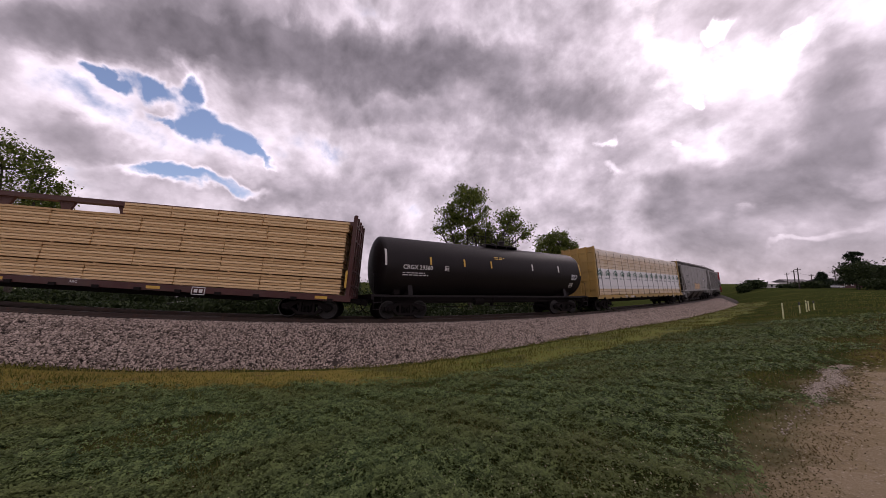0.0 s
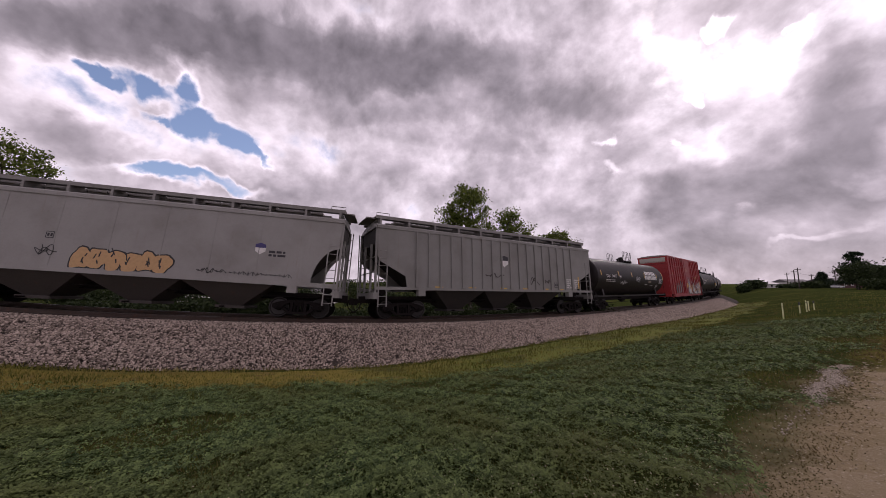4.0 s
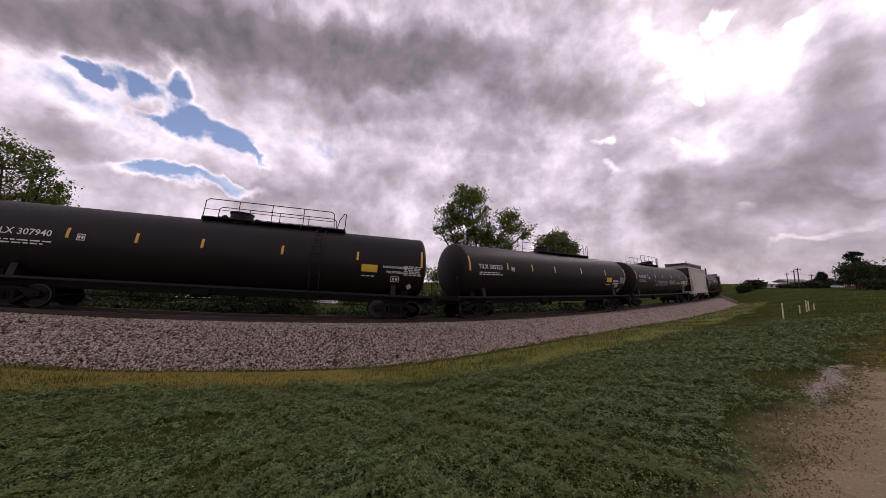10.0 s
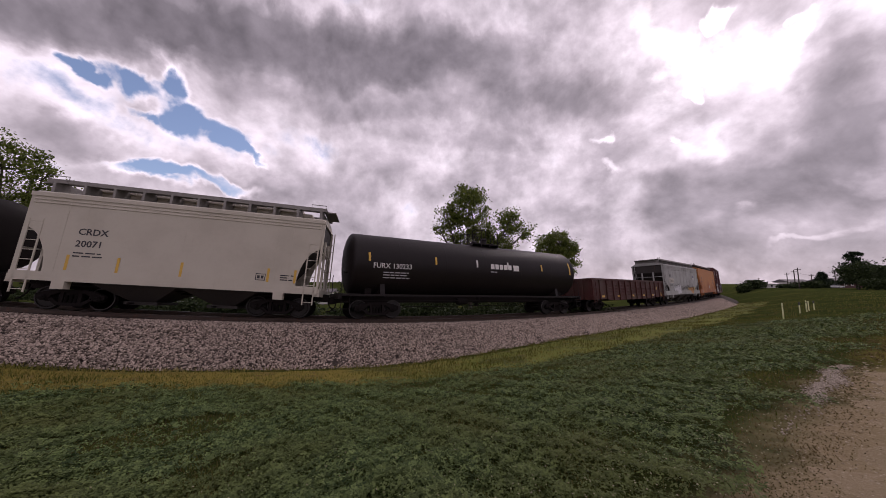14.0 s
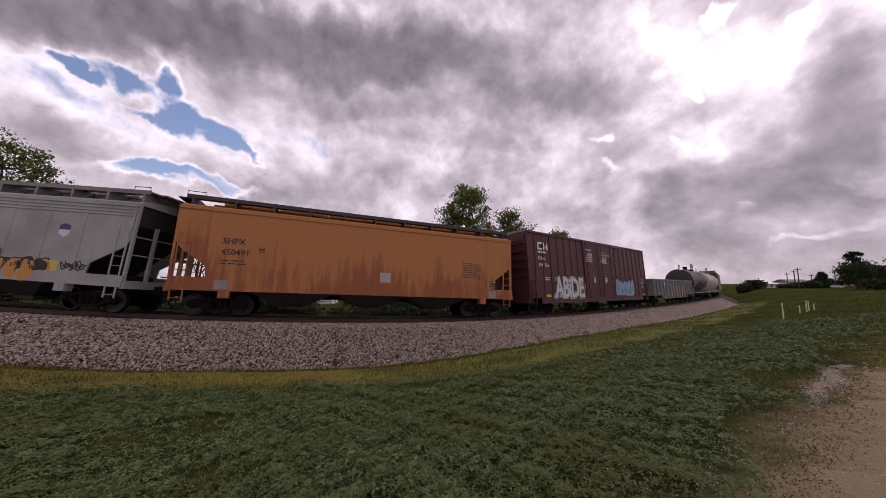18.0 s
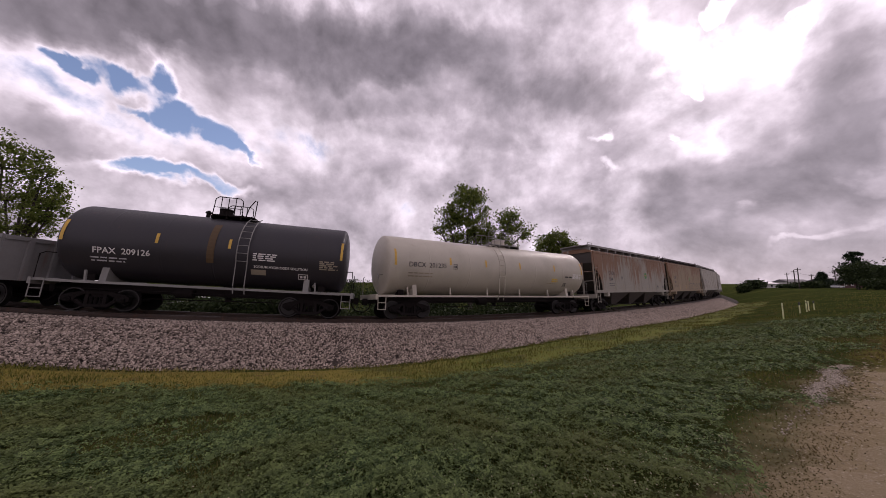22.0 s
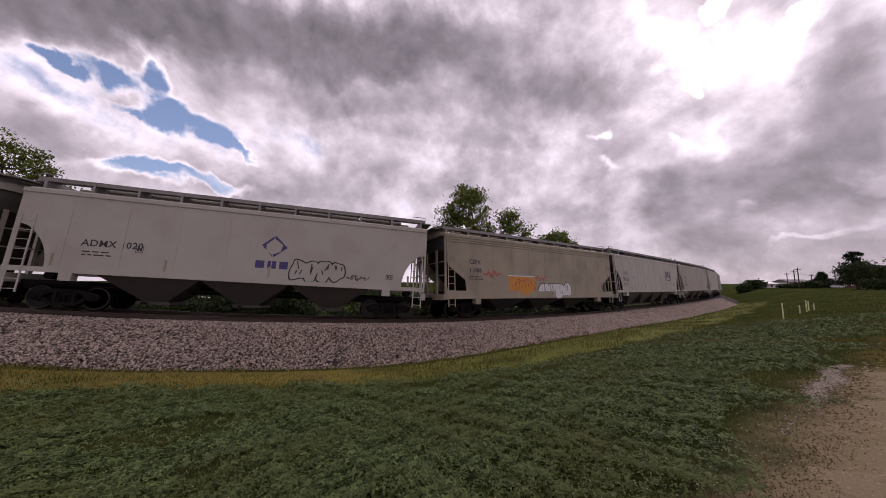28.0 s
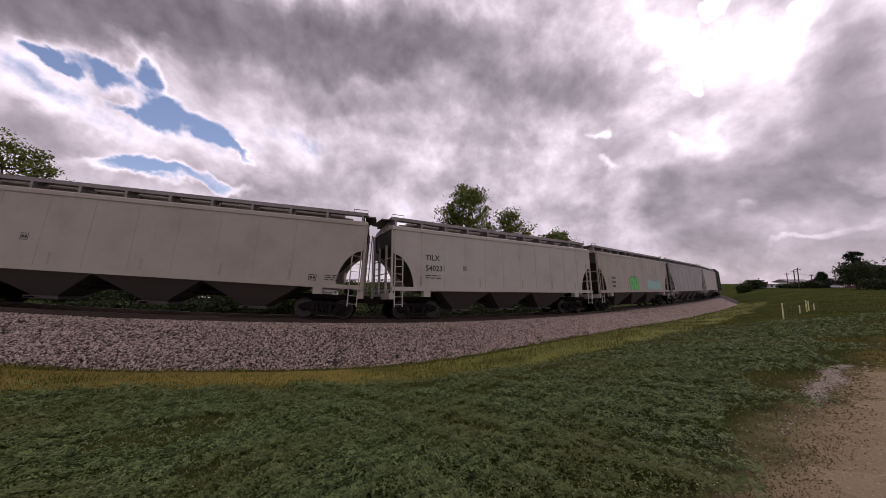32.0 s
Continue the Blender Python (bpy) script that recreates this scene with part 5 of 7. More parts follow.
c, sd = join_train(tank_car(15.46, "plain black tank car with a short railed top platform", M_BLACK, platform=(0.46, 0.63), dome=0.585, dome_r=0.2, strips=(0.012, 0.175, 0.315, 0.44, 0.66, 0.82, 0.968), strip_mats=[M_REFWHITE] + [M_REFLECT] * 3 + [M_REFWHITE, M_REFWHITE, M_REFLECT]), 237.75, 222.29)
sd.drop = 0.28
sd.text("CRGX 29360", 0.075, 2.82, 0.31, bold=0.006)
sd.bars(0.075, 2.6, 1.5, 2, seed=4)
sd.stencil(0.235, 2.8, 0.26, 0.26, M_WHITE, 0.03)
sd.bars(0.465, 3.78, 0.8, 2, M_REFLECT, 0.05, 0.1, 6)
sd.stencil(0.905, 2.1, 0.36, 0.3, M_WHITE)
sd.bars(0.91, 2.92, 0.62, 4, M_SPRAYS, 0.07, 0.1, 8)


def wrapped_car():
    L = 22.01
    made = center_beam_car(L, "yellow centre-beam flat car with plastic-wrapped lumber", M_YELLOW, 1.2, 5.12)
    car, side = made
    n = 8
    w = (L - 0.9) / n
    for i in range(n):
        x = L / 2 - 0.45 - (i + 0.5) * w
        rng = random.Random(i)
        sh = Shape()
        cols = 25
        line = [(0.1, 5.0), (0.4, 5.05), (0.7, 5.06), (1.0, 5.04), (1.24, 4.99), (1.32, 4.85), (1.34, 4.6), (1.35, 4.35), (1.36, 4.1), (1.365, 3.8), (1.37, 3.5), (1.375, 3.2), (1.375, 2.9), (1.375, 2.6), (1.375, 2.3), (1.375, 2.0), (1.375, 1.75), (1.37, 1.5), (1.36, 1.26)]
        rows = len(line)
        for s in (1, -1):
            k = len(sh.v)
            for a in range(cols):
                xx = -w / 2 + w * a / (cols - 1)
                for b, (yy, zz) in enumerate(line):
                    # drawn in at the straps, puffed out and creased between
                    puff = 0.022 * abs(math.sin(math.pi * (x + xx) / 1.37 + 0.4)) + 0.010 * math.sin(7 * xx + 3.1 * zz + i) * math.sin(2.3 * zz + 5 * i) + rng.uniform(-0.007, 0.007)
                    tug = 0.012 * math.sin(11 * xx - 6 * zz + 2 * i) * max(0.0, math.sin(1.7 * zz + i))
                    sh.v.append((xx, s * (yy + puff + tug), zz + (0.8 * puff + 0.03 * math.sin(2.9 * xx + i) if b < 6 else 0)))
            sh.f += [(k + a * rows + b, k + (a + 1) * rows + b, k + (a + 1) * rows + b + 1, k + a * rows + b + 1) for a in range(cols - 1) for b in range(rows - 1)]
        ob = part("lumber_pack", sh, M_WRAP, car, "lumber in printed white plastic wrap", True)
        ob.location = (x, 0, 0)
    face = Side(car, L, 1.395)
    for i in range(15):
        f = 0.035 + 0.0655 * i
        x = L / 2 - (f + 0.005) * L
        part("strap", Shape().tube([(x - 0.12, 1.45, 1.2), (x, 1.43, 3.0), (x + 0.06, 1.40, 4.75), (x + 0.05, 0.9, 5.1)], 0.014, 5), M_UNDER, car)
        # printed mark: a dark green roof on two walls, with an arrow-shaped tree inside
        face.put("printed_mark", [(1.2 * a, 0.72 * b) for a, b in [(0, 0), (0.09, 0), (0.09, 0.26), (0, 0.26), (0.53, 0), (0.62, 0), (0.62, 0.26), (0.53, 0.26), (-0.06, 0.24), (0.31, 0.56), (0.68, 0.24), (0.68, 0.36), (0.31, 0.68), (-0.06, 0.36), (0.15, 0.17), (0.47, 0.17), (0.31, 0.44), (0.26, 0), (0.36, 0), (0.36, 0.17), (0.26, 0.17)]], [(0, 1, 2, 3), (4, 5, 6, 7), (8, 9, 12, 13), (9, 10, 11, 12), (14, 15, 16), (17, 18, 19, 20)], f - 0.02, 2.80, M_DKGREEN, 0.035)
        face.bars(f - 0.028, 2.53, 0.95, 1, M_WRAPINK, 0.12, 0.2, i, "printed_bars")
    for row, m in ((1.95, M_WRAPINK), (3.55, M_WRAPLINE), (3.82, M_WRAPLINE), (4.12, M_WRAPLINE), (4.42, M_WRAPLINE), (1.5, M_WRAPLINE)):
        face.put("pack_line", [(0.5, 0), (L - 0.6, 0), (L - 0.6, 0.022), (0.5, 0.022)], [(0, 1, 2, 3)], 0, row, m, 0.03)
    side.text("TTZX", 0.225, 0.97, 0.24, bold=0.004)
    side.text("866070", 0.285, 0.97, 0.24, bold=0.004)
    side.text("TTX", 0.72, 0.95, 0.2)
    side.stencil(0.83, 0.82, 0.45, 0.3, M_WHITE)
    return made


join_train(wrapped_car(), 220.20, 198.20)

c, sd = join_train(hopper_car(16.74, "grey covered hopper with orange spray paint low on the side", M_GREY, bays=3), 197.40, 180.65)
hopper_marks(sd, "CHTT", "720855", 0.125, 2.42, 0.52)
sd.stencil(0.31, 2.75, 0.28, 0.28, M_INK, 0.025)
sd.scribble(0.3, 1.95, 0.55, 0.6, 3, M_SPRAYK, 0.03, 2)
sd.blobs("spray_letter", 0.375, 1.62, 3.5, 0.8, 6, M_SPRAYP, M_SPRAYK, 11, "peach bubble letters with black edges", True)
sd.scribble(0.645, 1.72, 1.1, 0.3, 6, M_SPRAYK, 0.025, 4)
sd.scribble(0.72, 1.75, 2.6, 0.2, 14, M_SPRAYK, 0.02, 5)
sd.put("shield_mark", [(0, 0.45), (0, 0.15), (0.22, 0), (0.44, 0.15), (0.44, 0.45), (0.22, 0.52)], [(0, 1, 2, 3, 4, 5)], 0.775, 2.75, M_WHITE)
sd.put("shield_mark", [(0, 0.3), (0.44, 0.3), (0.44, 0.45), (0.22, 0.52), (0, 0.45)], [(0, 1, 2, 3, 4)], 0.775, 2.75, M_NAVY, 0.012)
sd.bars(0.81, 2.85, 0.8, 2, M_INK, 0.1, 0.16, 3)

c, sd = join_train(hopper_car(16.77, "grey ribbed covered hopper with yellow reflectors", M_GREY2, notch="straight", ribs=18, ribbed=True, bay_mat=M_BAYD, cut=2.1, sill=(1.45, 1.6)), 179.45, 162.68)
sd.strips((0.2, 0.33, 0.47, 0.58, 0.69, 0.78), 1.5, 0.16, 0.5)
sd.rect("reflective_strip", 0.905, 1.72, 0.12, 0.85, M_REFLECT)
sd.put("shield_mark", [(0, 0.62), (0, 0.2), (0.3, 0), (0.6, 0.2), (0.6, 0.62), (0.3, 0.72)], [(0, 1, 2, 3, 4, 5)], 0.475, 2.95, M_WHITE)
sd.put("shield_mark", [(0, 0.4), (0.6, 0.4), (0.6, 0.62), (0.3, 0.72), (0, 0.62)], [(0, 1, 2, 3, 4)], 0.475, 2.95, M_INK, 0.012)
sd.scribble(0.40, 2.2, 1.4, 0.4, 4, M_BAY, 0.05, 3)
sd.scribble(0.625, 1.85, 0.6, 0.7, 2, M_BAY, 0.06, 5)
sd.scribble(0.7, 2.0, 0.5, 0.3, 3, M_BAY, 0.04, 7)
sd.stencil(0.755, 1.75, 0.5, 0.34, M_INK)
sd.bars(0.83, 2.3, 0.55, 5, M_WHITE, 0.06, 0.14, 3)
sd.bars(0.88, 2.3, 0.5, 5, M_WHITE, 0.06, 0.14, 5)

c, sd = join_train(tank_car(15.46, "black tank car with large white block lettering", M_BLACK, platform=(0.49, 0.615), dome=0.58, dome_r=0.22, strips=(0.05, 0.26, 0.44, 0.635, 0.85, 0.965), strip_mats=[M_REFLECT] * 6), 161.87, 146.41)
sd.drop = 0.28
sd.text("TILX  194077", 0.11, 2.95, 0.36, bold=0.003)
sd.bars(0.11, 2.72, 1.9, 2, seed=12)
sd.stencil(0.275, 2.92, 0.26, 0.28, M_WHITE, 0.025)
sd.scribble(0.29, 2.35, 1.25, 0.42, 6, M_SPRAYW, 0.05, 3)
sd.scribble(0.51, 2.55, 0.8, 0.7, 4, M_SPRAYW, 0.03, 8)
# brand lettering as plain blocks
for k, (f, w) in enumerate(((0.655, 0.3), (0.68, 0.3), (0.706, 0.26), (0.73, 0.3), (0.757, 0.3), (0.784, 0.3), (0.81, 0.3))):
    sd.rect("brand_block", f, 3.35, w, 0.36, M_WHITE, 0.008, n=3)
for k in range(9):
    sd.rect("brand_block", 0.65 + k * 0.0225, 2.92, 0.27, 0.36, M_WHITE, 0.008, n=3)
sd.rect("yellow_label", 0.705, 2.62, 0.75, 0.2, M_TAN, 0.008, n=2)
sd.bars(0.655, 2.42, 0.8, 1, M_SPRAYS, 0.05, 0.1, 3)
sd.bars(0.745, 2.32, 0.9, 1, M_SPRAYS, 0.04, 0.1, 4)
sd.bars(0.895, 3.0, 0.95, 6, M_SPRAYS, 0.06, 0.09, 9)
sd.stencil(0.855, 2.12, 0.42, 0.3, M_SPRAYS)

c, sd = join_train(box_car(15.30, "red box car covered in black and white spray lettering", M_RED, 5.6, 1.05, 0.95, (0.41, 0.63), True), 143.92, 128.62)
sd.text("SR Y", 0.07, 3.42, 0.42, M_SPRAYP, 0.2)
sd.text("94 48", 0.07, 2.85, 0.42, M_SPRAYP, 0.2)
sd.bars(0.075, 2.2, 0.6, 4, M_SPRAYP, 0.05, 0.12, 4)
sd.stencil(0.285, 2.75, 0.3, 0.26, M_SPRAYP, 0.025)
sd.blobs("spray_letter", 0.16, 1.2, 2.9, 1.3, 5, M_GONGREY, M_BAYD, 31, "faded grey bubble letters", True)
sd.y += 0.1
sd.flames("spray_letter", 0.47, 1.05, 7.3, 1.15, 11, M_SPRAYK, M_SPRAYK, 23)
sd.flames("spray_letter", 0.485, 1.1, 7.0, 2.1, 19, M_SPRAYW, M_SPRAYK, 17, "jagged white letters with black shadows")
sd.flames("spray_letter", 0.50, 1.06, 6.6, 0.95, 15, M_SPRAYW, M_SPRAYK, 29)
sd.flames("spray_letter", 0.52, 1.15, 6.2, 1.5, 9, M_SPRAYO, M_SPRAYK, 37, "orange licks between the letters")
for f, z, w in ((0.45, 1.9, 0.8), (0.9, 2.1, 0.7)):
    sd.blobs("spray_patch", f, z, w, 0.5, 1, M_SPRAYO, M_SPRAYO, int(f * 100), "", False)
sd.bars(0.46, 4.1, 1.3, 2, M_SPRAYP, 0.07, 0.13, 4)
sd.y -= 0.1
sd.bars(0.77, 3.1, 1.7, 1, M_SPRAYP, 0.3, 0.4, 7, "brand_bars")
sd.put("stripe_mark", [(0, 0.1), (0.1, 0), (0.5, 0.4), (0.4, 0.5), (0.2, 0.05), (0.3, -0.05), (0.65, 0.3), (0.55, 0.4)], [(0, 1, 2, 3), (4, 5, 6, 7)], 0.915, 3.45, M_SPRAYP)


def propylene_tank(lead, tail, number, label, mirrored, seed, note=""):
    L = lead - tail
    plat, lad, dome = ((0.41, 0.76), 0.70, 0.485) if not mirrored else ((0.27, 0.56), 0.29, 0.50)
    made = tank_car(L, label, M_BLACK, R=1.6, zc=2.8, platform=plat, dome=dome, dome_r=0.5, ladder_at=lad if seed < 3 else None, strips=(0.02, 0.185, 0.31, 0.44, 0.615, 0.80, 0.975), strip_mats=[M_REFLECT] * (7 if seed != 3 else 4) + ([] if seed != 3 else [M_REFWHITE, M_REFLECT, M_REFLECT]), legs=6 if seed == 1 else 0)
    car, side = made
    side.drop = 0.25
    side.text("TILX " + number, 0.058, 3.05, 0.36, bold=0.003)
    side.bars(0.062, 2.8, 1.9, 2, seed=seed)
    side.stencil(0.205, 2.98, 0.27, 0.27, M_WHITE, 0.028)
    side.rect("yellow_placard", 0.815, 2.52, 0.78, 0.36, M_PLACARD, 0.008, n=3)
    side.bars(0.82, 2.62, 0.6, 2, M_INK, 0.04, 0.09, 3)
    if seed < 3:
        side.text("PROPYLENE", 0.882, 2.62 - 0.1 * (seed - 1), 0.17, bold=0.004)
        side.text("NON-ODORIZED", 0.872, 2.44 + 0.33 * (seed - 1), 0.16, bold=0.004)
    else:
        side.bars(0.872, 2.55, 0.95, 2, M_WHITE, 0.13, 0.2, seed)
    side.bars(0.93, 2.88, 0.95, 6, M_SPRAYS, 0.055, 0.085, seed + 5)
    side.stencil(0.895, 2.1, 0.42, 0.28, M_WHITE)
    side.bars(0.815, 2.3, 0.7, 1, M_WHITE, 0.05, 0.1, 9)
    side.put("diamond_placard", [(0.16, 0), (0.32, 0.16), (0.16, 0.32), (0, 0.16)], [(0, 1, 2, 3)], 0.94, 1.75, M_WHITE, 0.01)
    return join_train(made, lead, tail)


propylene_tank(127.28, 108.95, "303283", "long black tank car with a railed walkway and side ladder", False, 1)
propylene_tank(107.22, 88.75, "307940", "long glossy black tank car with a chained top walkway", False, 2)
propylene_tank(86.97, 68.77, "305223", "long black tank car with yellow placard and top walkway", False, 3)
c, sd = propylene_tank(66.91, 48.78, "305235", "long black tank car with chalky hand-sprayed writing", True, 4)
sd.text("I LOVE YOU", 0.305, 2.3, 0.78, M_SPRAYS, 0.02, 0.004)
sd.scribble(0.555, 2.3, 2.4, 0.75, 6, M_SPRAYS, 0.06, 5)
sd.scribble(0.705, 2.3, 1.7, 0.6, 4, M_SPRAYS, 0.06, 9)
sd.rect("white_label", 0.868, 2.6, 0.9, 0.14, M_WHITE, 0.008)
sd.rect("white_label", 0.868, 2.78, 0.9, 0.12, M_WHITE, 0.008)

c, sd = join_train(hopper_car(11.10, "short cream two-bay covered hopper with curved end cut-outs", M_CRDX, 4.52, 5.25, 2, "curve", 2, cut=1.2, bay_mat=M_BAYD, sill=(1.1, 1.45), roof_beads=2), 46.81, 35.72)
hopper_marks(sd, "CRDX", "20071", 0.165, 2.5, 0.36)
sd.strips((0.15, 0.3, 0.5, 0.8, 0.9), 1.55, 0.6, 0.1)
sd.stencil(0.76, 1.6, 0.4, 0.3, M_INK)
sd.bars(0.85, 1.85, 0.5, 3, M_INK, 0.05, 0.1, 2)

c, sd = join_train(tank_car(15.99, "black tank car with a small valve cluster on top", M_BLACK, platform=(0.475, 0.6), dome=0.56, dome_r=0.2, strips=(0.055, 0.285, 0.455, 0.60, 0.78, 0.95), strip_mats=[M_REFLECT, M_REFLECT, M_REFWHITE, M_REFWHITE, M_REFLECT, M_REFLECT]), 34.75, 18.76)
sd.drop = 0.28
sd.text("FURX 130233", 0.07, 2.78, 0.36, bold=0.003)
sd.bars(0.105, 2.55, 1.6, 3, M_SPRAYS, 0.05, 0.13, 3)
for k in range(5):
    sd.rect("brand_block", 0.52 + 0.021 * k, 3.05, 0.26, 0.3, M_WHITE, 0.008, n=3)
sd.rect("brand_block", 0.63, 3.0, 0.45, 0.36, M_WHITE, 0.008, n=3)
sd.bars(0.52, 2.85, 0.5, 1, M_SPRAYS, 0.06, 0.1, 3)

c, sd = join_train(gondola_car(15.72, "dark red gondola with pressed rib panels and yellow reflectors", M_GONRED, 2.52, 0.8, 14, False, True), 16.85, 1.13)
sd.strips((0.1, 0.28, 0.47, 0.63, 0.78), 1.05, 0.15, 0.5)
sd.strips((0.925, 0.925), 1.0, 0.34, 0.5)
sd.bars(0.845, 1.65, 0.7, 1, M_YELLOW, 0.3, 0.4, 5)
sd.stencil(0.80, 1.0, 0.5, 0.26, M_SPRAYS)

c, sd = join_train(hopper_car(15.87, "weathered pale grey hopper with silver and black spray letters", M_MP, 4.42, 5.12, 3, "straight", 9, bay_mat=M_BAYD, cut=1.9, sill=(1.05, 1.5), roof_beads=3), 0.33, -15.55)
sd.rect("pale_patch", 0.122, 2.42, 1.75, 0.5, M_CRDX, 0.004)
sd.text("MP", 0.128, 3.1, 0.5, M_INK, 0.0, 0.012)
sd.text("723476", 0.128, 2.5, 0.4, M_INK, 0.15, 0.01)
sd.bars(0.128, 2.2, 1.1, 2, M_INK, 0.05, 0.13, 1)
sd.strips((0.055, 0.42, 0.56, 0.83, 0.95), 1.12, 0.3, 0.5)
sd.blobs("spray_letter", 0.215, 1.15, 2.9, 1.05, 4, M_SPRAYS, M_SPRAYK, 41, "silver bubble letters with black edges")
for k, f in enumerate((0.4, 0.48, 0.55, 0.6)):
    sd.scribble(f, 1.3 + 0.2 * (k % 2), 1.3, 0.85, 5, M_BAY, 0.045, 11 + k)
sd.blobs("spray_letter", 0.63, 1.12, 2.9, 0.8, 5, M_SPRAYO, M_SPRAYK, 47, "orange and black block letters")
sd.blobs("spray_letter", 0.655, 1.45, 2.4, 0.45, 4, M_BAYD, M_SPRAYK, 49, "", False)
sd.rect("spray_patch", 0.615, 1.2, 0.45, 0.7, M_SPRAYY, 0.009)
sd.rect("spray_patch", 0.805, 1.2, 0.4, 0.7, M_SPRAYY, 0.009)
sd.scribble(0.84, 1.5, 0.9, 0.5, 6, M_SPRAYK, 0.04, 2)
sd.put("shield_mark", [(0, 0.5), (0, 0.15), (0.22, 0), (0.44, 0.15), (0.44, 0.5), (0.22, 0.58)], [(0, 1, 2, 3, 4, 5)], 0.81, 2.85, M_WHITE)
sd.put("shield_mark", [(0, 0.32), (0.44, 0.32), (0.44, 0.5), (0.22, 0.58), (0, 0.5)], [(0, 1, 2, 3, 4)], 0.81, 2.85, M_NAVY, 0.012)

c, sd = join_train(hopper_car(16.62, "faded rust-orange covered hopper with dark running boards", M_ORANGE, 4.6, 5.22, 3, "straight", 2, bay_mat=M_BAYD, walk_mat=M_WALKD, cut=1.6, sill=(1.05, 1.6)), -16.35, -32.97)
hopper_marks(sd, "SHPX", "450491", 0.105, 2.62, 0.36)
sd.stencil(0.19, 2.82, 0.22, 0.22, M_INK, 0.02)
sd.bars(0.80, 3.0, 1.2, 9, M_INK, 0.04, 0.1, 4)
sd.stencil(0.905, 1.75, 0.4, 0.34, M_INK)
sd.rect("pale_label", 0.52, 1.72, 0.55, 0.5, M_LIGHT, 0.008)
for f in (0.1, 0.9):
    sd.rect("grey_patch", f, 1.12, 0.5, 0.4, M_GREY, 0.02)

c, sd = join_train(box_car(18.06, "maroon double-door box car with white spray lettering", M_MAROON, 5.5, 0.98, 0.86, (0.372, 0.625), False), -34.21, -52.27)
# railway's round-cornered mark as a plain outline
sd.put("railway_mark", [(0, 0), (0.55, 0), (0.55, 0.12), (0.14, 0.12), (0.14, 0.4), (0.55, 0.4), (0.55, 0.52), (0, 0.52), (0.62, 0), (0.76, 0), (0.76, 0.3), (1.0, 0), (1.12, 0), (1.12, 0.52), (0.98, 0.52), (0.98, 0.22), (0.76, 0.52), (0.62, 0.52)],
       [(0, 1, 2, 3), (0, 3, 4, 7), (4, 5, 6, 7), (8, 9, 16, 17), (10, 11, 12, 15), (15, 12, 13, 14)], 0.06, 4.3, M_WHITE)
sd.bars(0.06, 4.08, 1.15, 1, M_WHITE, 0.13, 0.2, 3, "brand_bars")
sd.text("DWC", 0.06, 3.62, 0.32, bold=0.003)
sd.text("794  736", 0.06, 3.16, 0.32, bold=0.003)
sd.bars(0.095, 2.4, 0.5, 2, M_WHITE, 0.06, 0.14, 3)
sd.bars(0.155, 2.4, 0.5, 2, M_WHITE, 0.06, 0.14, 4)
sd.rect("yellow_label", 0.095, 1.15, 0.5, 0.16, M_PLACARD, 0.012)
sd.flames("spray_patch", 0.13, 1.02, 4.9, 0.7, 9, M_SPRAYT, M_SPRAYK, 53)
sd.text("ABiDE", 0.152, 1.12, 1.98, M_SPRAYS, -0.1, 0.128, 0.026, 0.74)
sd.text("ABiDE", 0.152, 1.12, 1.98, M_SPRAYK, -0.1, 0.093, 0.032, 0.74)
sd.text("ABiDE", 0.152, 1.12, 1.98, M_SPRAYW, -0.1, 0.051, 0.038, 0.74)
for f in (0.235, 0.335):
    sd.blobs("spray_patch", f, 1.7, 0.25, 0.5, 1, M_SPRAYY, M_SPRAYY, 3, "", False)
sd.y += 0.07
sd.text("CLOSE AND LOCK", 0.515, 4.6, 0.15, bold=0.003)
sd.text("BOTH DOORS BEFORE", 0.512, 4.44, 0.15, bold=0.003)
sd.text("MOVING CAR", 0.52, 4.28, 0.15, bold=0.003)
sd.bars(0.515, 4.1, 1.1, 3, M_WHITE, 0.09, 0.15, 8)
sd.bars(0.39, 4.7, 1.0, 7, M_WHITE, 0.09, 0.15, 9)
sd.bars(0.44, 2.65, 0.35, 4, M_WHITE, 0.09, 0.15, 2)
sd.bars(0.54, 2.65, 0.35, 4, M_WHITE, 0.09, 0.15, 5)
sd.y -= 0.07
sd.strips((0.365, 0.66, 0.80, 0.972), 1.6, 0.55, 0.1)
sd.blobs("spray_letter", 0.645, 1.05, 3.5, 1.45, 5, M_SPRAYB, M_SPRAYK, 61, "pale blue and mint spray letters")
sd.blobs("spray_letter", 0.66, 1.1, 2.9, 0.6, 4, M_SPRAYT, M_SPRAYB, 63, "", False)
sd.bars(0.935, 2.6, 0.4, 7, M_WHITE, 0.05, 0.13, 5)
sd.rect("yellow_label", 0.935, 1.15, 0.45, 0.14, M_PLACARD, 0.012)

c, sd = join_train(gondola_car(15.47, "scuffed grey gondola with a blue panel and old paint", M_GONGREY, 2.75, 0.95, 15), -53.92, -69.39)
sd.rect("blue_panel", 0.135, 1.5, 1.85, 1.05, M_BLUE, 0.006)
sd.text("SP", 0.135, 2.18, 0.3, M_YELLOW, bold=0.003, lift=0.012)
sd.text("338336", 0.13, 1.78, 0.3, M_YELLOW, bold=0.003, lift=0.012)
sd.rect("white_patch", 0.235, 2.15, 0.35, 0.26, M_WHITE, 0.014)
sd.bars(0.13, 1.4, 0.5, 2, M_YELLOW, 0.05, 0.12, 3)
sd.strips((0.135, 0.275, 0.405, 0.54, 0.67, 0.78, 0.91), 0.85, 0.6, 0.12)
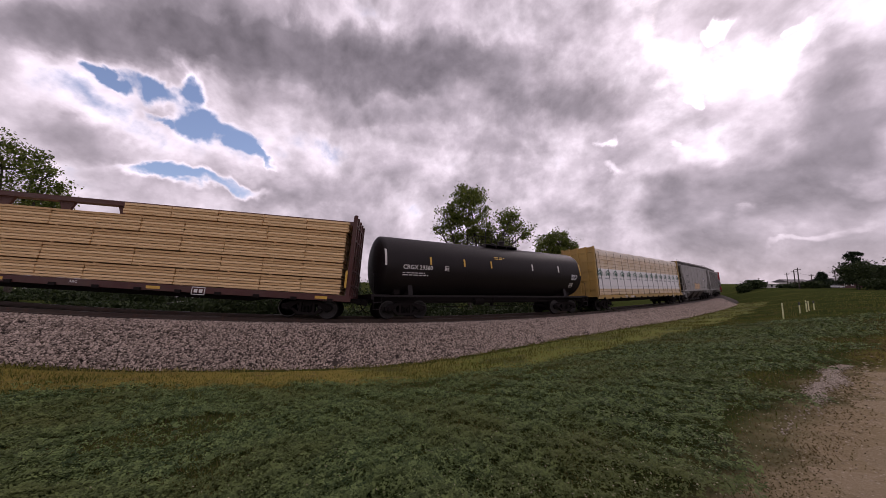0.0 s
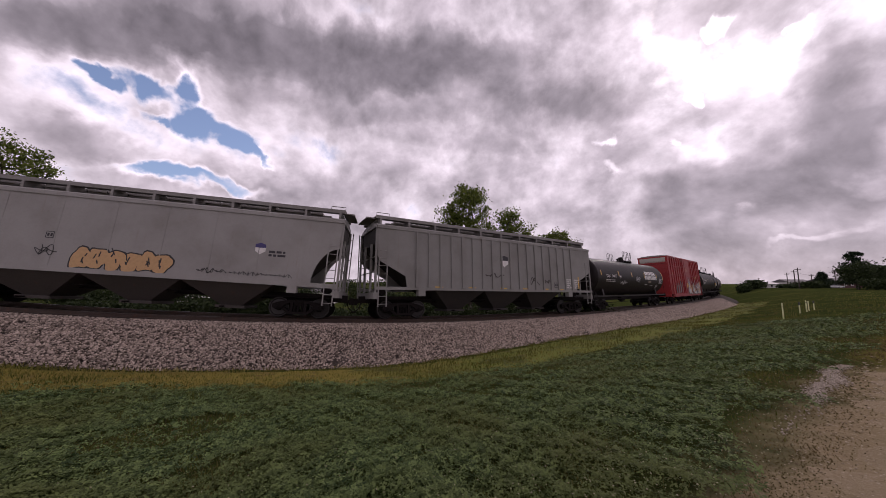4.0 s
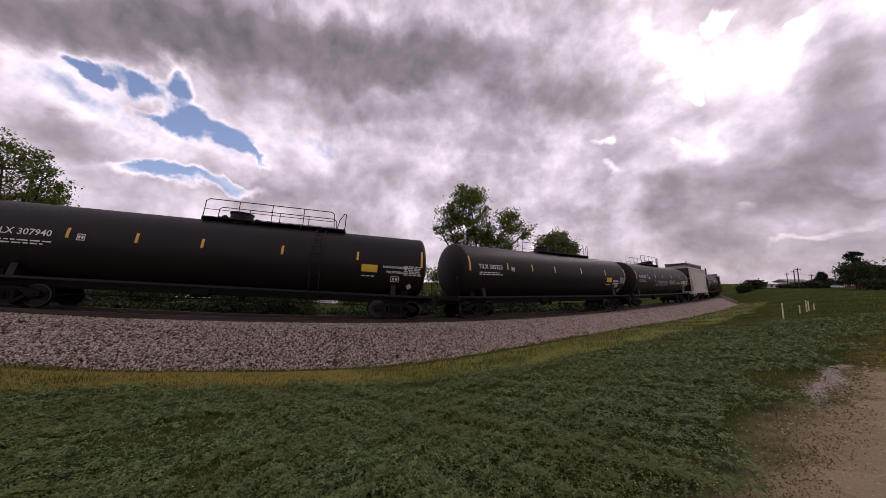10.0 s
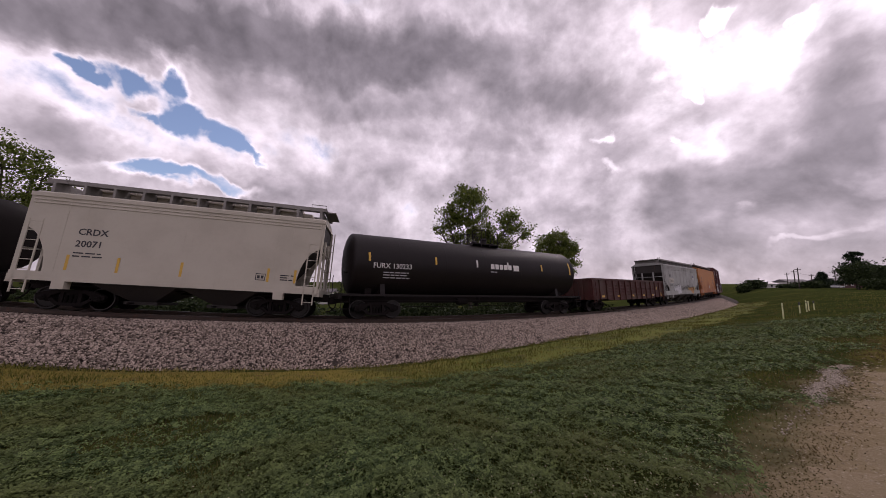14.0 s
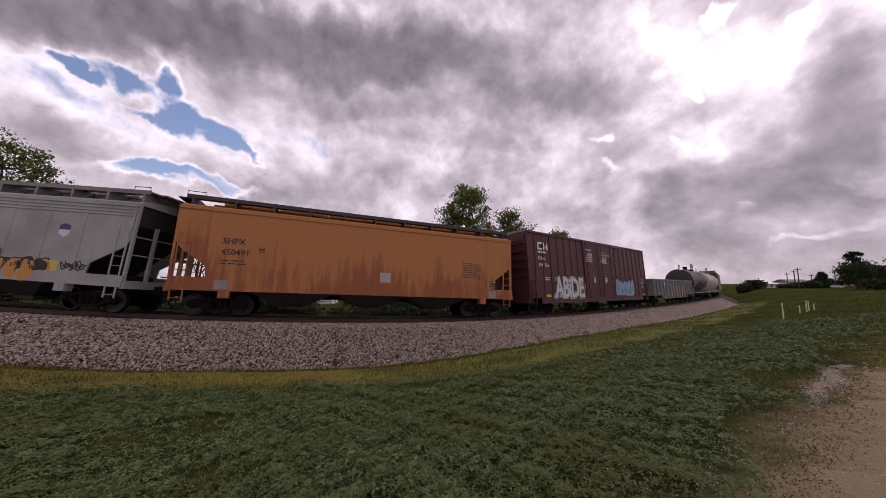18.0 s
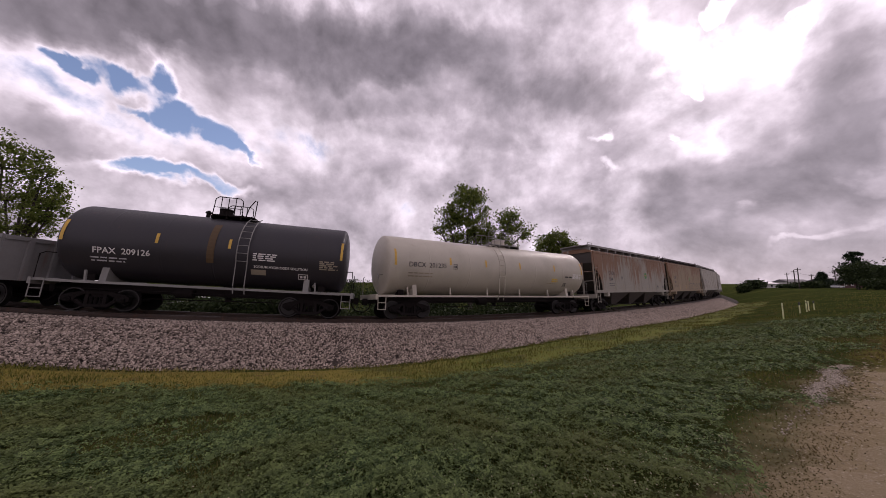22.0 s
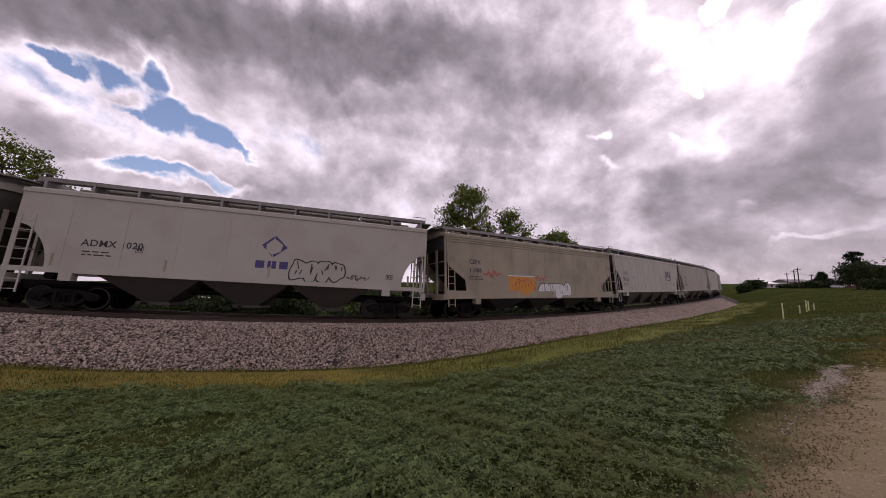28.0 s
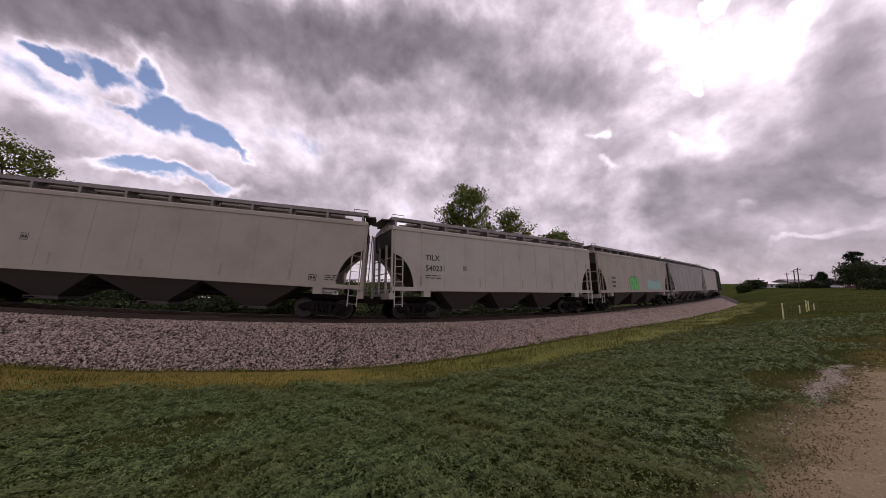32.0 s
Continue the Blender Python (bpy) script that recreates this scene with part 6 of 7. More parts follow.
sd.scribble(0.225, 0.95, 0.9, 0.6, 3, M_SPRAYK, 0.03, 3)
for k, (f, wd) in enumerate(((0.648, 0.85), (0.675, 0.5), (0.648, 0.9))):
    sd.bars(f, 1.95 - 0.32 * k, wd, 1, M_YELLOW, 0.22, 0.3, 21 + k, "brand_bars")
sd.rect("red_patch", 0.745, 1.35, 0.24, 0.85, M_SPRAYR)
sd.rect("yellow_patch", 0.78, 1.4, 0.6, 0.22, M_SPRAYY)
sd.rect("yellow_patch", 0.78, 1.7, 0.25, 0.2, M_SPRAYY)
sd.text("MW", 0.43, 1.85, 0.26)
sd.stencil(0.875, 1.25, 0.36, 0.3, M_WHITE)
rng = random.Random(8)
for k in range(46):
    sd.rect("rust_scuff", rng.uniform(0.04, 0.95), rng.uniform(1.3, 2.5), rng.uniform(0.1, 0.4), rng.uniform(0.02, 0.07), M_BAYD, 0.005)

c, sd = join_train(tank_car(11.16, "short dark grey tank car with a rust stain at its dome", M_DKGREY, R=1.62, zc=2.88, platform=(0.44, 0.60), dome=0.465, dome_r=0.26, ladder_at=0.605, strips=(0.03, 0.31, 0.55, 0.97), strip_mats=[M_REFLECT] * 4, rail_mat=M_UNDER, sill_mat=M_GREY2, legs=2), -70.19, -81.36)
sd.drop = 0.28
sd.text("FPAX  209126", 0.125, 2.6, 0.33, bold=0.005)
sd.bars(0.12, 2.4, 1.4, 2, M_SPRAYS, 0.05, 0.12, 3)
sd.rect("rust_stain", 0.48, 2.5, 0.28, 1.75, plain("ochre_rust_stain", (0.09, 0.052, 0.02), 0.7), 0.006, n=10)
sd.bars(0.64, 3.0, 1.1, 4, M_WHITE, 0.05, 0.09, 7)
sd.text("SODIUM HYDROXIDE SOLUTION", 0.645, 2.42, 0.15, bold=0.003)
sd.rect("yellow_placard", 0.635, 2.12, 0.6, 0.22, M_TAN, 0.008, n=2)
sd.stencil(0.81, 2.02, 0.42, 0.24, M_WHITE)
sd.bars(0.89, 2.85, 0.8, 5, M_TAN, 0.06, 0.085, 4)
sd.put("diamond_placard", [(0.1, 0), (0.2, 0.1), (0.1, 0.2), (0, 0.1)], [(0, 1, 2, 3)], 0.86, 1.65, M_WHITE, 0.01)

c, sd = join_train(tank_car(15.43, "cream tank car with dark lettering and a side ladder", M_CREAM, R=1.62, zc=2.86, platform=(0.465, 0.63), dome=0.555, dome_r=0.42, ladder_at=0.48, strips=(0.03, 0.24, 0.40, 0.575, 0.78, 0.965), rail_mat=M_WALK, sill_mat=M_CREAM, legs=6), -82.90, -98.33)
sd.drop = 0.28
sd.text("DBCX  201235", 0.08, 2.95, 0.36, M_INK, bold=0.003)
sd.stencil(0.255, 2.92, 0.28, 0.28, M_INK, 0.025)
sd.bars(0.08, 2.6, 1.8, 2, M_TAN, 0.06, 0.16, 3)
sd.bars(0.77, 2.55, 0.6, 2, M_PLACARD, 0.09, 0.13, 3)
sd.bars(0.745, 2.3, 0.95, 1, M_TAN, 0.04, 0.1, 4)
sd.bars(0.855, 2.75, 0.7, 1, M_INK, 0.09, 0.13, 5)
sd.stencil(0.85, 2.12, 0.3, 0.26, M_INK, 0.03)
sd.bars(0.905, 2.95, 0.85, 4, M_WHITE, 0.07, 0.09, 6)


def mark_disc(sd, f, z, r, mat, mat2):
    m = 20
    sd.put("round_mark", [(r + r * math.cos(6.2832 * k / m), r + r * math.sin(6.2832 * k / m)) for k in range(m)], [tuple(range(m))], f, z, mat, 0.006)
    sd.put("round_mark", [(0.1 * r, 0.9 * r), (1.9 * r, 0.9 * r), (1.9 * r, 1.15 * r), (0.1 * r, 1.3 * r)], [(0, 1, 2, 3)], f, z, mat2, 0.012)


c, sd = join_train(hopper_car(16.83, "grey covered hopper run with rust, round green mark", M_RUSTY, bays=3), -99.74, -116.57)
hopper_marks(sd, "CGOX", "1064", 0.145, 2.4, 0.38)
sd.stencil(0.29, 2.55, 0.24, 0.26, M_INK, 0.02)
mark_disc(sd, 0.61, 2.7, 0.3, M_SPGREEN, M_YELLOW)
sd.strips((0.2, 0.305, 0.455, 0.63, 0.77), 1.65, 0.5, 0.1, M_TAN)
sd.stencil(0.80, 1.8, 0.34, 0.28, M_INK)
sd.bars(0.89, 1.98, 0.7, 2, M_INK, 0.04, 0.14, 2)

c, sd = join_train(hopper_car(16.68, "rust-brown covered hopper with outlined graffiti", M_BROWN, bays=3, bay_mat=M_BAYD, walk_mat=M_WALKD), -117.37, -134.05)
hopper_marks(sd, "CGEX", "1469", 0.125, 2.42, 0.38)
mark_disc(sd, 0.545, 2.7, 0.26, M_SPGREEN, M_YELLOW)
sd.strips((0.25, 0.43), 1.65, 0.55, 0.1)
sd.blobs("spray_letter", 0.535, 1.62, 6.4, 0.78, 9, M_BROWN, M_SPRAYK, 71, "black-outlined bubble letters")

c, sd = join_train(hopper_car(19.62, "streaked pale grey covered hopper", M_LIGHT2, bays=4), -135.04, -154.65)
hopper_marks(sd, "CGEX", "1512", 0.12, 2.4, 0.38)
sd.strips((0.25, 0.4, 0.55, 0.7, 0.79), 1.68, 0.5, 0.1, M_TAN)
sd.rect("reflective_strip", 0.93, 1.7, 0.12, 0.75, M_REFLECT)
sd.stencil(0.84, 1.75, 0.4, 0.3, M_INK)
sd.bars(0.885, 2.0, 0.7, 3, M_INK, 0.05, 0.12, 5)
sd.bars(0.73, 1.9, 0.9, 2, M_INK, 0.04, 0.1, 6)

c, sd = join_train(hopper_car(16.40, "light grey covered hopper with a leaf mark and outlined graffiti", M_LIGHT, bays=3), -155.45, -171.85)
sd.text("ADMX 1020", 0.135, 2.55, 0.38, M_INK, 0.05, 0.006)
sd.stencil(0.245, 2.4, 0.26, 0.28, M_INK, 0.02)
sd.bars(0.14, 2.3, 1.0, 2, M_INK, 0.05, 0.13, 3)
sd.strips((0.085, 0.31, 0.55, 0.94), 1.68, 0.5, 0.1, M_TAN)
# leaf mark: a tilted square with a pale leaf, over three plain bars
sd.put("leaf_mark", [(0.5, 0), (1.08, 0.5), (0.52, 1.05), (0.0, 0.55)], [(0, 1, 2, 3)], 0.527, 2.62, M_NAVY)
sd.put("leaf_mark", [(0.45, 0.12), (0.8, 0.3), (0.88, 0.62), (0.5, 0.9), (0.18, 0.6), (0.2, 0.3)], [(0, 1, 2, 3, 4, 5)], 0.527, 2.62, M_LIGHT, 0.012)
for k in range(3):
    sd.rect("brand_block", 0.517 + 0.03 * k, 2.12, 0.36, 0.34, M_NAVY)
sd.blobs("spray_letter", 0.61, 1.65, 2.3, 0.95, 4, M_LIGHT, M_SPRAYK, 83, "black-outlined bubble letters")
sd.scribble(0.76, 1.75, 1.0, 0.35, 5, M_SPRAYK, 0.03, 4)
sd.stencil(0.875, 1.95, 0.35, 0.22, M_INK)

c, sd = join_train(hopper_car(16.39, "tan covered hopper with amber and white spray letters", M_TAN, 4.6, 5.12, 3, "straight", 9, bay_mat=M_BAYD, cut=1.75, sill=(1.05, 1.5), roof_beads=2), -172.65, -189.04)
hopper_marks(sd, "CEFX", "11006", 0.1, 2.55, 0.36)
sd.scribble(0.16, 2.2, 1.4, 0.6, 6, M_SPRAYR, 0.03, 3)
sd.scribble(0.44, 2.1, 0.9, 0.5, 5, M_SPRAYR, 0.03, 6)
sd.rect("spray_patch", 0.285, 1.1, 2.35, 1.35, M_SPRAYO, 0.007)
sd.rect("spray_patch", 0.283, 2.42, 2.4, 0.06, M_SPRAYW, 0.012)
sd.blobs("spray_letter", 0.295, 1.2, 2.2, 1.0, 5, M_SPRAYO, M_SPRAYR, 91, "amber block letters", True)
sd.blobs("spray_letter", 0.455, 1.1, 3.3, 1.0, 4, M_SPRAYW, M_SPRAYK, 97, "white bubble letters with black edges")
sd.bars(0.9, 2.1, 0.5, 3, M_INK, 0.04, 0.1, 3)
sd.stencil(0.9, 1.6, 0.36, 0.3, M_INK)

c, sd = join_train(hopper_car(17.88, "pale covered hopper with four bays and a swoosh mark", M_LIGHT, bays=4, ribs=10), -189.93, -207.81)
hopper_marks(sd, "CHSX", "581052", 0.085, 2.45, 0.4)
sd.stencil(0.205, 2.6, 0.26, 0.28, M_INK, 0.02)
sd.strips((0.22, 0.37, 0.52, 0.655, 0.79, 0.93), 1.68, 0.5, 0.1, M_TAN)
for k in range(3):
    sd.rect("brand_block", 0.735 + 0.034 * k, 2.95, 0.42, 0.7, M_INK)
m = 24
arc = [(1.05 + 1.15 * math.cos(a), 0.5 + 0.5 * math.sin(a)) for a in np.linspace(2.6, 6.2, m)]
arc2 = [(1.05 + 1.1 * math.cos(a), 0.58 + 0.46 * math.sin(a)) for a in np.linspace(2.6, 6.2, m)]
sd.put("swoosh_mark", arc + arc2, [(i, i + 1, m + i + 1, m + i) for i in range(m - 1)], 0.72, 2.6, M_NAVY)
sd.bars(0.86, 2.3, 0.5, 3, M_INK, 0.05, 0.1, 3)

c, sd = join_train(hopper_car(17.71, "pale beige covered hopper with brown reflectors", M_LIGHT2, bays=3, ribs=10), -208.61, -226.31)
hopper_marks(sd, "TILX", "55913", 0.115, 2.5, 0.4)
sd.stencil(0.24, 2.6, 0.26, 0.28, M_INK, 0.02)
sd.strips((0.105, 0.30, 0.48, 0.65, 0.81, 0.95), 1.68, 0.5, 0.1, M_TAN)
sd.stencil(0.86, 1.72, 0.35, 0.28, M_INK)
sd.bars(0.9, 1.98, 0.6, 3, M_INK, 0.05, 0.1, 3)

c, sd = join_train(hopper_car(16.08, "light grey covered hopper with crisp black numbers", M_LIGHT, bays=3, ribs=10), -227.24, -243.33)
hopper_marks(sd, "TILX", "540231", 0.12, 2.5, 0.42)
sd.stencil(0.27, 2.6, 0.24, 0.26, M_INK, 0.02)
sd.strips((0.1, 0.34, 0.55, 0.72, 0.87), 1.68, 0.5, 0.1, M_TAN)

c, sd = join_train(hopper_car(16.64, "grey covered hopper with bright green spray paint", M_LIGHT2, bays=3, ribs=8), -244.44, -261.08)
sd.bars(0.14, 2.55, 0.8, 3, M_INK, 0.2, 0.35, 5)
sd.blobs("spray_letter", 0.36, 1.62, 1.9, 1.2, 2, M_SPRAYG, M_SPRAYK, 101, "bright green spray letters", True)
sd.blobs("spray_letter", 0.62, 1.65, 3.6, 0.95, 4, M_SPRAYT, M_SPRAYB, 103, "mint spray letters")

join_train(hopper_car(17.50, "plain grey covered hopper", M_GREY, bays=4), -262.08, -279.58)
join_train(hopper_car(16.30, "plain pale covered hopper", M_LIGHT, bays=3), -280.58, -296.88)
join_train(box_car(15.90, "dark green box car", M_GREEN, 5.4, 1.0, 0.95, (0.4, 0.6), True), -297.88, -313.78)
join_train(hopper_car(16.30, "plain pale covered hopper", M_LIGHT2, bays=3), -314.78, -331.08)
join_train(hopper_car(16.30, "plain grey covered hopper", M_GREY, bays=3), -332.08, -348.38)


# ---- trees and shrubs ----
def leaf_mesh(name, centres, size, material, rng, flat=0.0):
    """Leaves as small bent quads about the given centres."""
    n = len(centres)
    a = rng.normal(size=(n, 3))
    a /= np.linalg.norm(a, axis=1)[:, None]
    b = np.cross(a, rng.normal(size=(n, 3)))
    b /= np.linalg.norm(b, axis=1)[:, None] + 1e-9
    c = np.cross(a, b)
    s = (size * rng.uniform(0.6, 1.4, n))[:, None]
    v = np.stack([centres - a * s, centres + b * s * 0.55 + c * s * 0.12, centres + a * s, centres - b * s * 0.55 + c * s * 0.12], 1)
    return cloud_of(name, v.reshape(-1, 3), [(0, 1, 2, 3)], n, material, "", "")


def grow(rng, sh, base, top, r, spread, levels, tips, bend=0.12):
    """A limb from base to top that forks; its ends are gathered in tips."""
    base, top = Vector(base), Vector(top)
    mid = base.lerp(top, 0.5) + Vector((rng.normal(), rng.normal(), 0)) * (top - base).length * bend
    sh.tube([base, mid, top], r, 6, r * 0.5)
    if levels == 0:
        tips.append(top)
        tips.append(mid.lerp(top, 0.5))
        return
    length = (top - base).length
    for k in range(rng.integers(3, 5)):
        start = mid.lerp(top, rng.uniform(0.0, 1.0)) if k else top
        d = (top - base).normalized() * 0.55 + Vector((rng.normal(), rng.normal(), rng.normal() * 0.5 + 0.35)) * spread
        grow(rng, sh, start, start + d.normalized() * length * rng.uniform(0.45, 0.72), r * 0.45, spread, levels - 1, tips, bend)


def tree(name, label, x, y, top, leaders, seed, leaves=7000, leaf=0.16, puff=0.75, mat=None, base=None, levels=3):
    """leaders: (dx, dy, height share, limb radius) of the main stems."""
    rng = np.random.default_rng(seed)
    z0 = (ground_z(x, y) if base is None else base) - 0.1
    ob = thing(name, label, "tree" if "shrub" not in name else "shrub", "trees and shrubs about the field")
    ob.location = (x, y, z0)
    h = top - z0
    sh, tips = Shape(), []
    stem = 0.32 * h
    sh.tube([(0, 0, 0), (0.1, 0.05, stem * 0.5), (0, 0, stem)], 0.028 * h, 9, 0.02 * h)
    for dx, dy, share, r in leaders:
        grow(rng, sh, (0, 0, stem * 0.9), (dx * 0.5, dy * 0.5, stem + (h * share - stem) * 0.45), 0.014 * h * r, 0.62, levels, tips)
    pts = np.array([tuple(t) for t in tips])
    # pull the tips into the crown's reach
    pts[:, 2] = np.minimum(pts[:, 2], h * 0.97)
    pick = pts[rng.integers(0, len(pts), leaves)]
    c = pick + rng.normal(size=(leaves, 3)) * np.array([1, 1, 0.75]) * puff * 0.5
    part("trunk", sh, M_BARK, ob, "", True)
    part("crown", leaf_mesh("crown", c, leaf, mat or M_LEAF, rng), None, ob)
    return ob


def lobed_tree(label, x, y, lobes, seed, clumps=260, per=42, leaf=0.13, puff=0.34, fork=2.5, mat=None):
    """lobes: (dx, dy, height, half width, half height) of the crown's masses; leaves sit in clumps at the twigs' ends."""
    rng = np.random.default_rng(seed)
    z0 = ground_z(x, y) - 0.1
    ob = thing("broadleaf_tree", label, "tree", "trees and shrubs about the field")
    ob.location = (x, y, z0)
    sh = Shape()
    low = min(l[2] - l[4] for l in lobes) - z0
    fork = max(1.2, min(fork, low))
    sh.tube([(0, 0, 0), (0.08, 0.05, fork * 0.5), (0, 0, fork)], 0.30, 9, 0.22)
    share = np.array([l[3] ** 2 * l[4] for l in lobes]) ** 0.7
    tips = []
    for (dx, dy, zc, rx, rz), part_of in zip(lobes, share / share.sum()):
        c = np.array([dx, dy, zc - z0])
        limb = c - np.array([0, 0, rz * 0.45])
        mid = limb * 0.5 + np.array([rng.normal() * 0.25, rng.normal() * 0.25, fork * 0.5 + 0.3])
        sh.tube([(0, 0, fork * 0.9), tuple(mid), tuple(limb)], 0.15, 7, 0.075)
        for k in range(int(clumps * part_of)):
            d = rng.normal(size=3)
            d /= np.linalg.norm(d)
            r = rng.uniform(0.15, 1.0) ** 0.45
            t = c + d * np.array([rx, rx * 0.8, rz]) * r * (1 + 0.14 * rng.normal())
            tips.append(t)
            if k % 3 == 0:
                b = limb + (t - limb) * 0.5 + rng.normal(size=3) * 0.12
                sh.tube([tuple(limb), tuple(b), tuple(t)], 0.045, 4, 0.012)
    tips = np.array(tips)
    n = len(tips)
    sizes = rng.uniform(0.55, 1.35, n)
    c = np.repeat(tips, per, 0) + rng.normal(size=(n * per, 3)) * np.array([1, 1, 0.8]) * puff * np.repeat(sizes, per)[:, None]
    part("trunk", sh, M_BARK, ob, "", True)
    part("crown", leaf_mesh("crown", c, leaf, mat or M_LEAF, rng), None, ob)


lobed_tree("tall spring-green broadleaf tree with open crown", 3.1, 36, [(-0.1, 0, 10.4, 2.8, 2.5), (0.2, 0.4, 12.5, 1.9, 1.3), (-2.4, -0.4, 9.6, 1.5, 1.4), (-3.4, 0.3, 8.4, 1.0, 0.7), (4.7, 0.2, 8.9, 1.7, 1.7), (5.2, 0, 10.4, 0.7, 0.9), (6.5, -0.2, 8.2, 1.1, 0.9), (1.6, 0.5, 7.6, 2.4, 1.3), (-1.2, 0.6, 7.0, 1.8, 1.2), (3.4, 0.3, 6.4, 2.2, 1.2)], 5, 380, 42, 0.13, 0.35)
lobed_tree("large broadleaf tree with spreading open limbs", -42.5, 30, [(-2.4, 0, 14.4, 2.6, 2.2), (0.4, 0.4, 13.9, 1.5, 1.4), (2.2, -0.3, 12.4, 1.3, 1.2), (3.5, 0.2, 11.1, 1.1, 1.0), (1.6, 0.5, 10.4, 2.2, 1.5), (-2.0, 0.3, 10.8, 2.8, 1.8), (3.0, 0, 8.8, 1.8, 1.4), (0.4, 0, 7.6, 2.6, 1.6)], 8, 300, 40, 0.125, 0.30)
lobed_tree("rounded dense broadleaf tree far behind the track", 22.7, 60, [(0, 0, 10.2, 3.0, 2.0), (-2.0, 0, 9.0, 2.2, 1.7), (2.3, 0, 8.9, 2.0, 1.8), (0, 0, 7.2, 3.6, 2.2), (0.6, 0, 5.0, 3.4, 1.8)], 11, 300, 40, 0.19, 0.42, 2.0)
tree("broadleaf_tree", "small leafy tree behind the track", -24.4, 40, 8.2, [(-1.6, 0, 1.0, 1), (1.0, 0, 0.85, 1), (2.6, 0, 0.66, 1), (-2.4, 0, 0.6, 1)], 14, 3600, 0.17, 1.0)
tree("sparse_tree", "thin half-bare tree with pale blossom twigs", -32.5, 40.5, 7.4, [(-1.2, 0, 1.0, 0.8), (0.8, 0, 0.9, 0.8), (1.8, 0, 0.7, 0.7)], 17, 700, 0.11, 0.9)
tree("broadleaf_tree", "small sapling crown beyond the track", -1.0, 44, 5.2, [(-0.6, 0, 1.0, 1), (0.6, 0, 0.8, 1)], 19, 900, 0.15, 0.8)


def shrub(x, y, top, w, seed, leaves=1500, mat=None, label="dense dark green shrub on low ground", leaf=0.13):
    rng = np.random.default_rng(seed)
    z0 = ground_z(x, y) - 0.1
    ob = thing("shrub", label, "shrub", "shrubs beyond the track")
    ob.location = (x, y, z0)
    h = top - z0
    sh = Shape()
    tips = []
    for k in range(6):
        t = (rng.uniform(-w, w) * 0.42, rng.uniform(-0.8, 0.8), h * rng.uniform(0.55, 0.92))
        sh.tube([(t[0] * 0.15, 0, 0), (t[0] * 0.6, t[1] * 0.5, h * 0.4), t], 0.035 * h / 3, 5, 0.012)
        tips.append(t)
        tips.append((t[0] * 0.8, t[1] * 0.7, t[2] * 0.6))
    pts = np.array(tips)
    c = pts[rng.integers(0, len(pts), leaves)] + rng.normal(size=(leaves, 3)) * np.array([w * 0.15, 0.5, h * 0.13])
    c[:, 2] = np.clip(c[:, 2], 0.05, h)
    part("stems", sh, M_BARK, ob)
    part("foliage", leaf_mesh("foliage", c, leaf, mat or M_LEAFD, rng), None, ob)


rng = random.Random(4)
for i in range(34):
    px = -60 + i * 30 + rng.uniform(-10, 10)
    if 560 < px < 630 or 330 < px < 372:
        continue
    dist = rng.uniform(27, 40) if px < 520 else rng.uniform(34, 46)
    shrub((px - 784) / 540 * dist, dist, rng.uniform(0.4, 1.7) if px < 300 else rng.uniform(0.9, 2.3), rng.uniform(3.0, 4.6), i, 1500, M_LEAFD)
for i in range(26):
    px = 150 + i * 36 + rng.uniform(-10, 10)
    dist = rng.uniform(25, 29)
    shrub((px - 784) / 540 * dist, dist, rng.uniform(-0.6, 0.35), rng.uniform(2.6, 3.6), 200 + i, 1100, M_LEAFD, "low dark weedy bush below the embankment")

# bushes where the track runs out of sight, and the trees of the far field
for k, (px, ytop, dist, w) in enumerate(((1312, 503, 104, 4.5), (1330, 497, 108, 6.0), (1344, 500, 112, 5.0), (1390, 503, 105, 6), (1425, 499, 112, 8), (1462, 497, 118, 7), (1380, 505, 140, 8), (1545, 493, 80, 7), (1570, 470, 84, 9), (1590, 455, 88, 10))):
    shrub((px - 784) / 540 * dist, dist, 1.97 + (503 - ytop) / 540 * dist, w, 60 + k, 2600, M_LEAFD, "dark bushy tree at the far edge of the field", 0.2 + dist * 0.0012)
tree("broadleaf_tree", "low dark spreading tree at the field's edge", (1516 - 784) / 540 * 86, 86, 8.2, [(-2.2, 0, 0.85, 1), (0, 0, 1.0, 1), (2.2, 0, 0.88, 1), (-2.8, 0, 0.55, 1), (2.8, 0, 0.55, 1)], 31, 6500, 0.24, 1.7, M_LEAFD)


def conifer(x, y, top, w, seed):
    rng = np.random.default_rng(seed)
    z0 = ground_z(x, y) - 0.1
    ob = thing("conifer", "dark pine tree with an uneven crown", "tree", "trees and shrubs about the field")
    ob.location = (x, y, z0)
    h = top - z0
    sh = Shape().tube([(0, 0, 0), (0, 0, h * 0.95)], 0.22, 8, 0.04)
    cs = []
    for k in range(60):
        u = rng.uniform(0.15, 0.97)
        a = rng.uniform(0, 6.28)
        r = w / 2 * (1 - u) ** 0.6 * rng.uniform(0.6, 1.15)
        tip = (r * math.cos(a), r * math.sin(a), h * u - r * 0.05)
        sh.tube([(0, 0, h * u), tip], 0.04, 4, 0.01)
        for q in np.linspace(0.25, 1, 8):
            cs.append(np.array([tip[0] * q, tip[1] * q, h * u * (1 - q) + tip[2] * q]) + rng.normal(size=(16, 3)) * 0.28)
    part("trunk", sh, M_BARK, ob)
    part("needles", leaf_mesh("needles", np.concatenate(cs), 0.2, M_PINE, rng), None, ob)


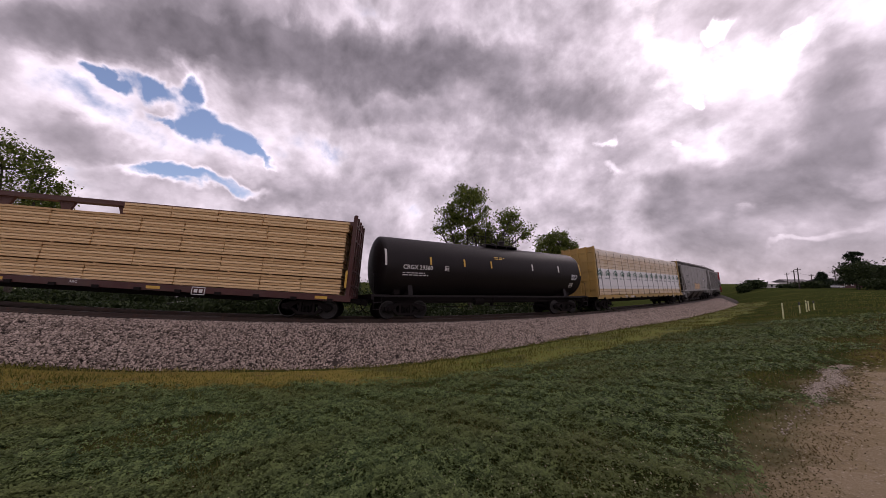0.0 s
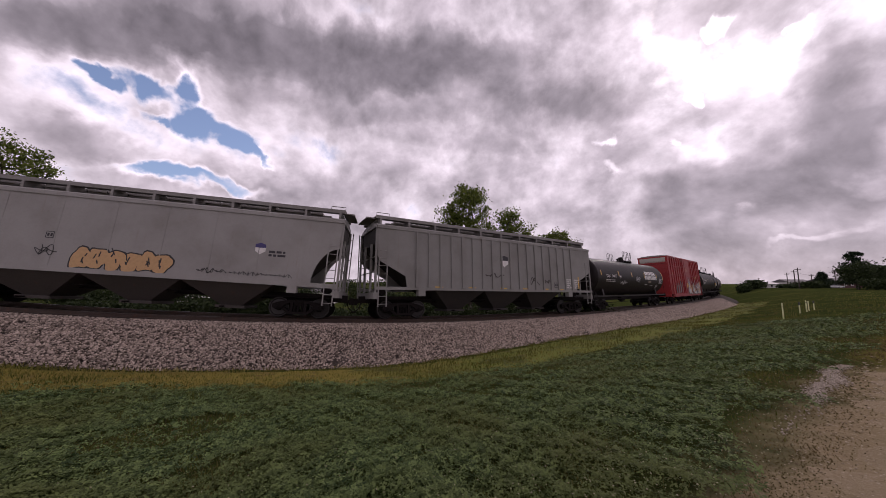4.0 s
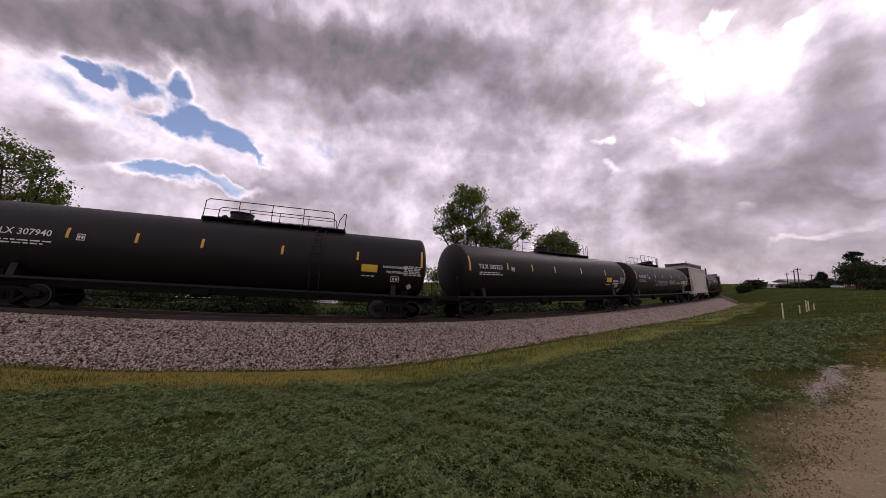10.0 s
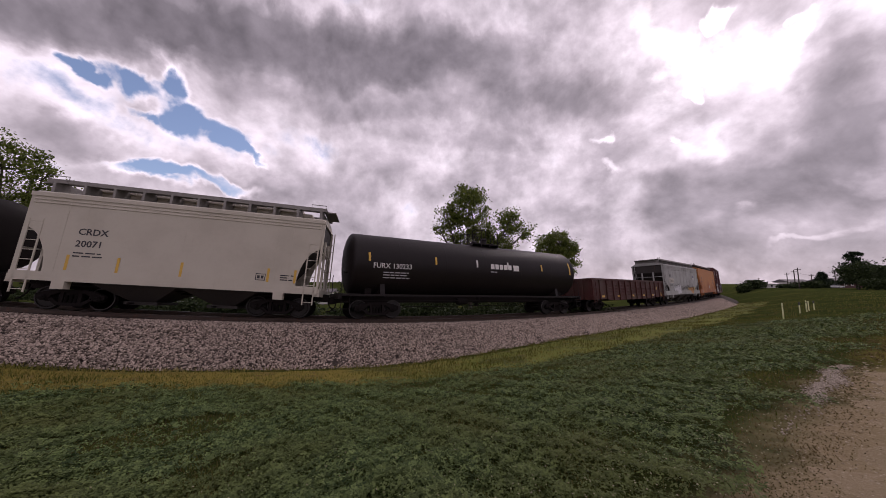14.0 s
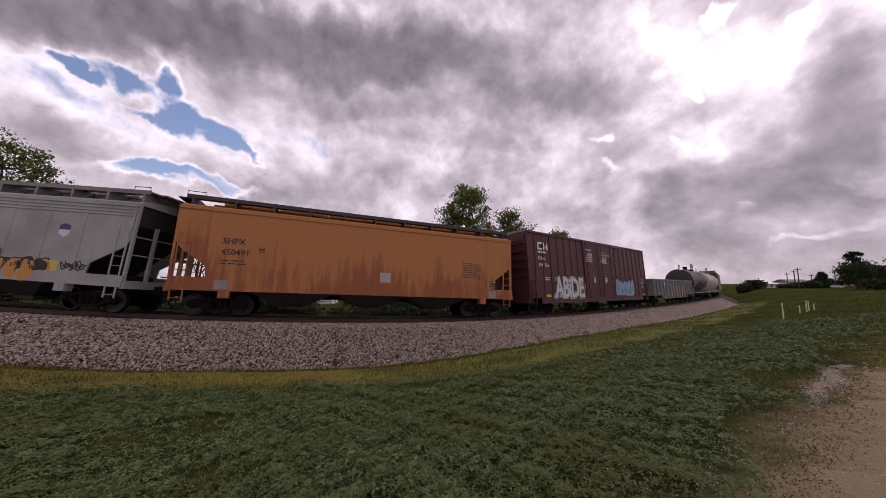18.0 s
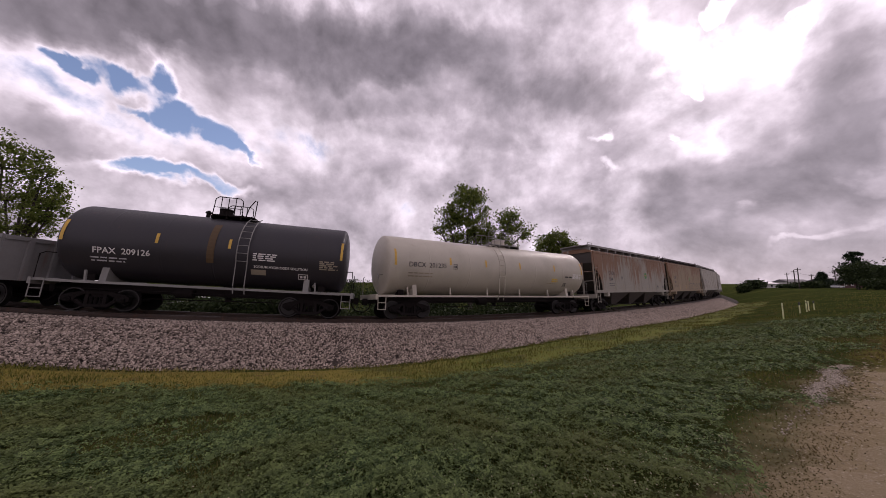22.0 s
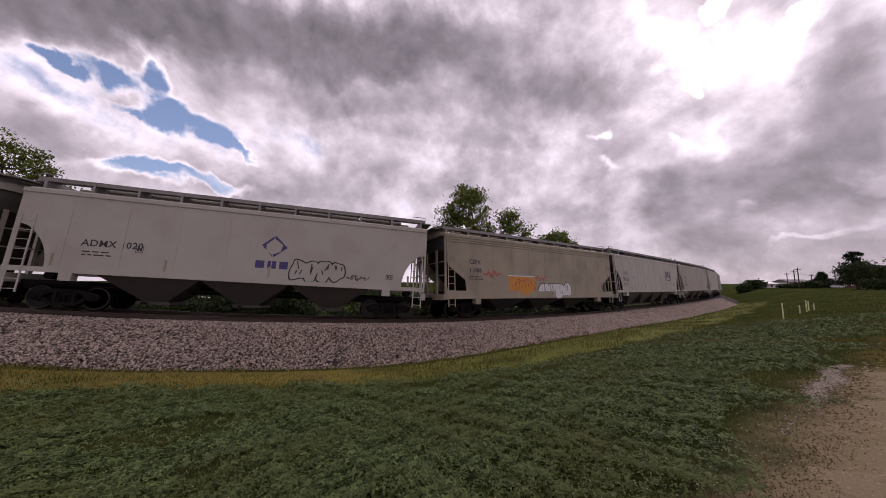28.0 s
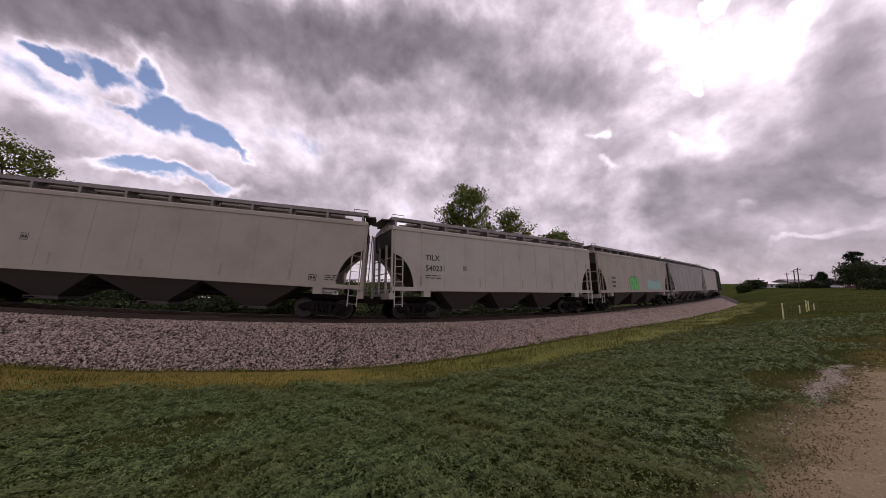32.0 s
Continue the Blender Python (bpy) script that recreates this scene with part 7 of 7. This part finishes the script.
conifer((1512 - 784) / 540 * 92, 92, 12.6, 11.5, 3)
conifer((1453 - 784) / 540 * 120, 120, 6.6, 6.5, 5)


# ---- far buildings, poles and posts ----
def house(name, x, y, w, d, wall_h, roof_h, wall, roof, label, turn=0.0, openings=3):
    ob = thing(name, label, "building", "far buildings")
    ob.location, ob.rotation_euler = (x, y, ground_z(x, y) - 0.1), (0, 0, turn)
    part("wall", Shape().box(-w / 2, w / 2, -d / 2, d / 2, 0, wall_h), wall, ob)
    e = 0.35
    part("roof", Shape().sweep([(-d / 2 - e, wall_h), (d / 2 + e, wall_h), (0, wall_h + roof_h)], -w / 2 - e, w / 2 + e), roof, ob)
    for i in range(openings):
        xx = -w / 2 + w * (i + 0.5) / openings
        wn = part("window", Shape().box(xx - 0.55, xx + 0.55, -d / 2 - 0.05, -d / 2 + 0.02, wall_h * 0.35, wall_h * 0.8), M_SHEDW, ob)
        part("pane", Shape().box(xx - 0.45, xx + 0.45, -d / 2 - 0.07, -d / 2 - 0.05, wall_h * 0.39, wall_h * 0.76), M_GLASS, wn)
    return ob


house("long_shed", -45.5, 48, 13, 4, 0.9, 0.5, M_SHEDW, M_SHEDW, "long low white shed on the low ground", 0.18, 4)
house("small_shed", -59, 46, 4, 3, 1.5, 0.6, M_SHEDW, M_SHEDW, "small white shed beyond the track", 0.1, 1)
house("small_shed", -25.5, 66, 5, 3.5, 2.6, 0.7, M_SHEDW, M_ROOF, "small pale shed between the shrubs", 0.0, 2)
house("long_shed", (1345 - 784) / 540 * 118, 118, 9, 6, 1.6, 0.7, M_SHEDW, M_SHEDW, "long low white building at the far edge", 0.2, 3)
house("house", (1472 - 784) / 540 * 130, 130, 13, 9, 3.0, 1.4, M_BRICKW, M_ROOF, "dark red house with a grey roof", 0.1, 4)
house("house", (1398 - 784) / 540 * 150, 150, 10, 8, 2.6, 1.3, M_SHEDW, M_ROOF, "pale house with a grey roof", -0.1, 3)


def far_car(x, y, turn, mat, label):
    ob = thing("parked_car", label, "car", "parked cars")
    ob.location, ob.rotation_euler = (x, y, ground_z(x, y)), (0, 0, turn)
    part("body", Shape().prism([(-2.2, 0.3), (2.2, 0.3), (2.25, 0.75), (1.3, 0.9), (-2.1, 0.95), (-2.25, 0.7)], -0.85, 0.85), mat, ob)
    part("cabin", Shape().prism([(-1.6, 0.92), (1.1, 0.88), (0.5, 1.42), (-1.1, 1.45)], -0.75, 0.75), M_GLASS, ob)
    part("roof", Shape().box(-1.1, 0.5, -0.72, 0.72, 1.43, 1.48), mat, ob)
    for x0 in (-1.35, 1.4):
        for y0 in (-0.85, 0.85):
            part("wheel", Shape().lathe([(y0 - 0.1, 0.32), (y0 + 0.1, 0.32)], "y", 14, x0, 0, 0.32), M_CAP, ob, "", True)


far_car((1478 - 784) / 540 * 112, 112, 0.3, M_CARW, "small white car parked by the house")
far_car(-52, 44, 0.2, M_CARW, "white car parked beyond the track")
far_car(-35, 47, -0.1, M_CARW, "white car parked among shrubs")
far_car(-38.5, 46, 0.15, M_CARW, "white car parked beside a shed")


def utility_pole(px, dist, top_px, arm=2.0):
    x, y = (px - 784) / 540 * dist, dist
    z0 = ground_z(x, y) - 0.1
    h = 1.97 + (503 - top_px) / 540 * dist - z0
    ob = thing("utility_pole", "weathered wooden utility pole with a crossarm", "pole", "utility poles")
    ob.location = (x, y, z0)
    part("pole", Shape().tube([(0, 0, 0), (0, 0, h)], 0.17, 8, 0.12), M_POLEW, ob)
    cr = part("crossarm", Shape().box(-arm / 2, arm / 2, -0.06, 0.06, h - 0.7, h - 0.55), M_POLEW, ob)
    for dx in (-arm / 2 + 0.1, 0.0, arm / 2 - 0.1):
        part("insulator", Shape().lathe([(h - 0.55, 0.05), (h - 0.4, 0.06), (h - 0.35, 0.03)], "z", 8, dx), M_GREY, cr)
    return Vector((x, y, z0 + h - 0.4))


tops = [utility_pole(*a) for a in ((1391, 130, 483), (1404, 105, 478), (1411, 100, 474), (1434, 125, 485), (1476, 118, 478), (1340, 190, 492))]
for a, b in ((0, 1), (1, 3), (3, 4)):
    p, q = tops[a], tops[b]
    line = part("power_line", Shape().tube([tuple(p.lerp(q, k / 6) - Vector((0, 0, 1.4 * (k / 6) * (1 - k / 6)))) for k in range(7)], 0.03, 4), M_CAP, None)
    tagged(line, "thin dark overhead power line between poles", "cable", "power lines")


def marker_post(px, base_px, h, cap):
    dist = 1.5 / (base_px - 500.5) * 540
    x = (px - 784) / 540 * dist
    ob = thing("marker_post", "pale yellow-white plastic marker post in the grass", "post", "marker posts")
    ob.location = (x, dist, ground_z(x, dist) - 0.05)
    part("post", Shape().lathe([(0, 0.036), (h, 0.033), (h + 0.02, 0.02)], "z", 12), M_POST, ob, "", True)
    if cap:
        part("cap", Shape().lathe([(h, 0.045), (h + 0.16, 0.045), (h + 0.2, 0.025)], "z", 12), M_CAP, ob, "", True)
    else:
        part("band", Shape().lathe([(h * 0.82, 0.038), (h * 0.86, 0.038)], "z", 12), M_CAP, ob, "", True)


for a in ((1376.5, 543, 1.0, False), (1406.5, 537, 0.62, True), (1418.5, 536, 0.85, False), (1422.5, 535, 0.8, False), (1432, 534, 0.55, True)):
    marker_post(*a)


# ---- field plants ----
def scatter(rng, n, dmin, dmax, half=1.55):
    """Places on the camera's side of the track, denser near by."""
    y = dmin * (dmax / dmin) ** rng.uniform(0, 1, n)
    x = y * rng.uniform(-half, half, n)
    s, d = nearest(x, y)
    return x, y, s, d - toe_out(s) + TOE


def road_edge(x):
    return np.interp(x, [-4, 0.2, 2.0, 3.1, 4.4, 5.6, 6.6, 8.1, 9.5, 14, 24, 40], [-1.2, 1.0, 2.1, 2.75, 3.6, 4.45, 5.15, 6.15, 6.9, 9.3, 14, 22])


def patchy(x, y, k, seed):
    return np.sin(x * k + seed) * np.sin(y * k * 1.3 + seed * 2) + 0.6 * np.sin(x * k * 2.3 + y * k * 1.9 + seed) + 0.4 * np.sin(x * k * 4.1 - y * k * 3.7)


def build_clover():
    rng = np.random.default_rng(21)
    x, y, s, d = scatter(rng, 215000, 1.7, 17.0)
    keep = (d > TOE + verge_width(s) - 0.35 + 0.5 * rng.uniform(-1, 1, len(x))) & (y > road_edge(x) + 0.5 + 0.5 * np.sin(x * 2.2))
    bare = patchy(x, y, 0.55, 1.0)
    right = np.clip((road_edge(x) + 2.2 - y) / 2.2, 0, 1)
    keep &= rng.uniform(0, 1, len(x)) > np.clip((bare - 0.6) * 1.6, 0, 0.9) + right * 0.95
    x, y = x[keep], y[keep]
    n = len(x)
    dist = np.hypot(x, y)
    # leaves form the rounded top of each clump
    mound = np.clip(0.55 + 0.3 * patchy(x, y, 2.6, 3.0) + 0.25 * patchy(x, y, 6.5, 7.0), 0.05, 1.3)
    z = height(x, y) + 0.11 * mound + rng.uniform(-0.03, 0.02, n)
    size = rng.uniform(0.012, 0.034, n) * np.interp(dist, [2, 5, 9, 16], [0.9, 1.05, 1.35, 2.0])
    a = rng.uniform(0, 6.28, n)
    tilt = rng.normal(size=(n, 2)) * 0.35
    tpl = [(0, 0, 0)]
    for k in range(3):
        t = 2.0944 * k
        tpl += [(0.75 * math.cos(t - 0.5), 0.75 * math.sin(t - 0.5), 0.12), (1.15 * math.cos(t), 1.15 * math.sin(t), -0.1), (0.75 * math.cos(t + 0.5), 0.75 * math.sin(t + 0.5), 0.12)]
    tpl = np.array(tpl)
    ca, sa = np.cos(a)[:, None], np.sin(a)[:, None]
    vx, vy = tpl[None, :, 0] * ca - tpl[None, :, 1] * sa, tpl[None, :, 0] * sa + tpl[None, :, 1] * ca
    vz = tpl[None, :, 2] + vx * tilt[:, :1] + vy * tilt[:, 1:]
    v = np.stack([vx * size[:, None] + x[:, None], vy * size[:, None] + y[:, None], vz * size[:, None] + z[:, None]], 2)
    me = cloud_of("clover", v.reshape(-1, 3), [(0, 1, 2, 3), (0, 4, 5, 6), (0, 7, 8, 9)], n, M_CLOVER, "", "")
    tagged(new("clover", me), "dense dark green clover covering the field", "clover", kind="stuff")


def build_blades(name, label, material, count, seed, rule, length, dmin, dmax, lean=0.5, wide=1.0):
    rng = np.random.default_rng(seed)
    x, y, s, d = scatter(rng, count, dmin, dmax)
    keep = rule(x, y, s, d, rng)
    x, y = x[keep], y[keep]
    n = len(x)
    dist = np.hypot(x, y)
    z = height(x, y)
    l = rng.uniform(*length, n) * np.interp(dist, [2, 4, 8, 14], [0.3, 0.45, 0.75, 1.1])
    w = 0.0028 * wide * np.interp(dist, [2, 6, 12, 30, 60], [1, 1.9, 3.4, 7, 12])
    a = rng.uniform(0, 6.28, n)
    ex, ey = np.cos(a), np.sin(a)
    b = rng.uniform(0, 6.28, n)
    lx, ly = np.cos(b) * l * lean * rng.uniform(0.2, 1, n), np.sin(b) * l * lean * rng.uniform(0.2, 1, n)
    v = np.stack([np.stack([x - ex * w, y - ey * w, z - 0.01], 1), np.stack([x + ex * w, y + ey * w, z - 0.01], 1), np.stack([x + lx * 0.4 + ex * w * 0.8, y + ly * 0.4 + ey * w * 0.8, z + l * 0.6], 1), np.stack([x + lx, y + ly, z + l * 0.95], 1), np.stack([x + lx * 0.4 - ex * w * 0.8, y + ly * 0.4 - ey * w * 0.8, z + l * 0.6], 1)], 1)
    me = cloud_of(name, v.reshape(-1, 3), [(0, 1, 2, 3, 4)], n, material, "", "")
    tagged(new(name, me), label, "grass", kind="stuff")


build_clover()
build_blades("field_grass", "green grass blades among the clover", M_BLADE, 120000, 31, lambda x, y, s, d, r: (d > TOE + 0.9) & (y > road_edge(x) + 0.1 * np.sin(x * 5)) & (y > road_edge(x) + 1.3 * r.uniform(0, 1, len(x)) ** 0.5) & (r.uniform(0, 1, len(x)) < 0.34 + 0.3 * patchy(x, y, 0.7, 2.0)), (0.06, 0.14), 1.7, 60)
build_blades("verge_blades", "yellowed grass blades at the foot of the ballast", M_DRY, 110000, 33, lambda x, y, s, d, r: (d > TOE + 0.0 + 0.2 * np.sin(s * 2.1)) & (d < TOE + verge_width(s) + 0.2 * r.normal(size=len(x))) & (r.uniform(0, 1, len(x)) < np.interp(s, [-60, -4, 3, 9], [0.12, 0.16, 0.5, 0.9]) + 0.5 * (d < TOE + 0.5)), (0.04, 0.12), 6, 60)
build_blades("verge_green", "fresh green grass tufts along the ballast", M_BLADE, 90000, 35, lambda x, y, s, d, r: (d > TOE + 0.1) & (d < TOE + verge_width(s)) & (patchy(x, y, 0.5, 5.0) > np.interp(s, [-10, 3, 9], [-0.6, 0.0, 0.7])), (0.05, 0.16), 6, 60)
build_blades("toe_weeds", "brownish weeds creeping over the foot of the ballast", M_WEED, 60000, 39, lambda x, y, s, d, r: (np.abs(d - TOE - 0.05) < 0.1 + 0.22 * np.clip(patchy(x, y, 0.9, 4.0), 0, 1.6) * r.uniform(0, 1, len(x))), (0.05, 0.17), 6, 40, 0.8)
build_blades("dry_patch", "straw-coloured dry grass by the gravel drive", M_STRAW, 100000, 37, lambda x, y, s, d, r: (y > road_edge(x) - 0.1 - 0.35 * r.uniform(0, 1, len(x)) ** 3) & (d > TOE + 3) & (r.uniform(0, 1, len(x)) < np.clip(0.05 + 0.9 * np.clip((road_edge(x) + 1.9 - y) / 2.6, 0, 1) + 0.75 * (patchy(x, y, 0.55, 1.0) > 0.6), 0, 1)), (0.012, 0.045), 1.7, 25, 2.2)


def build_flowers():
    rng = np.random.default_rng(41)
    x, y, s, d = scatter(rng, 5200, 1.8, 12)
    keep = (d > TOE + 2) & (y > road_edge(x) + 0.15) & (rng.uniform(0, 1, len(x)) < np.clip(0.03 + 0.8 * np.clip((road_edge(x) + 3.2 - y) / 3.2, 0, 1), 0, 1))
    x, y = x[keep], y[keep]
    n = len(x)
    c = np.stack([x, y, height(x, y) + rng.uniform(0.06, 0.13, n)], 1)
    base = np.array([(1, 0, 0), (0, 1, 0), (-1, 0, 0), (0, -1, 0), (0, 0, 0.9), (0, 0, -0.7)])
    size = rng.uniform(0.004, 0.0075, n) * np.interp(np.hypot(x, y), [2, 8], [1, 1.7])
    v = base[None] * size[:, None, None] + c[:, None]
    me = cloud_of("clover_flowers", v.reshape(-1, 3), [(0, 1, 4), (1, 2, 4), (2, 3, 4), (3, 0, 4), (1, 0, 5), (2, 1, 5), (3, 2, 5), (0, 3, 5)], n, M_FLOWER, "", "")
    tagged(new("clover_flowers", me), "small white clover flower heads in the grass", "flowers", kind="stuff")


def build_gravel():
    rng = np.random.default_rng(51)
    n = 60000
    y = 1.4 * (20 / 1.4) ** rng.uniform(0, 1, n)
    x = y * rng.uniform(0.2, 1.55, n)
    off = road_edge(x) - y
    keep = (off > -0.15) & (off < 4.5)
    edge = (off > -0.1) & (off < 0.9) & (x > 5.2) & (x < 9.5)
    keep &= x < 9.6
    keep &= (rng.uniform(0, 1, n) < 0.14)
    x, y, edge = x[keep], y[keep], edge[keep]
    n = len(x)
    size = rng.uniform(0.003, 0.009, n) * np.interp(np.hypot(x, y), [2, 6, 15], [1, 1.7, 3]) * np.where(edge, 1.5, 1)
    c = np.stack([x, y, height(x, y) + 0.008], 1)
    base = np.array([(1, 0, 0), (0, 1, 0), (-1, 0, 0), (0, -1, 0), (0, 0, 0.32), (0, 0, -0.5)])
    v = base[None] * rng.uniform(0.6, 1.2, (n, 6, 1)) * size[:, None, None] + rng.uniform(-0.2, 0.2, (n, 6, 3)) * size[:, None, None] + c[:, None]
    me = cloud_of("road_gravel", v.reshape(-1, 3), [(0, 1, 4), (1, 2, 4), (2, 3, 4), (3, 0, 4), (1, 0, 5), (2, 1, 5), (3, 2, 5), (0, 3, 5)], n, M_PEBBLE, "", "")
    tagged(new("road_gravel", me), "pale loose gravel scattered on the drive", "gravel", kind="stuff")


def build_pale_gravel():
    """A strip of whiter stones that has spilled along the drive's edge."""
    rng = np.random.default_rng(57)
    n = 3600
    u = rng.uniform(0, 1, n)
    x = 3.5 + 4.55 * u
    w = np.interp(u, [0, 0.3, 0.45, 0.8, 1], [0.12, 0.1, 0.13, 0.15, 0.08])
    y = 3.3 + (6.36 - 3.3) * u + rng.normal(size=n) * w * 0.6 + 0.08 * np.sin(u * 17)
    keep = rng.uniform(0, 1, n) < np.interp(u, [0, 0.3, 0.42, 1], [0.08, 0.06, 1, 1])
    x, y = x[keep], y[keep]
    n = len(x)
    size = rng.uniform(0.007, 0.019, n)
    c = np.stack([x, y, height(x, y) + 0.016], 1)
    base = np.array([(1, 0, 0), (0, 1, 0), (-1, 0, 0), (0, -1, 0), (0, 0, 0.7), (0, 0, -0.7)])
    v = base[None] * rng.uniform(0.6, 1.2, (n, 6, 1)) * size[:, None, None] + rng.uniform(-0.2, 0.2, (n, 6, 3)) * size[:, None, None] + c[:, None]
    me = cloud_of("pale_gravel", v.reshape(-1, 3), [(0, 1, 4), (1, 2, 4), (2, 3, 4), (3, 0, 4), (1, 0, 5), (2, 1, 5), (3, 2, 5), (0, 3, 5)], n, M_CHALK, "", "")
    tagged(new("pale_gravel", me), "spilled strip of whitish gravel along the drive's edge", "gravel", kind="stuff")


build_flowers()
build_gravel()
build_pale_gravel()


# ---- what moves ----
SPEED, SLOWING = 14.516, -0.0098


def run(t):
    """How far the train has come by then, from its place at half time."""
    return SPEED * (t - 16) + SLOWING * (t - 16) ** 2 / 2


def car_pose(s, half):
    a, b = track(s + half)[0], track(s - half)[0]
    x = (a - b).normalized()
    y = Vector((0, 0, 1)).cross(x).normalized()
    z = x.cross(y)
    m = Matrix((x, y, z)).transposed().to_4x4()
    m.translation = (a + b) / 2
    return m @ Matrix.Rotation(CANT, 4, "X")


def motions():
    for car, u, half in TRAIN:
        turning = [o for b in car.children if b.name.startswith("bogie") for o in b.children if o.name.startswith("wheelset")]
        near = [t * 0.045 for t in range(712) if abs(u + run(t * 0.045)) < 62]
        for wheelset in turning if near else []:
            x, y, z = wheelset.location
            rolled = [(t, pose(x, y, z, 0, math.degrees((run(t) - run(near[0])) / WHEEL_R), 0)) for t in near]
            walk(wheelset, ([(0, rolled[0][1])] if near[0] > 0 else []) + rolled + ([(32, rolled[-1][1])] if near[-1] < 32 else []))
        walk(car, [(t * 0.5, car_pose(u + run(t * 0.5), half)) for t in range(65)])
    walk(clouds, [(t, pose(-3.1 * (t - 16), -3.4 * (t - 16), 0)) for t in (0, 8, 16, 24, 32)])


motions()
